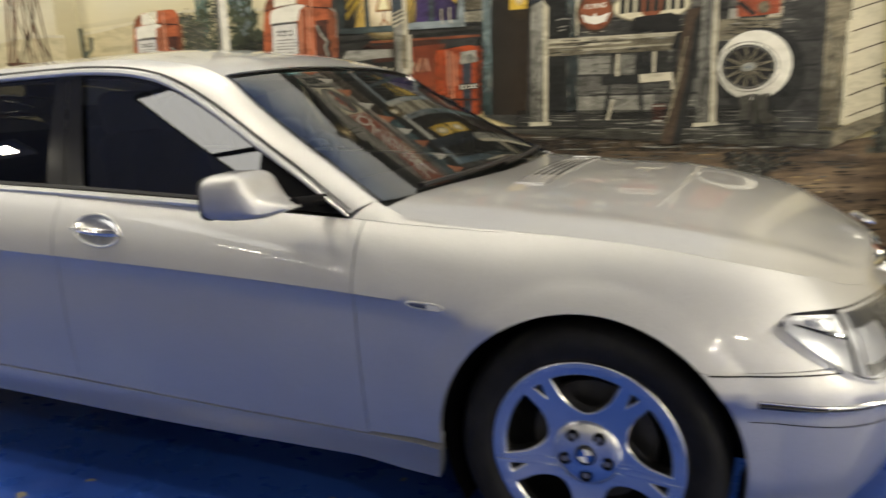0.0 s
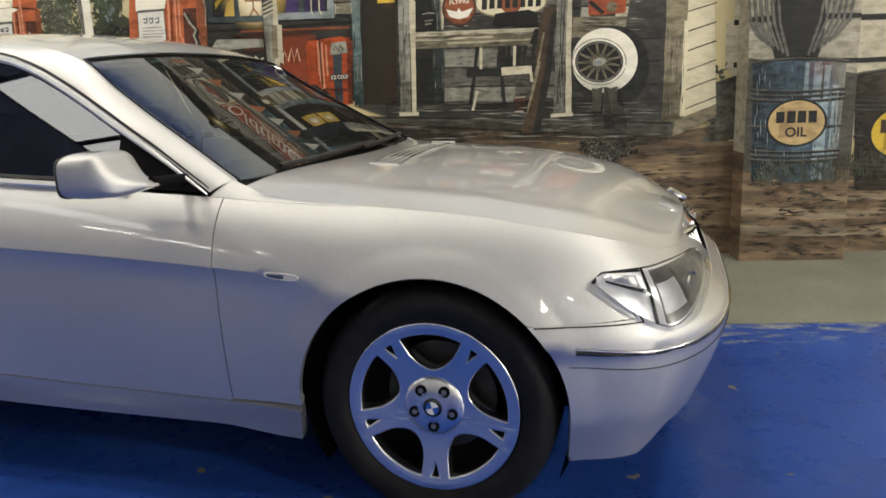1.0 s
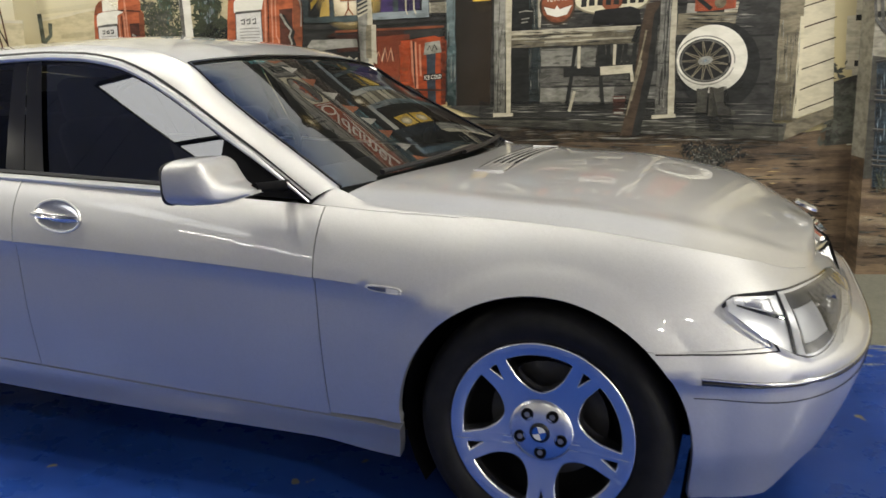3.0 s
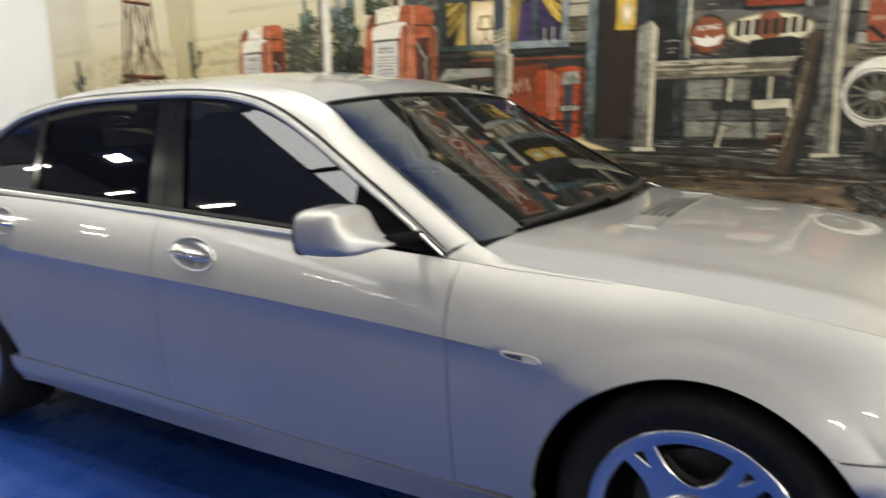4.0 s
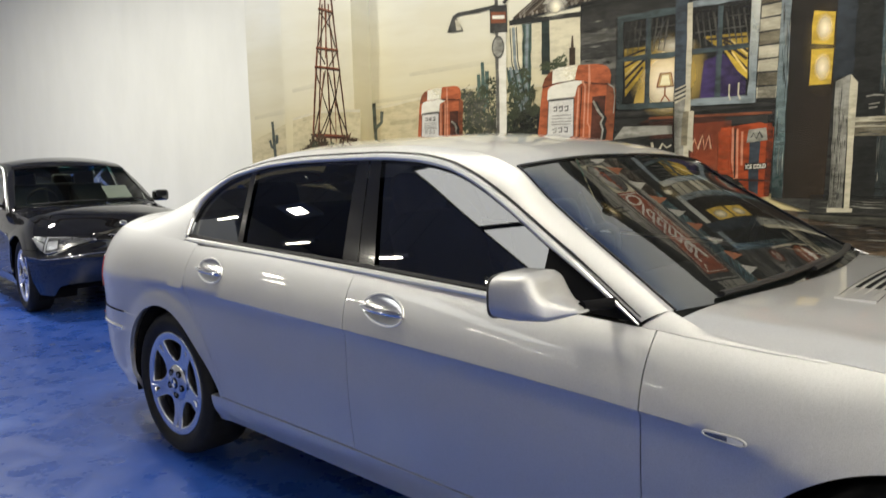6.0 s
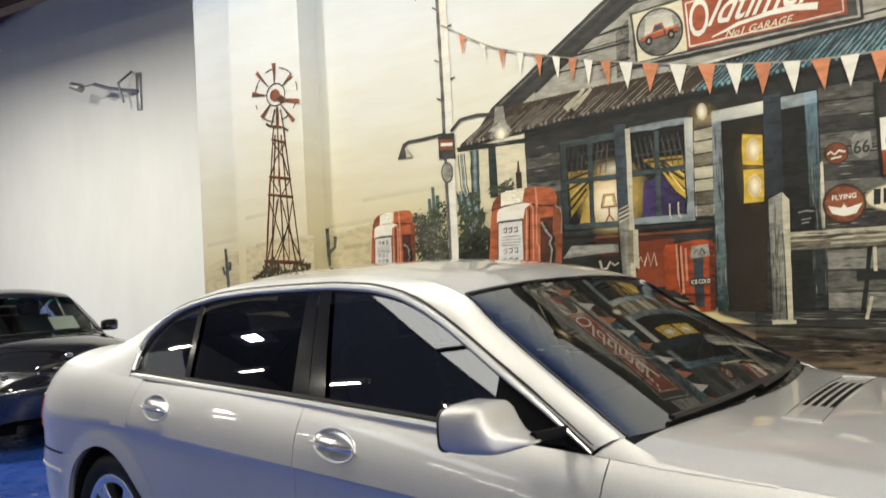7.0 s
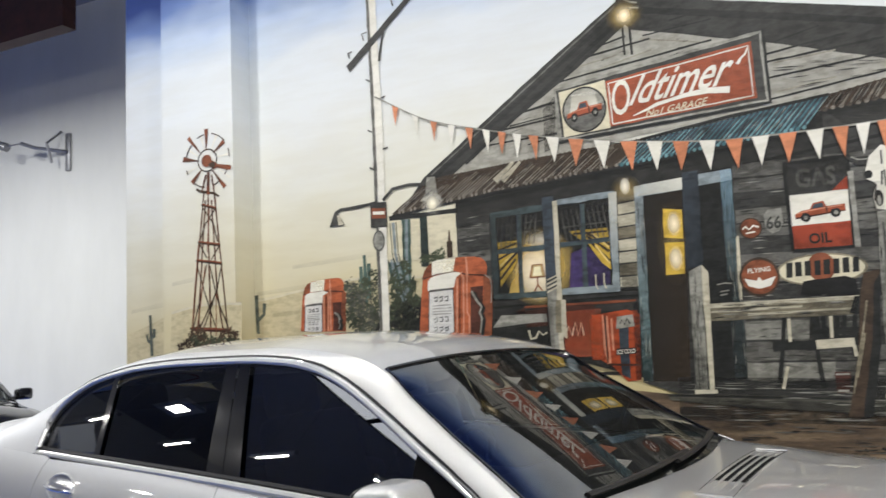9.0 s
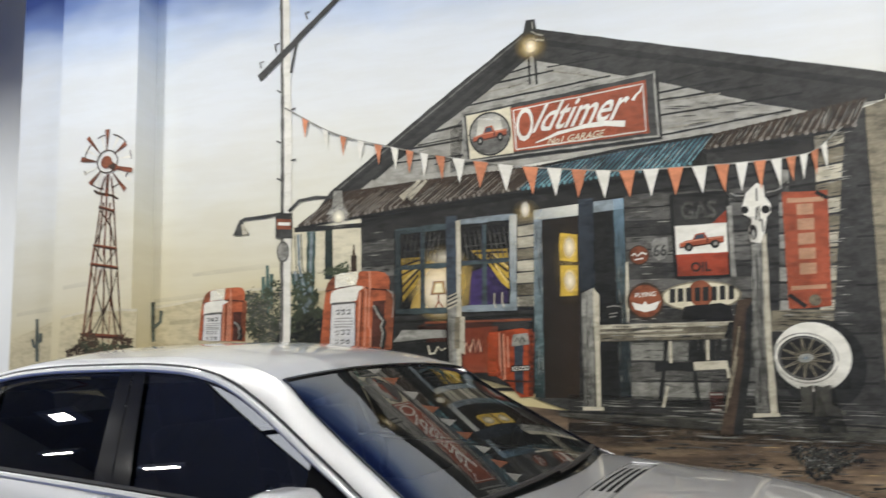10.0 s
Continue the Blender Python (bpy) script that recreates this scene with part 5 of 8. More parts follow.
strokes("tower_brace", "brown", 4, [[(-4.383, 2.589), (-4.277, 2.447), (-4.238, 2.298)], [(-4.260, 2.567), (-4.359, 2.456), (-4.422, 2.317)], [(-4.422, 2.301), (-4.349, 2.180)], [(-4.223, 2.267), (-4.309, 2.160)], [(-4.453, 2.142), (-4.379, 1.910), (-4.269, 1.618)], [(-4.201, 2.118), (-4.258, 1.901), (-4.430, 1.627)], [(-4.350, 2.132), (-4.434, 1.818), (-4.496, 1.631)], [(-4.318, 2.113), (-4.256, 1.853), (-4.146, 1.611)], [(-4.390, 1.625), (-4.302, 1.809), (-4.268, 1.902)]], 0.011, mill, True)
strokes("tower_brace", "rust", 5, [[(-4.431, 2.302), (-4.466, 2.014), (-4.507, 1.663)], [(-4.317, 2.581), (-4.343, 2.228)], [(-4.367, 2.118), (-4.419, 1.817), (-4.474, 1.550)], [(-4.262, 1.886), (-4.267, 1.555)]], 0.008, mill, True)
hubc = (-4.329, 2.976)
rim = oval(hubc, math.dist(hubc, (-4.549, 3.009)), math.dist(hubc, (-4.321, 3.196)), 0, 37)
hub_ring = oval(hubc, math.dist(hubc, (-4.423, 2.990)), math.dist(hubc, (-4.326, 3.067)), 0, 25)
strokes("wheel_ring", "brown", 5, [rim[:3], rim[4:9], rim[10:13], rim[14:19], rim[20:22], rim[24:28], rim[29:32], rim[33:36], hub_ring + hub_ring[:1]], 0.010, mill, True)
strokes("wheel_spoke", "white", 4, [[(-4.357, 3.069), (-4.390, 3.184)], [(-4.291, 3.055), (-4.229, 3.173)], [(-4.240, 2.991), (-4.106, 2.998)], [(-4.247, 2.917), (-4.106, 2.804)], [(-4.417, 3.019), (-4.542, 3.099)], [(-4.416, 2.942), (-4.553, 2.893)], [(-4.374, 2.897), (-4.430, 2.773)]], (0.006, 0.022), mill, True)
blades = [[(-4.337, 3.059), (-4.336, 3.238)], [(-4.396, 3.044), (-4.522, 3.190)], [(-4.423, 2.983), (-4.579, 3.017)], [(-4.384, 2.910), (-4.488, 2.807)], [(-4.327, 2.876), (-4.325, 2.696)], [(-4.277, 2.885), (-4.153, 2.734)], [(-4.239, 2.926), (-4.091, 2.884)], [(-4.265, 3.031), (-4.158, 3.109)]]
strokes("wheel_blade", "rusty", 6, blades, (0.008, 0.040), mill, True)
strokes("wheel_blade_light", "rust", 7, [[(lerp(p[0], q[0], 0.62), lerp(p[1], q[1], 0.62)), q] for p, q in blades], (0.020, 0.036), mill, True)
shape("wheel_vane", "rust", 8, [(-4.364, 3.001), (-4.318, 2.997), (-4.258, 2.958), (-4.226, 2.930), (-4.098, 2.904), (-4.095, 2.868), (-4.231, 2.902), (-4.264, 2.893), (-4.311, 2.920), (-4.361, 2.956)], mill, True)
shape("wheel_boss", "rust", 8, oval((-4.335, 2.972), 0.052, 0.050), mill, True)
shape("wheel_hub", "brown", 9, [(-4.320, 2.938), (-4.262, 2.959), (-4.239, 2.926), (-4.268, 2.894)], mill, True)
strokes("tower_head", "rusty", 6, [[(-4.344, 2.859), (-4.391, 2.721)], [(-4.287, 2.851), (-4.263, 2.704)], [(-4.314, 2.875), (-4.317, 2.695)]], 0.014, mill, True)
clumps("desert_bush", "earthy", 5, (-4.457, 1.523), 0.22, 0.12, 260, 0.02, 3, None, True)
clumps("desert_bush", "earthy", 5, (-4.177, 1.502), 0.22, 0.11, 220, 0.02, 4, None, True)
clumps("desert_bush", "leaf", 6, (-4.316, 1.508), 0.3, 0.07, 120, 0.018, 14, None, True)
strokes("cactus", "green_grey", 4, [[(-5.187, 1.773), (-5.168, 1.423)], [(-5.225, 1.610), (-5.210, 1.554), (-5.174, 1.539)], [(-5.140, 1.654), (-5.142, 1.589), (-5.177, 1.581)]], 0.035)
strokes("cactus", "green_grey", 4, [[(-4.058, 1.867), (-4.045, 1.556)], [(-3.978, 1.797), (-3.986, 1.709), (-4.042, 1.666)], [(-4.119, 1.602), (-4.118, 1.558)]], 0.035)

# petrol pumps
def petrol_pump(layer, body, shade, cap_side, band, lines, head, dial, edges, side, nozzle):
    ob = shape("petrol_pump", "pump_orange", layer, body, label="painted orange and white petrol pump")
    shape("pump_flank", "rust", layer + 1, shade, ob)
    shape("pump_cap", "rust", layer + 1, cap_side, ob)
    shape("pump_cap_band", "white", layer + 2, band, ob)
    shape("pump_side", "maroon", layer + 2, side, ob)
    strokes("pump_cap_line", "maroon", layer + 3, lines[:1], 0.009, ob)
    strokes("pump_cap_line", "rose", layer + 3, lines[1:], (0.012, 0.018), ob)
    shape("pump_front", "white", layer + 3, head, ob)
    shape("pump_dial", "white", layer + 4, dial, ob)
    wash("pump_dial_tone", "haze", layer + 4, dial, (0.2, 0.3, 0.2, 0.1), ob)
    strokes("pump_dial_rim", "grey", layer + 5, [dial[2:]], 0.016, ob)
    strokes("pump_dial_rim", "grey", layer + 5, [[dial[3], dial[0]], [dial[1], dial[2]]], 0.006, ob)
    rnd = random.Random(layer)
    for v, h, n in ((0.72, 0.13, 3), (0.24, 0.13, 3), (0.05, 0.09, 3)):
        for i in range(n):
            u = (i + 0.5) / n * 0.66 + 0.17
            key = "grey" if rnd.random() < 0.6 else "pale_grey"
            strokes("pump_digit", key, layer + 6, [[quad_at(dial, u - 0.08, v + h * rnd.uniform(0.5, 1)), quad_at(dial, u + 0.06, v + h), quad_at(dial, u + 0.05, v + h * 0.2), quad_at(dial, u - 0.06, v + h * rnd.uniform(0, 0.3))]], 0.011, ob)
    strokes("pump_digit_line", "pale_grey", layer + 6, [[quad_at(dial, 0.15, v), quad_at(dial, 0.9, v)] for v in (0.44, 0.5, 0.57, 0.64)], 0.007, ob)
    strokes("pump_edge", "rose", layer + 4, edges, 0.013, ob)
    strokes("pump_stripe", "maroon", layer + 4, [[(x + 0.022, z) for x, z in edges[0]]], 0.007, ob)
    strokes("pump_hose", "dark", layer + 5, [[(x + 0.014, z - 0.01) for x, z in nozzle]], 0.030, ob)
    strokes("pump_nozzle", "pale_grey", layer + 6, [nozzle], (0.020, 0.010), ob)
    wash("pump_tone", "cream", layer + 4, band[:2] + band[-2:], (0.0, 0.2, 0.8, 0.5), ob)
    return ob


petrol_pump(6, [(-3.637, 1.554), (-3.618, 1.786), (-3.606, 1.848), (-3.589, 1.896), (-3.561, 1.922), (-3.525, 1.936), (-3.402, 1.948), (-3.298, 1.949), (-3.261, 1.942), (-3.242, 1.919), (-3.235, 1.890), (-3.239, 1.852), (-3.220, 1.830), (-3.231, 1.536)], [(-3.253, 1.847), (-3.220, 1.827), (-3.231, 1.536), (-3.269, 1.541)],
            [(-3.606, 1.845), (-3.589, 1.896), (-3.561, 1.922), (-3.529, 1.933), (-3.538, 1.855)], [(-3.538, 1.856), (-3.531, 1.932), (-3.472, 1.942), (-3.402, 1.946), (-3.414, 1.857)], [[(-3.606, 1.839), (-3.414, 1.855), (-3.355, 1.852), (-3.240, 1.841)], [(-3.357, 1.944), (-3.357, 1.848)]],
            [(-3.598, 1.749), (-3.591, 1.821), (-3.574, 1.843), (-3.538, 1.852), (-3.415, 1.854), (-3.376, 1.845), (-3.422, 1.822), (-3.432, 1.763)], [(-3.601, 1.553), (-3.440, 1.544), (-3.433, 1.758), (-3.588, 1.750)], [[(-3.414, 1.816), (-3.423, 1.544)], [(-3.380, 1.840), (-3.374, 1.813), (-3.385, 1.542)], [(-3.354, 1.846), (-3.361, 1.540)]], [(-3.336, 1.760), (-3.261, 1.761), (-3.269, 1.547), (-3.340, 1.545)], [(-3.323, 1.685), (-3.290, 1.661), (-3.278, 1.631), (-3.286, 1.609), (-3.274, 1.588), (-3.289, 1.557)])
petrol_pump(11, [(-2.607, 1.478), (-2.580, 1.754), (-2.562, 1.891), (-2.541, 1.944), (-2.505, 1.982), (-2.446, 2.009), (-2.371, 2.016), (-2.297, 2.020), (-2.152, 2.014), (-2.097, 1.998), (-2.067, 1.971), (-2.056, 1.934), (-2.063, 1.872), (-2.036, 1.851), (-2.021, 1.825), (-2.053, 1.452)], [(-2.088, 1.874), (-2.039, 1.851), (-2.021, 1.825), (-2.053, 1.454), (-2.114, 1.460)],
            [(-2.566, 1.883), (-2.544, 1.942), (-2.508, 1.980), (-2.480, 1.997), (-2.486, 1.901)], [(-2.486, 1.902), (-2.484, 1.997), (-2.431, 2.010), (-2.297, 2.017), (-2.316, 1.916)], [[(-2.560, 1.882), (-2.453, 1.906), (-2.316, 1.916), (-2.211, 1.888), (-2.074, 1.873)], [(-2.213, 2.015), (-2.211, 1.955), (-2.210, 1.885)]],
            [(-2.526, 1.791), (-2.520, 1.859), (-2.502, 1.885), (-2.468, 1.898), (-2.304, 1.915), (-2.249, 1.904), (-2.299, 1.874), (-2.319, 1.803)], [(-2.530, 1.488), (-2.333, 1.480), (-2.324, 1.794), (-2.513, 1.789)], [[(-2.289, 1.867), (-2.312, 1.479)], [(-2.261, 1.908), (-2.240, 1.866), (-2.261, 1.476)], [(-2.211, 1.885), (-2.225, 1.620), (-2.210, 1.590), (-2.215, 1.473)]], [(-2.190, 1.797), (-2.096, 1.798), (-2.112, 1.465), (-2.204, 1.473)], [(-2.184, 1.767), (-2.146, 1.695), (-2.112, 1.653), (-2.131, 1.614), (-2.115, 1.571), (-2.133, 1.466)])
strokes("pump_hose", "pale_grey", 18, [[(-2.077, 1.876), (-2.037, 1.846), (-2.029, 1.792), (-2.040, 1.674)]], 0.008)

# bushes and cacti behind the pumps
for cc, rx, rz, n, sd in (((-3.061, 1.677), 0.24, 0.34, 520, 5), ((-3.133, 1.786), 0.14, 0.2, 200, 6), ((-3.013, 1.591), 0.22, 0.15, 200, 7)):
    clumps("bush", "leaf", 4, cc, rx, rz, n, 0.022, sd)
    clumps("bush_light", "grass", 5, cc, rx * 0.9, rz * 0.9, n // 3, 0.018, sd + 20)
    clumps("bush_light", "wood", 5, cc, rx * 0.8, rz * 0.8, n // 5, 0.011, sd + 40)
strokes("cactus_stem", "cactus", 3, [[(-3.048, 2.104), (-3.042, 1.719)], [(-3.082, 2.019), (-3.076, 1.805)], [(-3.010, 2.037), (-3.013, 1.760)]], 0.03)
for c in ([(-2.788, 2.325), (-2.779, 2.089), (-2.732, 1.875), (-2.710, 1.707)], [(-2.676, 2.338), (-2.686, 2.041), (-2.696, 1.706), (-2.678, 1.540)], [(-2.816, 2.048), (-2.779, 1.877), (-2.733, 1.708)]):
    strokes("cactus_stem", "cactus", 5, [c], 0.075)
    strokes("cactus_groove", "dark_green", 6, [[(x + d, z) for x, z in c] for d in (-0.026, 0.024)], 0.008)
    strokes("cactus_light", "blue_grey", 6, [c], 0.022)
clumps("bush", "leaf", 6, (-2.710, 1.665), 0.26, 0.36, 380, 0.03, 9)
clumps("bush", "dark", 6, (-2.710, 1.541), 0.28, 0.2, 260, 0.03, 10)
halo("bush_tone", "dark", 7, (-2.695, 1.636), 0.25, 0.32, 0.9)
shape("ground_line", "grass", 4, [(-3.232, 1.521), (-2.574, 1.537), (-2.575, 1.374), (-3.231, 1.386)])

# house: gable, roofs, boards
gable = shape("house_gable", "bone", 4, [(-2.361, 2.635), (-1.010, 3.540), (-0.283, 3.330), (1.183, 2.886), (0.152, 2.761), (-1.004, 2.700), (-2.271, 2.585)], label="painted gable of weathered pale boards")
shape("gable_shade", "soot", 5, [(-1.030, 3.543), (-0.888, 3.585), (1.217, 2.990), (1.209, 2.901), (0.800, 2.866), (0.508, 2.948), (-0.108, 3.172), (-0.700, 3.361), (-0.934, 3.434)], gable)
strokes("board_gap", "dark", 6, [[(-1.368, 3.294), (-0.818, 3.348)], [(-1.528, 3.158), (-0.437, 3.258)], [(-1.801, 2.986), (-1.481, 3.027)], [(-1.912, 2.891), (-1.484, 2.919)], [(-2.046, 2.799), (-1.487, 2.808)], [(-0.133, 3.050), (0.518, 3.078)], [(-0.139, 2.946), (0.745, 2.994)], [(-0.136, 2.810), (0.671, 2.891)], [(-1.263, 3.344), (-0.976, 3.398)], [(-0.130, 3.101), (0.317, 3.142)]], 0.014, gable)
roof = shape("house_roof", "soot", 7, [(-1.026, 3.647), (-0.948, 3.593), (-0.952, 3.490), (-1.307, 3.245), (-2.001, 2.816), (-2.271, 2.628), (-2.638, 2.486), (-2.521, 2.627), (-1.558, 3.297)], label="painted dark roof edge")
strokes("roof_line", "dark", 8, [[(-1.009, 3.581), (-2.270, 2.725), (-2.568, 2.536)], [(-0.991, 3.525), (-2.180, 2.692)]], 0.03, roof)
strokes("roof_line", "grey", 8, [[(-1.027, 3.622), (-2.452, 2.643)]], 0.012, roof)
shape("roof_eave", "soot", 7, [(-0.924, 3.665), (1.224, 3.069), (1.213, 2.937), (-0.354, 3.387), (-0.929, 3.557)], roof)
strokes("eave_line", "dark", 8, [[(-0.889, 3.560), (1.217, 2.983)]], 0.045, roof)
shape("roof_eave", "soot", 7, [(2.2, 2.9), (1.213, 2.937), (1.224, 3.069), (2.2, 3.1)], roof)
strokes("board_tone", "weathered", 5, [[(-1.783, 2.888), (-1.535, 2.924)], [(-1.322, 3.244), (-1.043, 3.280)], [(-0.884, 3.359), (-0.456, 3.245)], [(-1.304, 3.181), (-0.811, 3.270)], [(-0.091, 3.037), (0.255, 3.051)], [(-0.093, 2.849), (0.244, 2.886)]], 0.010, gable)
strokes("board_gap", "dark", 6, [[(-0.689, 3.443), (-0.538, 3.461)], [(-0.864, 3.377), (-0.430, 3.397)], [(-0.083, 3.168), (0.181, 3.219)], [(-1.697, 3.002), (-1.511, 3.033)], [(-1.825, 2.913), (-1.514, 2.942)], [(-1.703, 2.759), (-1.579, 2.777)]], 0.010, gable)
wash("gable_tone", "dark", 6, [(-1.586, 2.687), (-1.510, 2.711), (-1.479, 3.080), (-1.578, 2.989)], (0.7, 0.8, 0.8, 0.5), gable)
wash("gable_tone", "earth", 6, [(-1.830, 2.689), (-0.646, 2.774), (-0.627, 3.159), (-1.508, 3.144)], (0.2, 0.1, 0.0, 0.1), gable)
wash("gable_tone", "dark", 6, [(-0.138, 2.835), (0.334, 2.858), (0.344, 3.004), (-0.119, 3.002)], (0.15, 0.1, 0.3, 0.1), gable)
halo("lamp_glow", "glow", 9, (-0.974, 3.543), 0.13, 0.12, 0.8, gable)
halo("lamp_glow", "white", 10, (-0.974, 3.543), 0.07, 0.08, 1.0, gable)
shape("gable_lamp", "lit_white", 9, oval((-0.974, 3.539), 0.030, 0.040), gable)
shape("gable_finial", "dark", 9, [(-1.001, 3.740), (-0.936, 3.740), (-0.926, 3.657), (-0.892, 3.622), (-0.856, 3.566), (-0.914, 3.558), (-0.992, 3.582), (-1.029, 3.622)], gable)
strokes("finial_light", "pale_grey", 10, [[(-0.957, 3.723), (-0.953, 3.671)], [(-0.965, 3.653), (-0.931, 3.628), (-0.883, 3.610)], [(-0.933, 3.587), (-0.875, 3.573)]], 0.010, gable)
strokes("gable_chain", "dark", 8, [[(-0.989, 3.474), (-0.989, 3.267)], [(-0.945, 3.468), (-0.941, 3.261)]], 0.016, gable)

front = shape("house_front", "char", 5, [(-2.274, 2.395), (0.148, 2.697), (1.023, 2.778), (0.893, 0.958), (-0.650, 1.021), (-2.198, 1.461), (-2.286, 1.368)], label="painted dark board front of the filling station")
rnd = random.Random(11)
q_front = [(-2.289, 1.129), (0.879, 0.975), (1.020, 2.743), (-2.274, 2.374)]
for i in range(13):
    v = 0.06 + i / 13 * 0.9
    strokes("board_gap", "dark", 6, [[quad_at(q_front, 0.01, v), quad_at(q_front, 0.99, v)]], 0.02, front)
def boards(q, n, keys, layer, parent, gap=0.1):
    for i in range(n):
        shape("board", keys[i % len(keys)], layer, in_quad(q, 0.0, 1.0, (i + gap) / n, (i + 1 - gap * 0.4) / n), parent)
boards([(-0.423, 1.116), (0.372, 1.093), (0.436, 2.418), (-0.387, 2.430)], 14, ["grey", "grey", "char"], 7, front)
boards([(0.735, 1.583), (0.921, 1.577), (1.008, 2.744), (0.788, 2.713)], 11, ["plank", "wood"], 7, front)
boards([(0.506, 1.591), (0.570, 1.589), (0.625, 2.511), (0.569, 2.516)], 9, ["pale_grey", "grey"], 7, front)
boards([(-1.137, 1.708), (-1.024, 1.704), (-0.998, 2.362), (-1.112, 2.351)], 8, ["plank", "wood", "plank"], 7, front)
boards([(-2.282, 1.692), (-2.022, 1.682), (-2.010, 2.335), (-2.275, 2.320)], 7, ["char", "grey"], 7, front)
shape("house_corner", "dark", 8, [(1.011, 2.780), (1.106, 2.859), (0.977, 0.958), (0.878, 0.958)], front)
shape("shadow_gap", "dark", 6, [(-2.274, 2.374), (-1.457, 2.437), (0.104, 2.558), (0.113, 2.701), (-1.089, 2.548), (-2.273, 2.437)], front)

# corrugated awning
def awning(name, q, n, key, line, light, layer, seed):
    ob = shape(name, key, layer, q, label="painted corrugated iron awning")
    rnd = random.Random(seed)
    pitch = math.hypot(q[1][0] - q[0][0], q[1][1] - q[0][1]) / n
    for i in range(n):
        u = (i + 0.5) / n
        strokes("corrugation", line, layer + 1, [[quad_at(q, u, -0.02), quad_at(q, u, 1.0)]], pitch * 0.45, ob)
        if rnd.random() < 0.9:
            a = rnd.uniform(0.0, 0.12)
            strokes("corrugation_light", light if rnd.random() < 0.8 else key, layer + 2, [[quad_at(q, u + 0.42 / n, a - 0.02), quad_at(q, u + 0.42 / n, a + rnd.uniform(0.55, 0.87))]], (pitch * 0.30, pitch * 0.16), ob)
        c = quad_at(q, u + 0.45 / n, 0.0)
        shape("corrugation_end", light if i % 3 else key, layer + 2, oval(c, pitch * 0.32, 0.014, 0, 8), ob)
    strokes("awning_edge", "dark", layer, [[(x, z - 0.016) for x, z in (q[0], q[1])]], 0.024, ob)
    return ob
awning("awning", [(-2.792, 2.389), (-2.008, 2.467), (-1.745, 2.654), (-2.462, 2.614)], 24, "iron", "brown", "iron_light", 9, 1)
awning("awning", [(-2.008, 2.467), (-1.098, 2.529), (-0.906, 2.683), (-1.745, 2.654)], 26, "iron", "brown", "iron_light", 9, 2)
strokes("awning_light", "plank", 12, [[(-1.957, 2.530), (-1.816, 2.652)], [(-1.907, 2.526), (-1.766, 2.647)]], (0.05, 0.02))
awning("awning_patch", [(-1.098, 2.525), (0.043, 2.602), (0.195, 2.783), (-0.918, 2.668)], 32, "teal", "dark_blue", "teal_light", 10, 3)
awning("awning", [(0.119, 2.693), (1.021, 2.753), (1.108, 2.924), (0.195, 2.783)], 20, "iron", "brown", "iron_light", 9, 4)
strokes("awning_rope", "dark", 13, [[(-0.926, 2.677), (-0.389, 2.740), (0.195, 2.783)]], 0.02)
wash("awning_tone", "earth", 13, [(-2.792, 2.389), (-1.098, 2.525), (-0.906, 2.683), (-2.462, 2.614)], (0.15, 0.15, 0.45, 0.25))
wash("awning_tone", "earth", 13, [(0.119, 2.693), (1.021, 2.753), (1.108, 2.924), (0.195, 2.783)], (0.35, 0.05, 0.15, 0.5))
wash("front_tone", "dark", 8, [(-2.278, 2.061), (0.114, 2.186), (0.147, 2.682), (-2.274, 2.395)], (0.0, 0.0, 0.95, 0.75), front)
wash("front_tone", "dark", 8, [(0.309, 2.540), (0.773, 2.533), (1.020, 2.739), (0.148, 2.697)], (0.0, 0.0, 0.9, 0.9), front)
wash("front_tone", "dark", 8, [(-2.286, 1.368), (-0.991, 1.120), (-0.967, 1.701), (-2.282, 1.753)], (0.7, 0.6, 0.2, 0.4), front)

# the name board
q_sign = [(-1.464, 2.752), (-0.144, 2.804), (-0.147, 3.248), (-1.483, 3.111)]
board = shape("name_board", "char", 11, q_sign, label="painted red name board with white script")
strokes("board_frame", "pale_grey", 12, [q_sign + q_sign[:1]], 0.022, board)
shape("board_panel", "cream", 13, in_quad(q_sign, 0.02, 0.262, 0.05, 0.93), board)
shape("board_field", "brick", 13, in_quad(q_sign, 0.262, 0.955, 0.07, 0.90), board)
q2 = in_quad(q_sign, 0.275, 0.94, 0.11, 0.85)
strokes("board_line", "white", 14, [q2 + q2[:1]], 0.009, board)
c_sign = quad_at(q_sign, 0.14, 0.49)
shape("picture_oval", "dark", 14, oval(c_sign, 0.152, 0.16, 8), board)
shape("picture_sky", "pale_grey", 15, oval(c_sign, 0.14, 0.148, 8), board)
wash("picture_tone", "white", 15, [(c_sign[0] - 0.1, c_sign[1] - 0.02), (c_sign[0] + 0.1, c_sign[1]), (c_sign[0] + 0.08, c_sign[1] + 0.12), (c_sign[0] - 0.08, c_sign[1] + 0.12)], (0.7, 0.7, 0.2, 0.3), board)
shape("picture_road", "grey", 16, oval(c_sign, 0.14, 0.148, 8, 19, math.pi * 1.02, math.pi * 1.98), board)
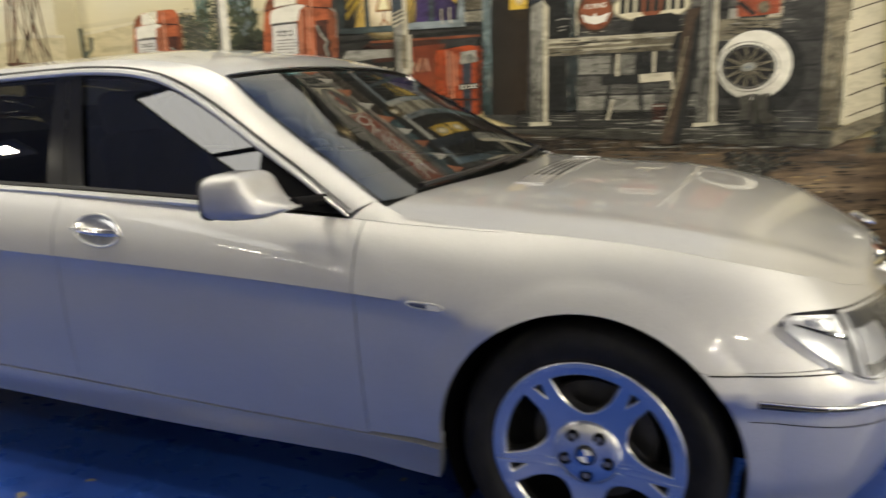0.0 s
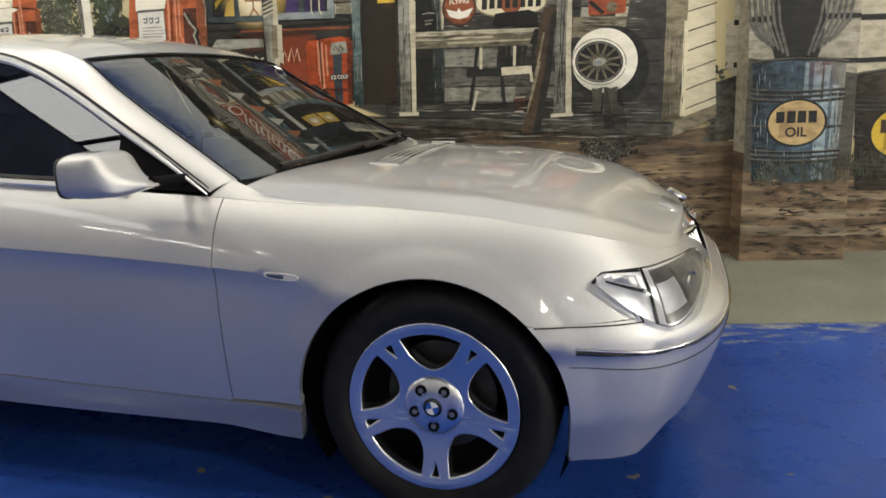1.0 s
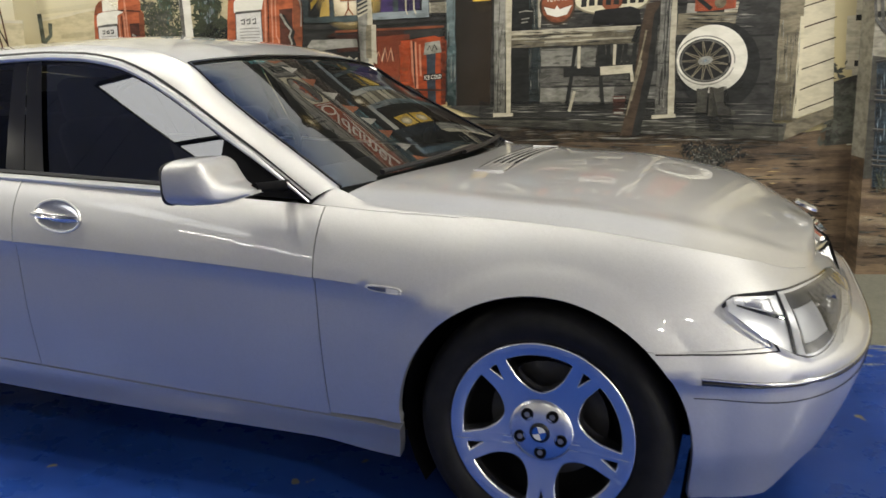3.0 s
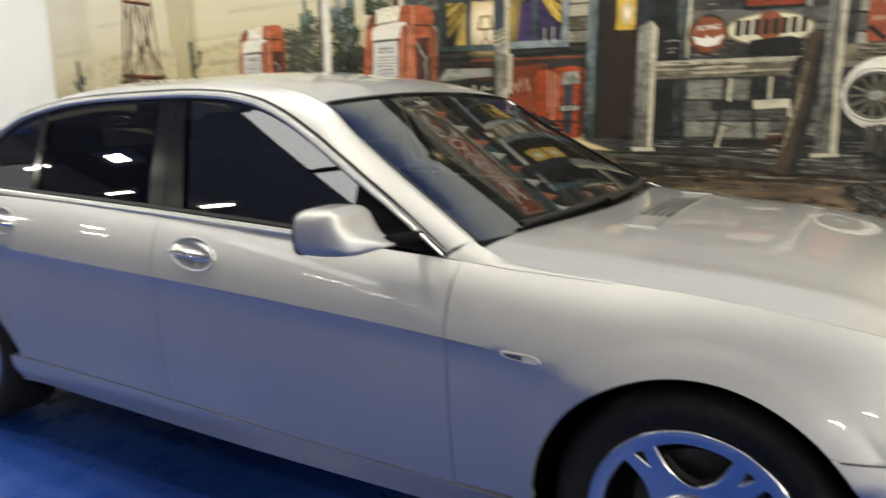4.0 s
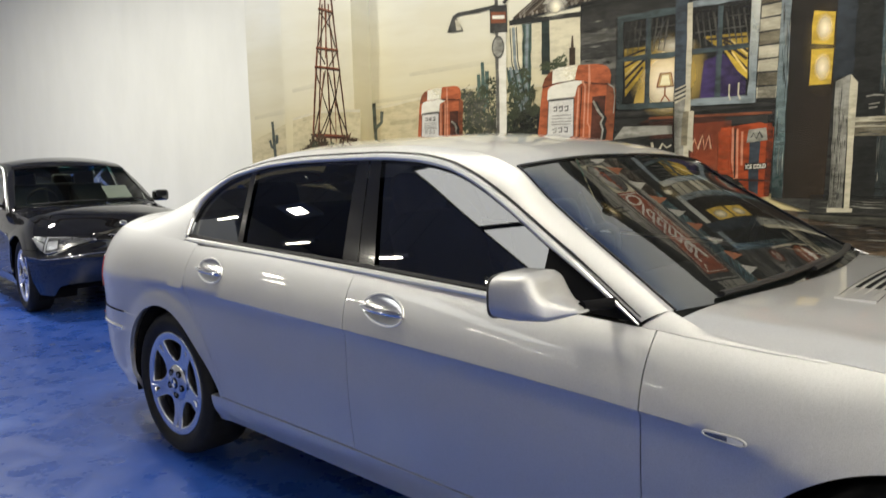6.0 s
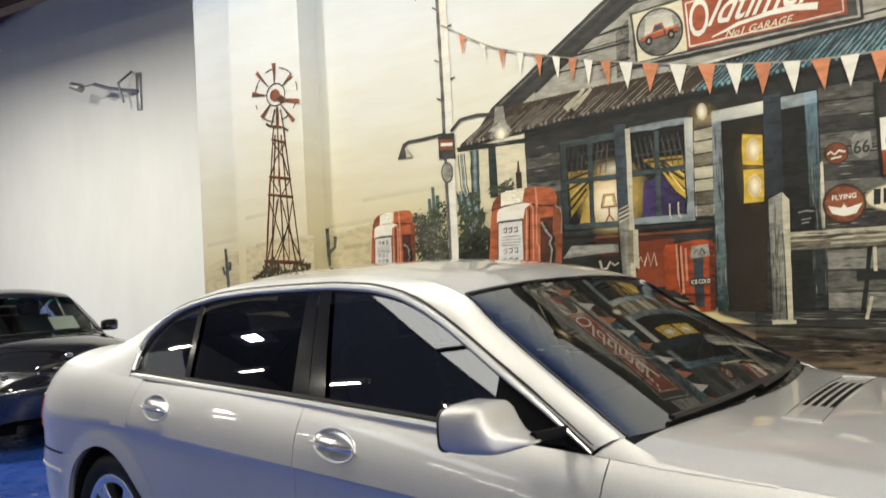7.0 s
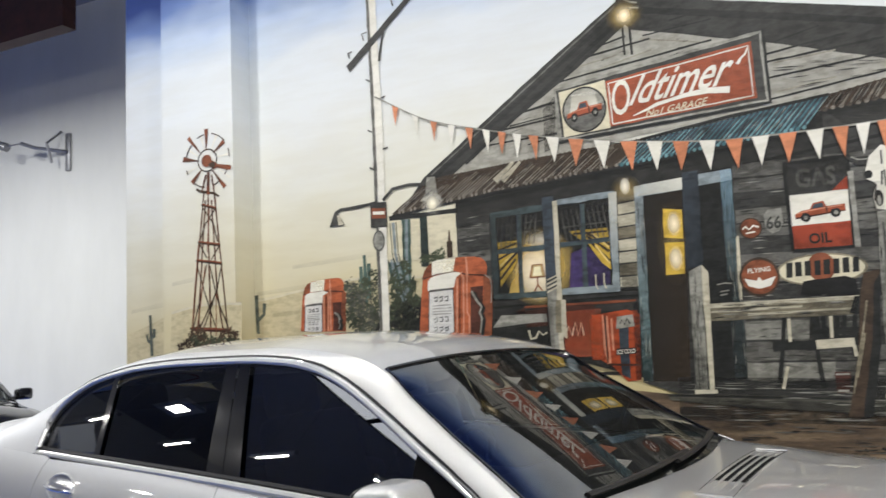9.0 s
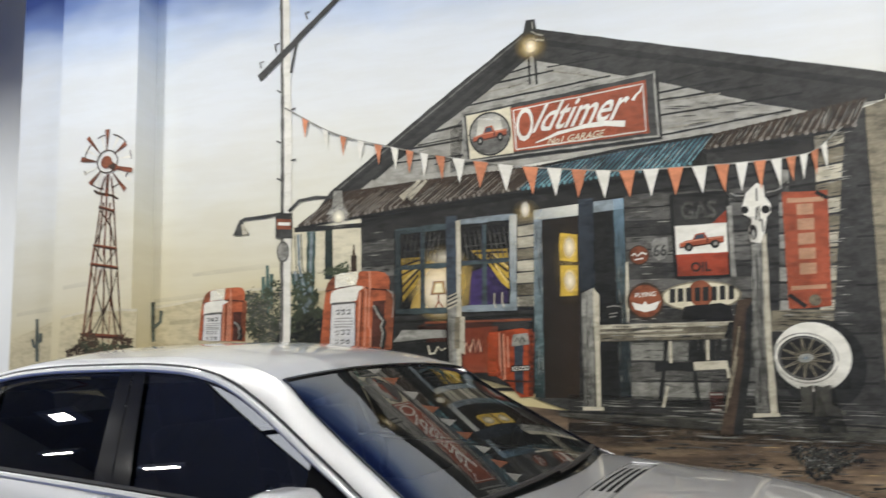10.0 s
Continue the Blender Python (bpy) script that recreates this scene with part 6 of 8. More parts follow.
def toy_car(c, w, h, layer, parent, tilt=0.0, proud=False):
    P = lambda a, b: (c[0] + a * w, c[1] + b * h + a * w * tilt)
    ob = shape("picture_car", "brick", layer, [P(-0.5, -0.22), P(-0.5, 0.0), P(-0.36, 0.09), P(-0.2, 0.11), P(-0.13, 0.38), P(0.08, 0.40), P(0.14, 0.12), P(0.5, 0.10), P(0.5, -0.22)], parent, proud)
    shape("picture_window", "dark_blue", layer + 1, [P(-0.15, 0.12), P(0.09, 0.13), P(0.06, 0.34), P(-0.10, 0.33)], parent, proud)
    strokes("picture_line", "rose", layer + 1, [[P(-0.46, 0.02), P(-0.2, 0.06), P(0.46, 0.06)]], h * 0.05, parent, proud)
    strokes("picture_line", "maroon", layer + 1, [[P(-0.5, -0.2), P(0.5, -0.2)], [P(0.14, 0.1), P(0.14, -0.15)]], h * 0.07, parent, proud)
    for a in (-0.29, 0.31):
        shape("picture_wheel", "dark", layer + 2, oval(P(a, -0.23), w * 0.10, h * 0.21, 0, 16), parent, proud)
        shape("picture_hub", "pale_grey", layer + 3, oval(P(a, -0.23), w * 0.045, h * 0.09, 0, 10), parent, proud)
    return ob
toy_car((c_sign[0], c_sign[1] - 0.005), 0.24, 0.15, 17, board, 0.12)
lettering("O", "white", 15, q_sign, 0.275, 0.385, 0.24, 0.86, board, 0.16, bold=0.006)
lettering("ldtimer", "white", 15, q_sign, 0.362, 0.905, 0.36, 0.86, board, 0.16, bold=0.012)
strokes("script_tail", "white", 15, [[quad_at(q_sign, a, b) for a, b in ((0.885, 0.62), (0.905, 0.70), (0.925, 0.74), (0.935, 0.82))]], (0.020, 0.008), board)
strokes("script_swash", "white", 15, [[quad_at(q_sign, a, b) for a, b in ((0.38, 0.18), (0.50, 0.29), (0.64, 0.335), (0.74, 0.33), (0.84, 0.27))]], (0.010, 0.045), board)
wash("board_tone", "dark", 14, in_quad(q_sign, 0.262, 0.955, 0.07, 0.90), (0.05, 0.3, 0.25, 0.0), board)
strokes("board_frame_dark", "dark", 12, [[quad_at(q_sign, a, b) for a, b in ((-0.01, -0.03), (1.01, -0.03), (1.01, 1.03))]], 0.02, board)
lettering("No1 GARAGE", "cream", 15, q_sign, 0.44, 0.74, 0.12, 0.23, board, 0.05, bold=0.01)

# utility pole with lamps
pole = shape("utility_pole", "white", 8, [(-2.937, 1.497), (-2.853, 1.495), (-2.840, 3.051), (-2.860, 4.194), (-2.42, 4.3), (-2.5, 4.3), (-2.939, 4.207), (-2.927, 3.060)], label="painted white utility pole with cross arm and lamps")
strokes("pole_shade", "grey", 9, [[(-2.929, 4.205), (-2.917, 3.059), (-2.923, 1.526)]], 0.028, pole)
shape("cross_arm", "char", 10, [(-3.136, 3.606), (-2.487, 4.134), (-2.431, 4.125), (-3.105, 3.552)], pole)
strokes("insulator", "grey", 11, [[(-3.106, 3.663), (-3.116, 3.710), (-3.081, 3.715)], [(-2.973, 3.783), (-2.988, 3.841), (-2.943, 3.844)], [(-2.704, 4.007), (-2.723, 4.061), (-2.689, 4.065)]], 0.012, pole)
strokes("arm_brace", "char", 9, [[(-2.845, 3.592), (-2.816, 3.748), (-2.787, 3.858)]], 0.02, pole)
strokes("pole_step", "char", 10, [[(-2.967, 3.470), (-2.932, 3.443)], [(-2.970, 3.064), (-2.931, 3.042)], [(-2.965, 2.770), (-2.931, 2.749)], [(-2.845, 3.297), (-2.806, 3.306)], [(-2.845, 2.896), (-2.802, 2.905)]], 0.012, pole)
strokes("lamp_arm", "char", 10, [[(-2.921, 2.494), (-3.065, 2.479), (-3.236, 2.473), (-3.285, 2.450)], [(-2.863, 2.503), (-2.778, 2.579), (-2.637, 2.594), (-2.471, 2.580)]], 0.026, pole)
shape("lamp_shade", "char", 11, [(-3.295, 2.451), (-3.255, 2.448), (-3.200, 2.348), (-3.338, 2.348)], pole)
shape("lamp_shade", "plank", 12, [(-3.270, 2.432), (-3.245, 2.430), (-3.210, 2.357), (-3.259, 2.352)], pole)
shape("lamp_shade", "pale_grey", 12, [(-2.489, 2.633), (-2.425, 2.628), (-2.408, 2.498), (-2.363, 2.444), (-2.555, 2.458), (-2.508, 2.506)], pole)
shape("lamp_bulb", "lit_white", 13, oval((-2.454, 2.429), 0.03, 0.04), pole)
shape("pole_plate", "rust", 12, [(-2.964, 2.454), (-2.844, 2.445), (-2.844, 2.367), (-2.963, 2.375)], pole)
shape("pole_plate", "char", 11, [(-2.973, 2.498), (-2.835, 2.488), (-2.835, 2.298), (-2.973, 2.307)], pole)
shape("pole_plate_bar", "white", 13, [(-2.954, 2.427), (-2.854, 2.420), (-2.854, 2.394), (-2.954, 2.401)], pole)
shape("pole_disc", "pale_grey", 12, oval((-2.910, 2.199), 0.05, 0.08), pole)
strokes("pole_disc_ring", "char", 13, [oval((-2.910, 2.199), 0.046, 0.074)], 0.008, pole)

# lean-to beside the house with a bright view through it
shape("porch_view", "cream", 5, [(-2.835, 2.381), (-2.719, 2.373), (-2.720, 2.026), (-2.835, 2.032)], front)
shape("porch_view", "cream", 6, [(-2.643, 2.335), (-2.561, 2.329), (-2.563, 2.025), (-2.645, 2.030)], front)
shape("porch_view", "cream", 6, [(-2.507, 2.355), (-2.278, 2.339), (-2.279, 2.007), (-2.510, 2.010)], front)
shape("porch_post", "dark_green", 7, [(-2.566, 2.346), (-2.504, 2.342), (-2.503, 1.975), (-2.568, 1.978)], front)
shape("porch_post", "dark", 7, [(-2.817, 2.376), (-2.260, 2.373), (-2.261, 2.341), (-2.817, 2.340)], front)
strokes("bottle", "brown", 8, [[(-2.336, 2.140), (-2.337, 2.021)]], 0.04, front)
strokes("bottle", "brown", 8, [[(-2.335, 2.219), (-2.336, 2.132)]], (0.010, 0.03), front)
clumps("bush", "leaf", 8, (-2.451, 2.032), 0.13, 0.06, 90, 0.02, 61)
halo("lamp_glow", "white", 14, (-2.452, 2.433), 0.10, 0.10, 1.0)

# window
q_wall = [(-2.022, 1.688), (-1.140, 1.683), (-1.114, 2.352), (-2.011, 2.296)]
win = shape("painted_window", "dark", 8, q_wall, label="painted window with yellow curtains and a lit lamp")
halo("window_glow", "glow", 9, (-1.678, 1.903), 0.27, 0.28, 1.0, win, False, 0.8)
halo("window_glow", "white", 9, (-1.689, 1.858), 0.17, 0.20, 1.0, win, False, 0.7)
halo("window_glow", "white", 10, (-1.635, 2.085), 0.14, 0.06, 1.0, win, False, 0.8)
shape("window_gloom", "violet", 10, [(-1.472, 1.740), (-1.201, 1.729), (-1.196, 1.871), (-1.338, 2.004), (-1.450, 1.974)], win)
wash("window_tone", "dark", 10, [(-1.476, 1.731), (-1.192, 1.720), (-1.182, 1.996), (-1.449, 1.992)], (0.0, 0.75, 0.8, 0.3), win)
wash("window_tone", "glow", 10, [(-1.904, 1.730), (-1.817, 1.726), (-1.815, 1.975), (-1.861, 1.903)], (0.7, 0.9, 0.2, 0.0), win)
shape("window_curtain", "yellow", 11, [(-1.965, 2.095), (-1.818, 2.095), (-1.821, 1.975), (-1.871, 1.885), (-1.962, 1.778)], win)
shape("window_curtain", "yellow", 11, [(-1.455, 2.120), (-1.187, 2.118), (-1.188, 1.835), (-1.246, 1.891), (-1.322, 2.012)], win)
strokes("curtain_fold", "brown", 12, [[(-1.962, 2.038), (-1.828, 2.077)], [(-1.964, 1.973), (-1.829, 2.040)], [(-1.965, 1.889), (-1.822, 2.021)], [(-1.962, 1.834), (-1.841, 1.967)], [(-1.427, 2.100), (-1.197, 2.095)], [(-1.335, 2.076), (-1.193, 1.960)], [(-1.309, 2.030), (-1.191, 1.898)], [(-1.353, 2.105), (-1.187, 2.005)]], 0.016, win)
strokes("curtain_light", "lit_yellow", 12, [[(-1.959, 2.005), (-1.829, 2.057)], [(-1.961, 1.923), (-1.829, 2.027)], [(-1.298, 2.092), (-1.192, 1.987)], [(-1.282, 2.010), (-1.192, 1.880)]], 0.011, win)
wash("window_tone", "dark", 12, [(-1.976, 2.039), (-1.181, 2.023), (-1.171, 2.293), (-1.972, 2.274)], (0.35, 0.25, 1.0, 1.0), win)
strokes("drape", "grey", 12, [[(x, 2.268), (x + (0.03 if x > -1.6 else -0.03), 2.06)] for x in (-1.95, -1.915, -1.88, -1.845, -1.78, -1.745, -1.71, -1.675, -1.50, -1.465, -1.43, -1.395, -1.32, -1.285, -1.25, -1.215)], (0.012, 0.006), win)
strokes("lace", "grey", 12, [[(-1.953, 2.207), (-1.632, 2.214)], [(-1.945, 2.140), (-1.653, 2.147)], [(-1.508, 2.224), (-1.183, 2.230)], [(-1.501, 2.150), (-1.194, 2.158)], [(-1.923, 2.252), (-1.789, 2.103)], [(-1.689, 2.255), (-1.769, 2.111)]], 0.007, win)
shape("table_lamp", "ochre", 12, [(-1.747, 1.828), (-1.639, 1.827), (-1.655, 1.915), (-1.726, 1.915)], win)
shape("table_lamp_light", "lit_white", 13, [(-1.726, 1.838), (-1.661, 1.837), (-1.671, 1.901), (-1.713, 1.901)], win)
strokes("table_lamp_rim", "rust", 13, [[(-1.747, 1.828), (-1.639, 1.827), (-1.655, 1.915), (-1.726, 1.915), (-1.747, 1.828)]], 0.007, win)
strokes("table_lamp_foot", "rust", 12, [[(-1.694, 1.825), (-1.695, 1.776), (-1.721, 1.732)], [(-1.695, 1.776), (-1.664, 1.733)]], 0.010, win)
strokes("window_frame", "jamb", 13, [[(-1.991, 2.285), (-2.002, 1.706)], [(-2.012, 1.715), (-1.570, 1.708)], [(-2.011, 2.286), (-1.553, 2.307)]], 0.042, win)
strokes("window_frame", "blue_grey", 13, [[(-1.524, 2.327), (-1.133, 2.339)], [(-1.146, 2.340), (-1.163, 1.692)], [(-1.542, 1.716), (-1.151, 1.713)]], 0.045, win)
strokes("window_bar", "jamb", 14, [[(-1.801, 2.272), (-1.813, 1.726)], [(-1.986, 2.025), (-1.627, 2.029)], [(-1.523, 2.033), (-1.181, 2.040)], [(-1.350, 2.296), (-1.365, 1.736)]], 0.034, win)
strokes("window_bar_light", "dark_blue", 15, [[(-1.812, 2.273), (-1.825, 1.727)], [(-1.361, 2.297), (-1.376, 1.736)], [(-1.523, 2.044), (-1.180, 2.049)]], 0.010, win)
wash("window_frame_tone", "dark", 15, [(-2.032, 1.689), (-1.799, 1.689), (-1.784, 2.299), (-2.021, 2.296)], (0.65, 0.2, 0.2, 0.6), win)
wash("window_frame_tone", "white", 15, [(-1.187, 1.871), (-1.133, 1.868), (-1.114, 2.352), (-1.169, 2.347)], (0.0, 0.0, 0.6, 0.4), win)
strokes("bottle_line", "plank", 15, [[(-1.293, 1.813), (-1.295, 1.742), (-1.285, 1.715)], [(-1.238, 1.820), (-1.240, 1.749), (-1.227, 1.716)]], 0.010, win)
wash("wall_board_tone", "dark", 8, [(-1.131, 1.691), (-1.027, 1.687), (-1.015, 1.987), (-1.119, 1.992)], (0.9, 0.9, 0.0, 0.0), front)
halo("lamp_glow", "glow", 9, (-1.054, 2.366), 0.10, 0.09, 0.45, front)
halo("wall_lamp", "white", 10, (-1.057, 2.381), 0.036, 0.062, 1.0, front, False, 0.6)
shape("porch_post", "dark_blue", 15, [(-1.628, 2.372), (-1.547, 2.375), (-1.563, 1.816), (-1.634, 1.783)], front)
shape("porch_post", "pale_grey", 15, [(-1.634, 1.783), (-1.563, 1.816), (-1.572, 1.315), (-1.628, 1.316)], front)
wash("porch_post_tone", "dark", 15, [(-1.647, 1.316), (-1.600, 1.315), (-1.596, 1.790), (-1.638, 1.783)], (0.8, 0.2, 0.1, 0.6), front)
shape("porch_post_light", "plank", 15, [(-1.552, 2.339), (-1.520, 2.342), (-1.539, 1.314), (-1.574, 1.315)], front)
shape("porch_post", "wood", 15, [(-1.577, 1.664), (-1.531, 1.662), (-1.542, 1.442), (-1.589, 1.443)], front)
shape("porch_post_light", "plank", 15, [(-1.538, 1.663), (-1.507, 1.662), (-1.514, 1.396), (-1.551, 1.423)], front)
strokes("rope", "plank", 16, [[(-1.628, 1.801), (-1.557, 1.830)], [(-1.629, 1.774), (-1.558, 1.803)], [(-1.629, 1.746), (-1.559, 1.776)], [(-1.630, 1.719), (-1.560, 1.749)]], 0.011, front)
strokes("rope", "dark", 16, [[(-1.628, 1.788), (-1.558, 1.818)], [(-1.629, 1.761), (-1.558, 1.791)], [(-1.630, 1.734), (-1.559, 1.763)]], 0.008, front)

# drinks coolers
cool = shape("drinks_cooler", "maroon", 8, [(-1.866, 1.600), (-1.315, 1.637), (-1.340, 1.305), (-1.805, 1.412), (-1.787, 1.354), (-1.800, 1.629)], label="painted dark red drinks cooler with a pale swash")
strokes("cooler_edge", "rust", 9, [[(-1.800, 1.629), (-1.461, 1.628), (-1.044, 1.627)]], 0.016, cool)
wash("cooler_tone", "orange", 9, [(-1.536, 1.279), (-1.290, 1.275), (-1.278, 1.590), (-1.527, 1.581)], (0.5, 0.6, 0.25, 0.35), cool)
shape("cooler_lid", "pale_grey", 9, [(-2.039, 1.501), (-1.971, 1.584), (-1.649, 1.577), (-1.647, 1.523)], front)
shape("cooler_front", "dark", 9, [(-2.043, 1.490), (-1.642, 1.491), (-1.628, 1.325), (-1.806, 1.373), (-2.044, 1.450)], front)
strokes("cooler_swash", "plank", 10, [[(-1.781, 1.471), (-1.767, 1.411), (-1.733, 1.416), (-1.709, 1.460), (-1.681, 1.433), (-1.652, 1.450)], [(-1.530, 1.429), (-1.502, 1.482), (-1.482, 1.419), (-1.453, 1.507), (-1.441, 1.415), (-1.413, 1.502), (-1.401, 1.417)]], (0.018, 0.010), cool)
cool2 = shape("drinks_cooler", "flame", 9, [(-1.354, 1.519), (-1.253, 1.533), (-1.038, 1.565), (-1.051, 1.117), (-1.135, 1.109), (-1.264, 1.249), (-1.353, 1.255)], label="painted orange drinks machine")
shape("drinks_cooler_side", "flame", 9, [(-1.341, 1.547), (-1.107, 1.569), (-1.028, 1.537), (-1.053, 1.134), (-1.153, 1.167), (-1.361, 1.287)], front)
wash("machine_tone", "earth", 10, [(-1.363, 1.250), (-1.258, 1.249), (-1.253, 1.533), (-1.354, 1.519)], (0.6, 0.2, 0.0, 0.3), cool2)
shape("machine_shade", "dark_blue", 10, [(-1.169, 1.517), (-1.105, 1.518), (-1.117, 1.126), (-1.172, 1.153)], cool2)
wash("machine_tone", "dark", 10, [(-1.082, 1.118), (-1.047, 1.117), (-1.030, 1.617), (-1.066, 1.610)], (0.7, 0.9, 0.9, 0.6), cool2)
strokes("machine_stripe", "rose", 11, [[(-1.269, 1.546), (-1.269, 1.344), (-1.252, 1.222)], [(-1.241, 1.536), (-1.241, 1.222)], [(-1.212, 1.518), (-1.213, 1.309)]], 0.014, cool2)
strokes("machine_stripe", "maroon", 11, [[(-1.253, 1.537), (-1.255, 1.231)], [(-1.255, 1.222), (-1.052, 1.211)]], 0.012, cool2)
shape("machine_badge", "pale_grey", 11, [(-1.190, 1.447), (-1.173, 1.526), (-1.074, 1.535), (-1.065, 1.462)], cool2)
strokes("machine_bars", "char", 12, [[(-1.160, 1.478), (-1.147, 1.507), (-1.130, 1.472), (-1.111, 1.512), (-1.094, 1.476)]], 0.010, cool2)
q_ice = [(-1.196, 1.277), (-1.067, 1.285), (-1.065, 1.323), (-1.195, 1.319)]
shape("machine_plate", "dark", 11, q_ice, cool2)
lettering("ICE COLD", "white", 12, q_ice, 0.05, 0.95, 0.15, 0.85, cool2, 0.0, bold=0.02)

# door
door = shape("painted_door", "dark", 8, [(-1.007, 1.101), (-0.747, 1.100), (-0.687, 2.345), (-0.956, 2.328)], label="painted dark door with lit yellow panes")
wash("door_tone", "earth", 8, [(-1.007, 1.101), (-0.747, 1.100), (-0.689, 2.308), (-0.957, 2.300)], (0.3, 0.9, 0.5, 0.2), door)
halo("door_glow", "glow", 9, (-0.777, 1.981), 0.11, 0.28, 0.25, door)
for pane in ([(-0.836, 2.017), (-0.718, 2.000), (-0.710, 2.183), (-0.828, 2.202)], [(-0.841, 1.773), (-0.727, 1.774), (-0.716, 1.974), (-0.832, 1.980)]):
    shape("door_pane", "yellow", 10, pane, door)
    cx, cz = quad_at(pane, 0.55, 0.5)
    halo("door_pane_light", "white", 11, (cx, cz), 0.048, 0.085, 0.9, door, False, 0.8)
shape("door_frame", "blue_grey", 9, [(-1.001, 2.373), (-0.694, 2.392), (-0.698, 2.313), (-0.948, 2.301), (-0.976, 1.105), (-1.038, 1.105)], door)
wash("door_frame_tone", "teal", 10, [(-1.038, 1.105), (-0.976, 1.105), (-0.950, 2.065), (-1.013, 2.069)], (1.0, 1.0, 0.2, 0.2), door)
wash("door_frame_tone", "white", 10, [(-1.004, 2.303), (-0.698, 2.313), (-0.694, 2.392), (-1.001, 2.373)], (0.3, 0.6, 0.8, 0.2), door)
wash("door_frame_tone", "dark", 10, [(-1.038, 1.105), (-0.976, 1.105), (-0.963, 1.496), (-1.025, 1.498)], (0.9, 0.9, 0.0, 0.0), door)
shape("porch_pillar", "dark_blue", 11, [(-0.693, 2.420), (-0.593, 2.422), (-0.612, 1.823), (-0.714, 1.795)], front)
wash("porch_pillar_tone", "dark", 11, [(-0.714, 1.795), (-0.612, 1.823), (-0.593, 2.422), (-0.693, 2.420)], (0.5, 0.6, 0.3, 0.2), front)
shape("door_dark", "dark", 8, [(-0.600, 2.357), (-0.453, 2.364), (-0.476, 1.098), (-0.650, 1.099)], door)
shape("door_frame", "jamb", 9, [(-0.463, 2.406), (-0.397, 2.411), (-0.413, 1.101), (-0.485, 1.102)], door)
shape("door_frame", "blue_grey", 9, [(-0.594, 2.398), (-0.397, 2.411), (-0.397, 2.338), (-0.594, 2.323)], door)
wash("door_frame_tone", "blue", 10, [(-0.471, 1.946), (-0.408, 1.943), (-0.397, 2.406), (-0.463, 2.406)], (0.1, 0.1, 0.5, 0.4), door)
wash("door_frame_tone", "dark", 10, [(-0.485, 1.102), (-0.413, 1.101), (-0.406, 1.763), (-0.470, 1.766)], (0.95, 0.9, 0.1, 0.4), door)
shape("door_jamb", "plank", 10, [(-0.406, 1.979), (-0.387, 1.986), (-0.403, 1.586), (-0.421, 1.587)], door)
shape("white_post", "pale_grey", 14, [(-0.700, 1.785), (-0.623, 1.820), (-0.649, 1.043), (-0.723, 1.044)], front)
wash("white_post_tone", "dark", 14, [(-0.723, 1.044), (-0.679, 1.043), (-0.668, 1.631), (-0.703, 1.632)], (0.95, 0.3, 0.1, 0.3), front)
wash("white_post_tone", "dark", 14, [(-0.705, 1.044), (-0.644, 1.043), (-0.629, 1.416), (-0.687, 1.417)], (0.6, 0.7, 0.0, 0.0), front)
shape("white_post_light", "plank", 14, [(-0.623, 1.820), (-0.584, 1.771), (-0.611, 1.043), (-0.640, 1.043)], front)
shape("white_post_foot", "plank", 15, [(-0.728, 1.047), (-0.591, 1.047), (-0.593, 1.022), (-0.729, 1.023)], front)

# signs on the wall
def round_sign(c, rx, rz, key, rim, parent, layer=10):
    ob = shape("round_sign", rim, layer, oval(c, rx, rz), parent)
    shape("sign_face", key, layer + 1, oval(c, rx * 0.88, rz * 0.88), parent)
    return ob
s1 = round_sign((-0.316, 2.021), 0.065, 0.066, "rust", "brown", front)
strokes("sign_bar", "white", 12, [[(-0.363, 2.018), (-0.345, 2.034), (-0.325, 2.014), (-0.30, 2.036), (-0.268, 2.024)], [(-0.345, 1.992), (-0.29, 1.998)]], 0.010, front)
shield = shape("route_shield", "pale_grey", 10, [(-0.236, 2.090), (-0.213, 2.126), (-0.134, 2.129), (-0.129, 2.035), (-0.157, 1.989), (-0.196, 1.976), (-0.230, 2.004)], front, label="painted white road shield")
lettering("66", "char", 11, [(-0.227, 2.004), (-0.142, 2.007), (-0.137, 2.084), (-0.222, 2.082)], 0, 1, 0, 1, shield, 0.0, bold=0.02)
q_gas = [(-0.091, 1.860), (0.235, 1.858), (0.252, 2.396), (-0.093, 2.395)]
gas = shape("fuel_sign", "char", 9, q_gas, front, label="painted fuel sign with a red car")
lettering("GAS", "grey", 12, q_gas, 0.16, 0.80, 0.70, 0.92, gas, 0.0, bold=0.03)
shape("sign_stripe", "red", 11, [quad_at(q_gas, a, b) for a, b in ((0, 0), (1, 0), (1, 0.80), (0.7, 0.62), (0, 0.56))], gas)
shape("sign_panel", "white", 12, in_quad(q_gas, 0.02, 1.0, 0.28, 0.63), gas)
toy_car(quad_at(q_gas, 0.5, 0.43), 0.27, 0.13, 13, gas, 0.08)
lettering("OIL", "dark", 12, q_gas, 0.28, 0.66, 0.06, 0.18, gas, 0.0, bold=0.03)
wash("sign_tone", "dark", 12, in_quad(q_gas, 0, 1, 0.62, 1), (0.2, 0.2, 0.6, 0.6), gas)
wash("sign_tone", "earth", 12, in_quad(q_gas, 0, 1, 0.0, 0.27), (0.5, 0.3, 0.1, 0.2), gas)
strokes("sign_frame", "dark", 13, [q_gas + q_gas[:1]], 0.02, gas)
strokes("sign_rail", "pale_grey", 13, [[(0.259, 2.304), (0.255, 1.850)]], 0.03, gas)
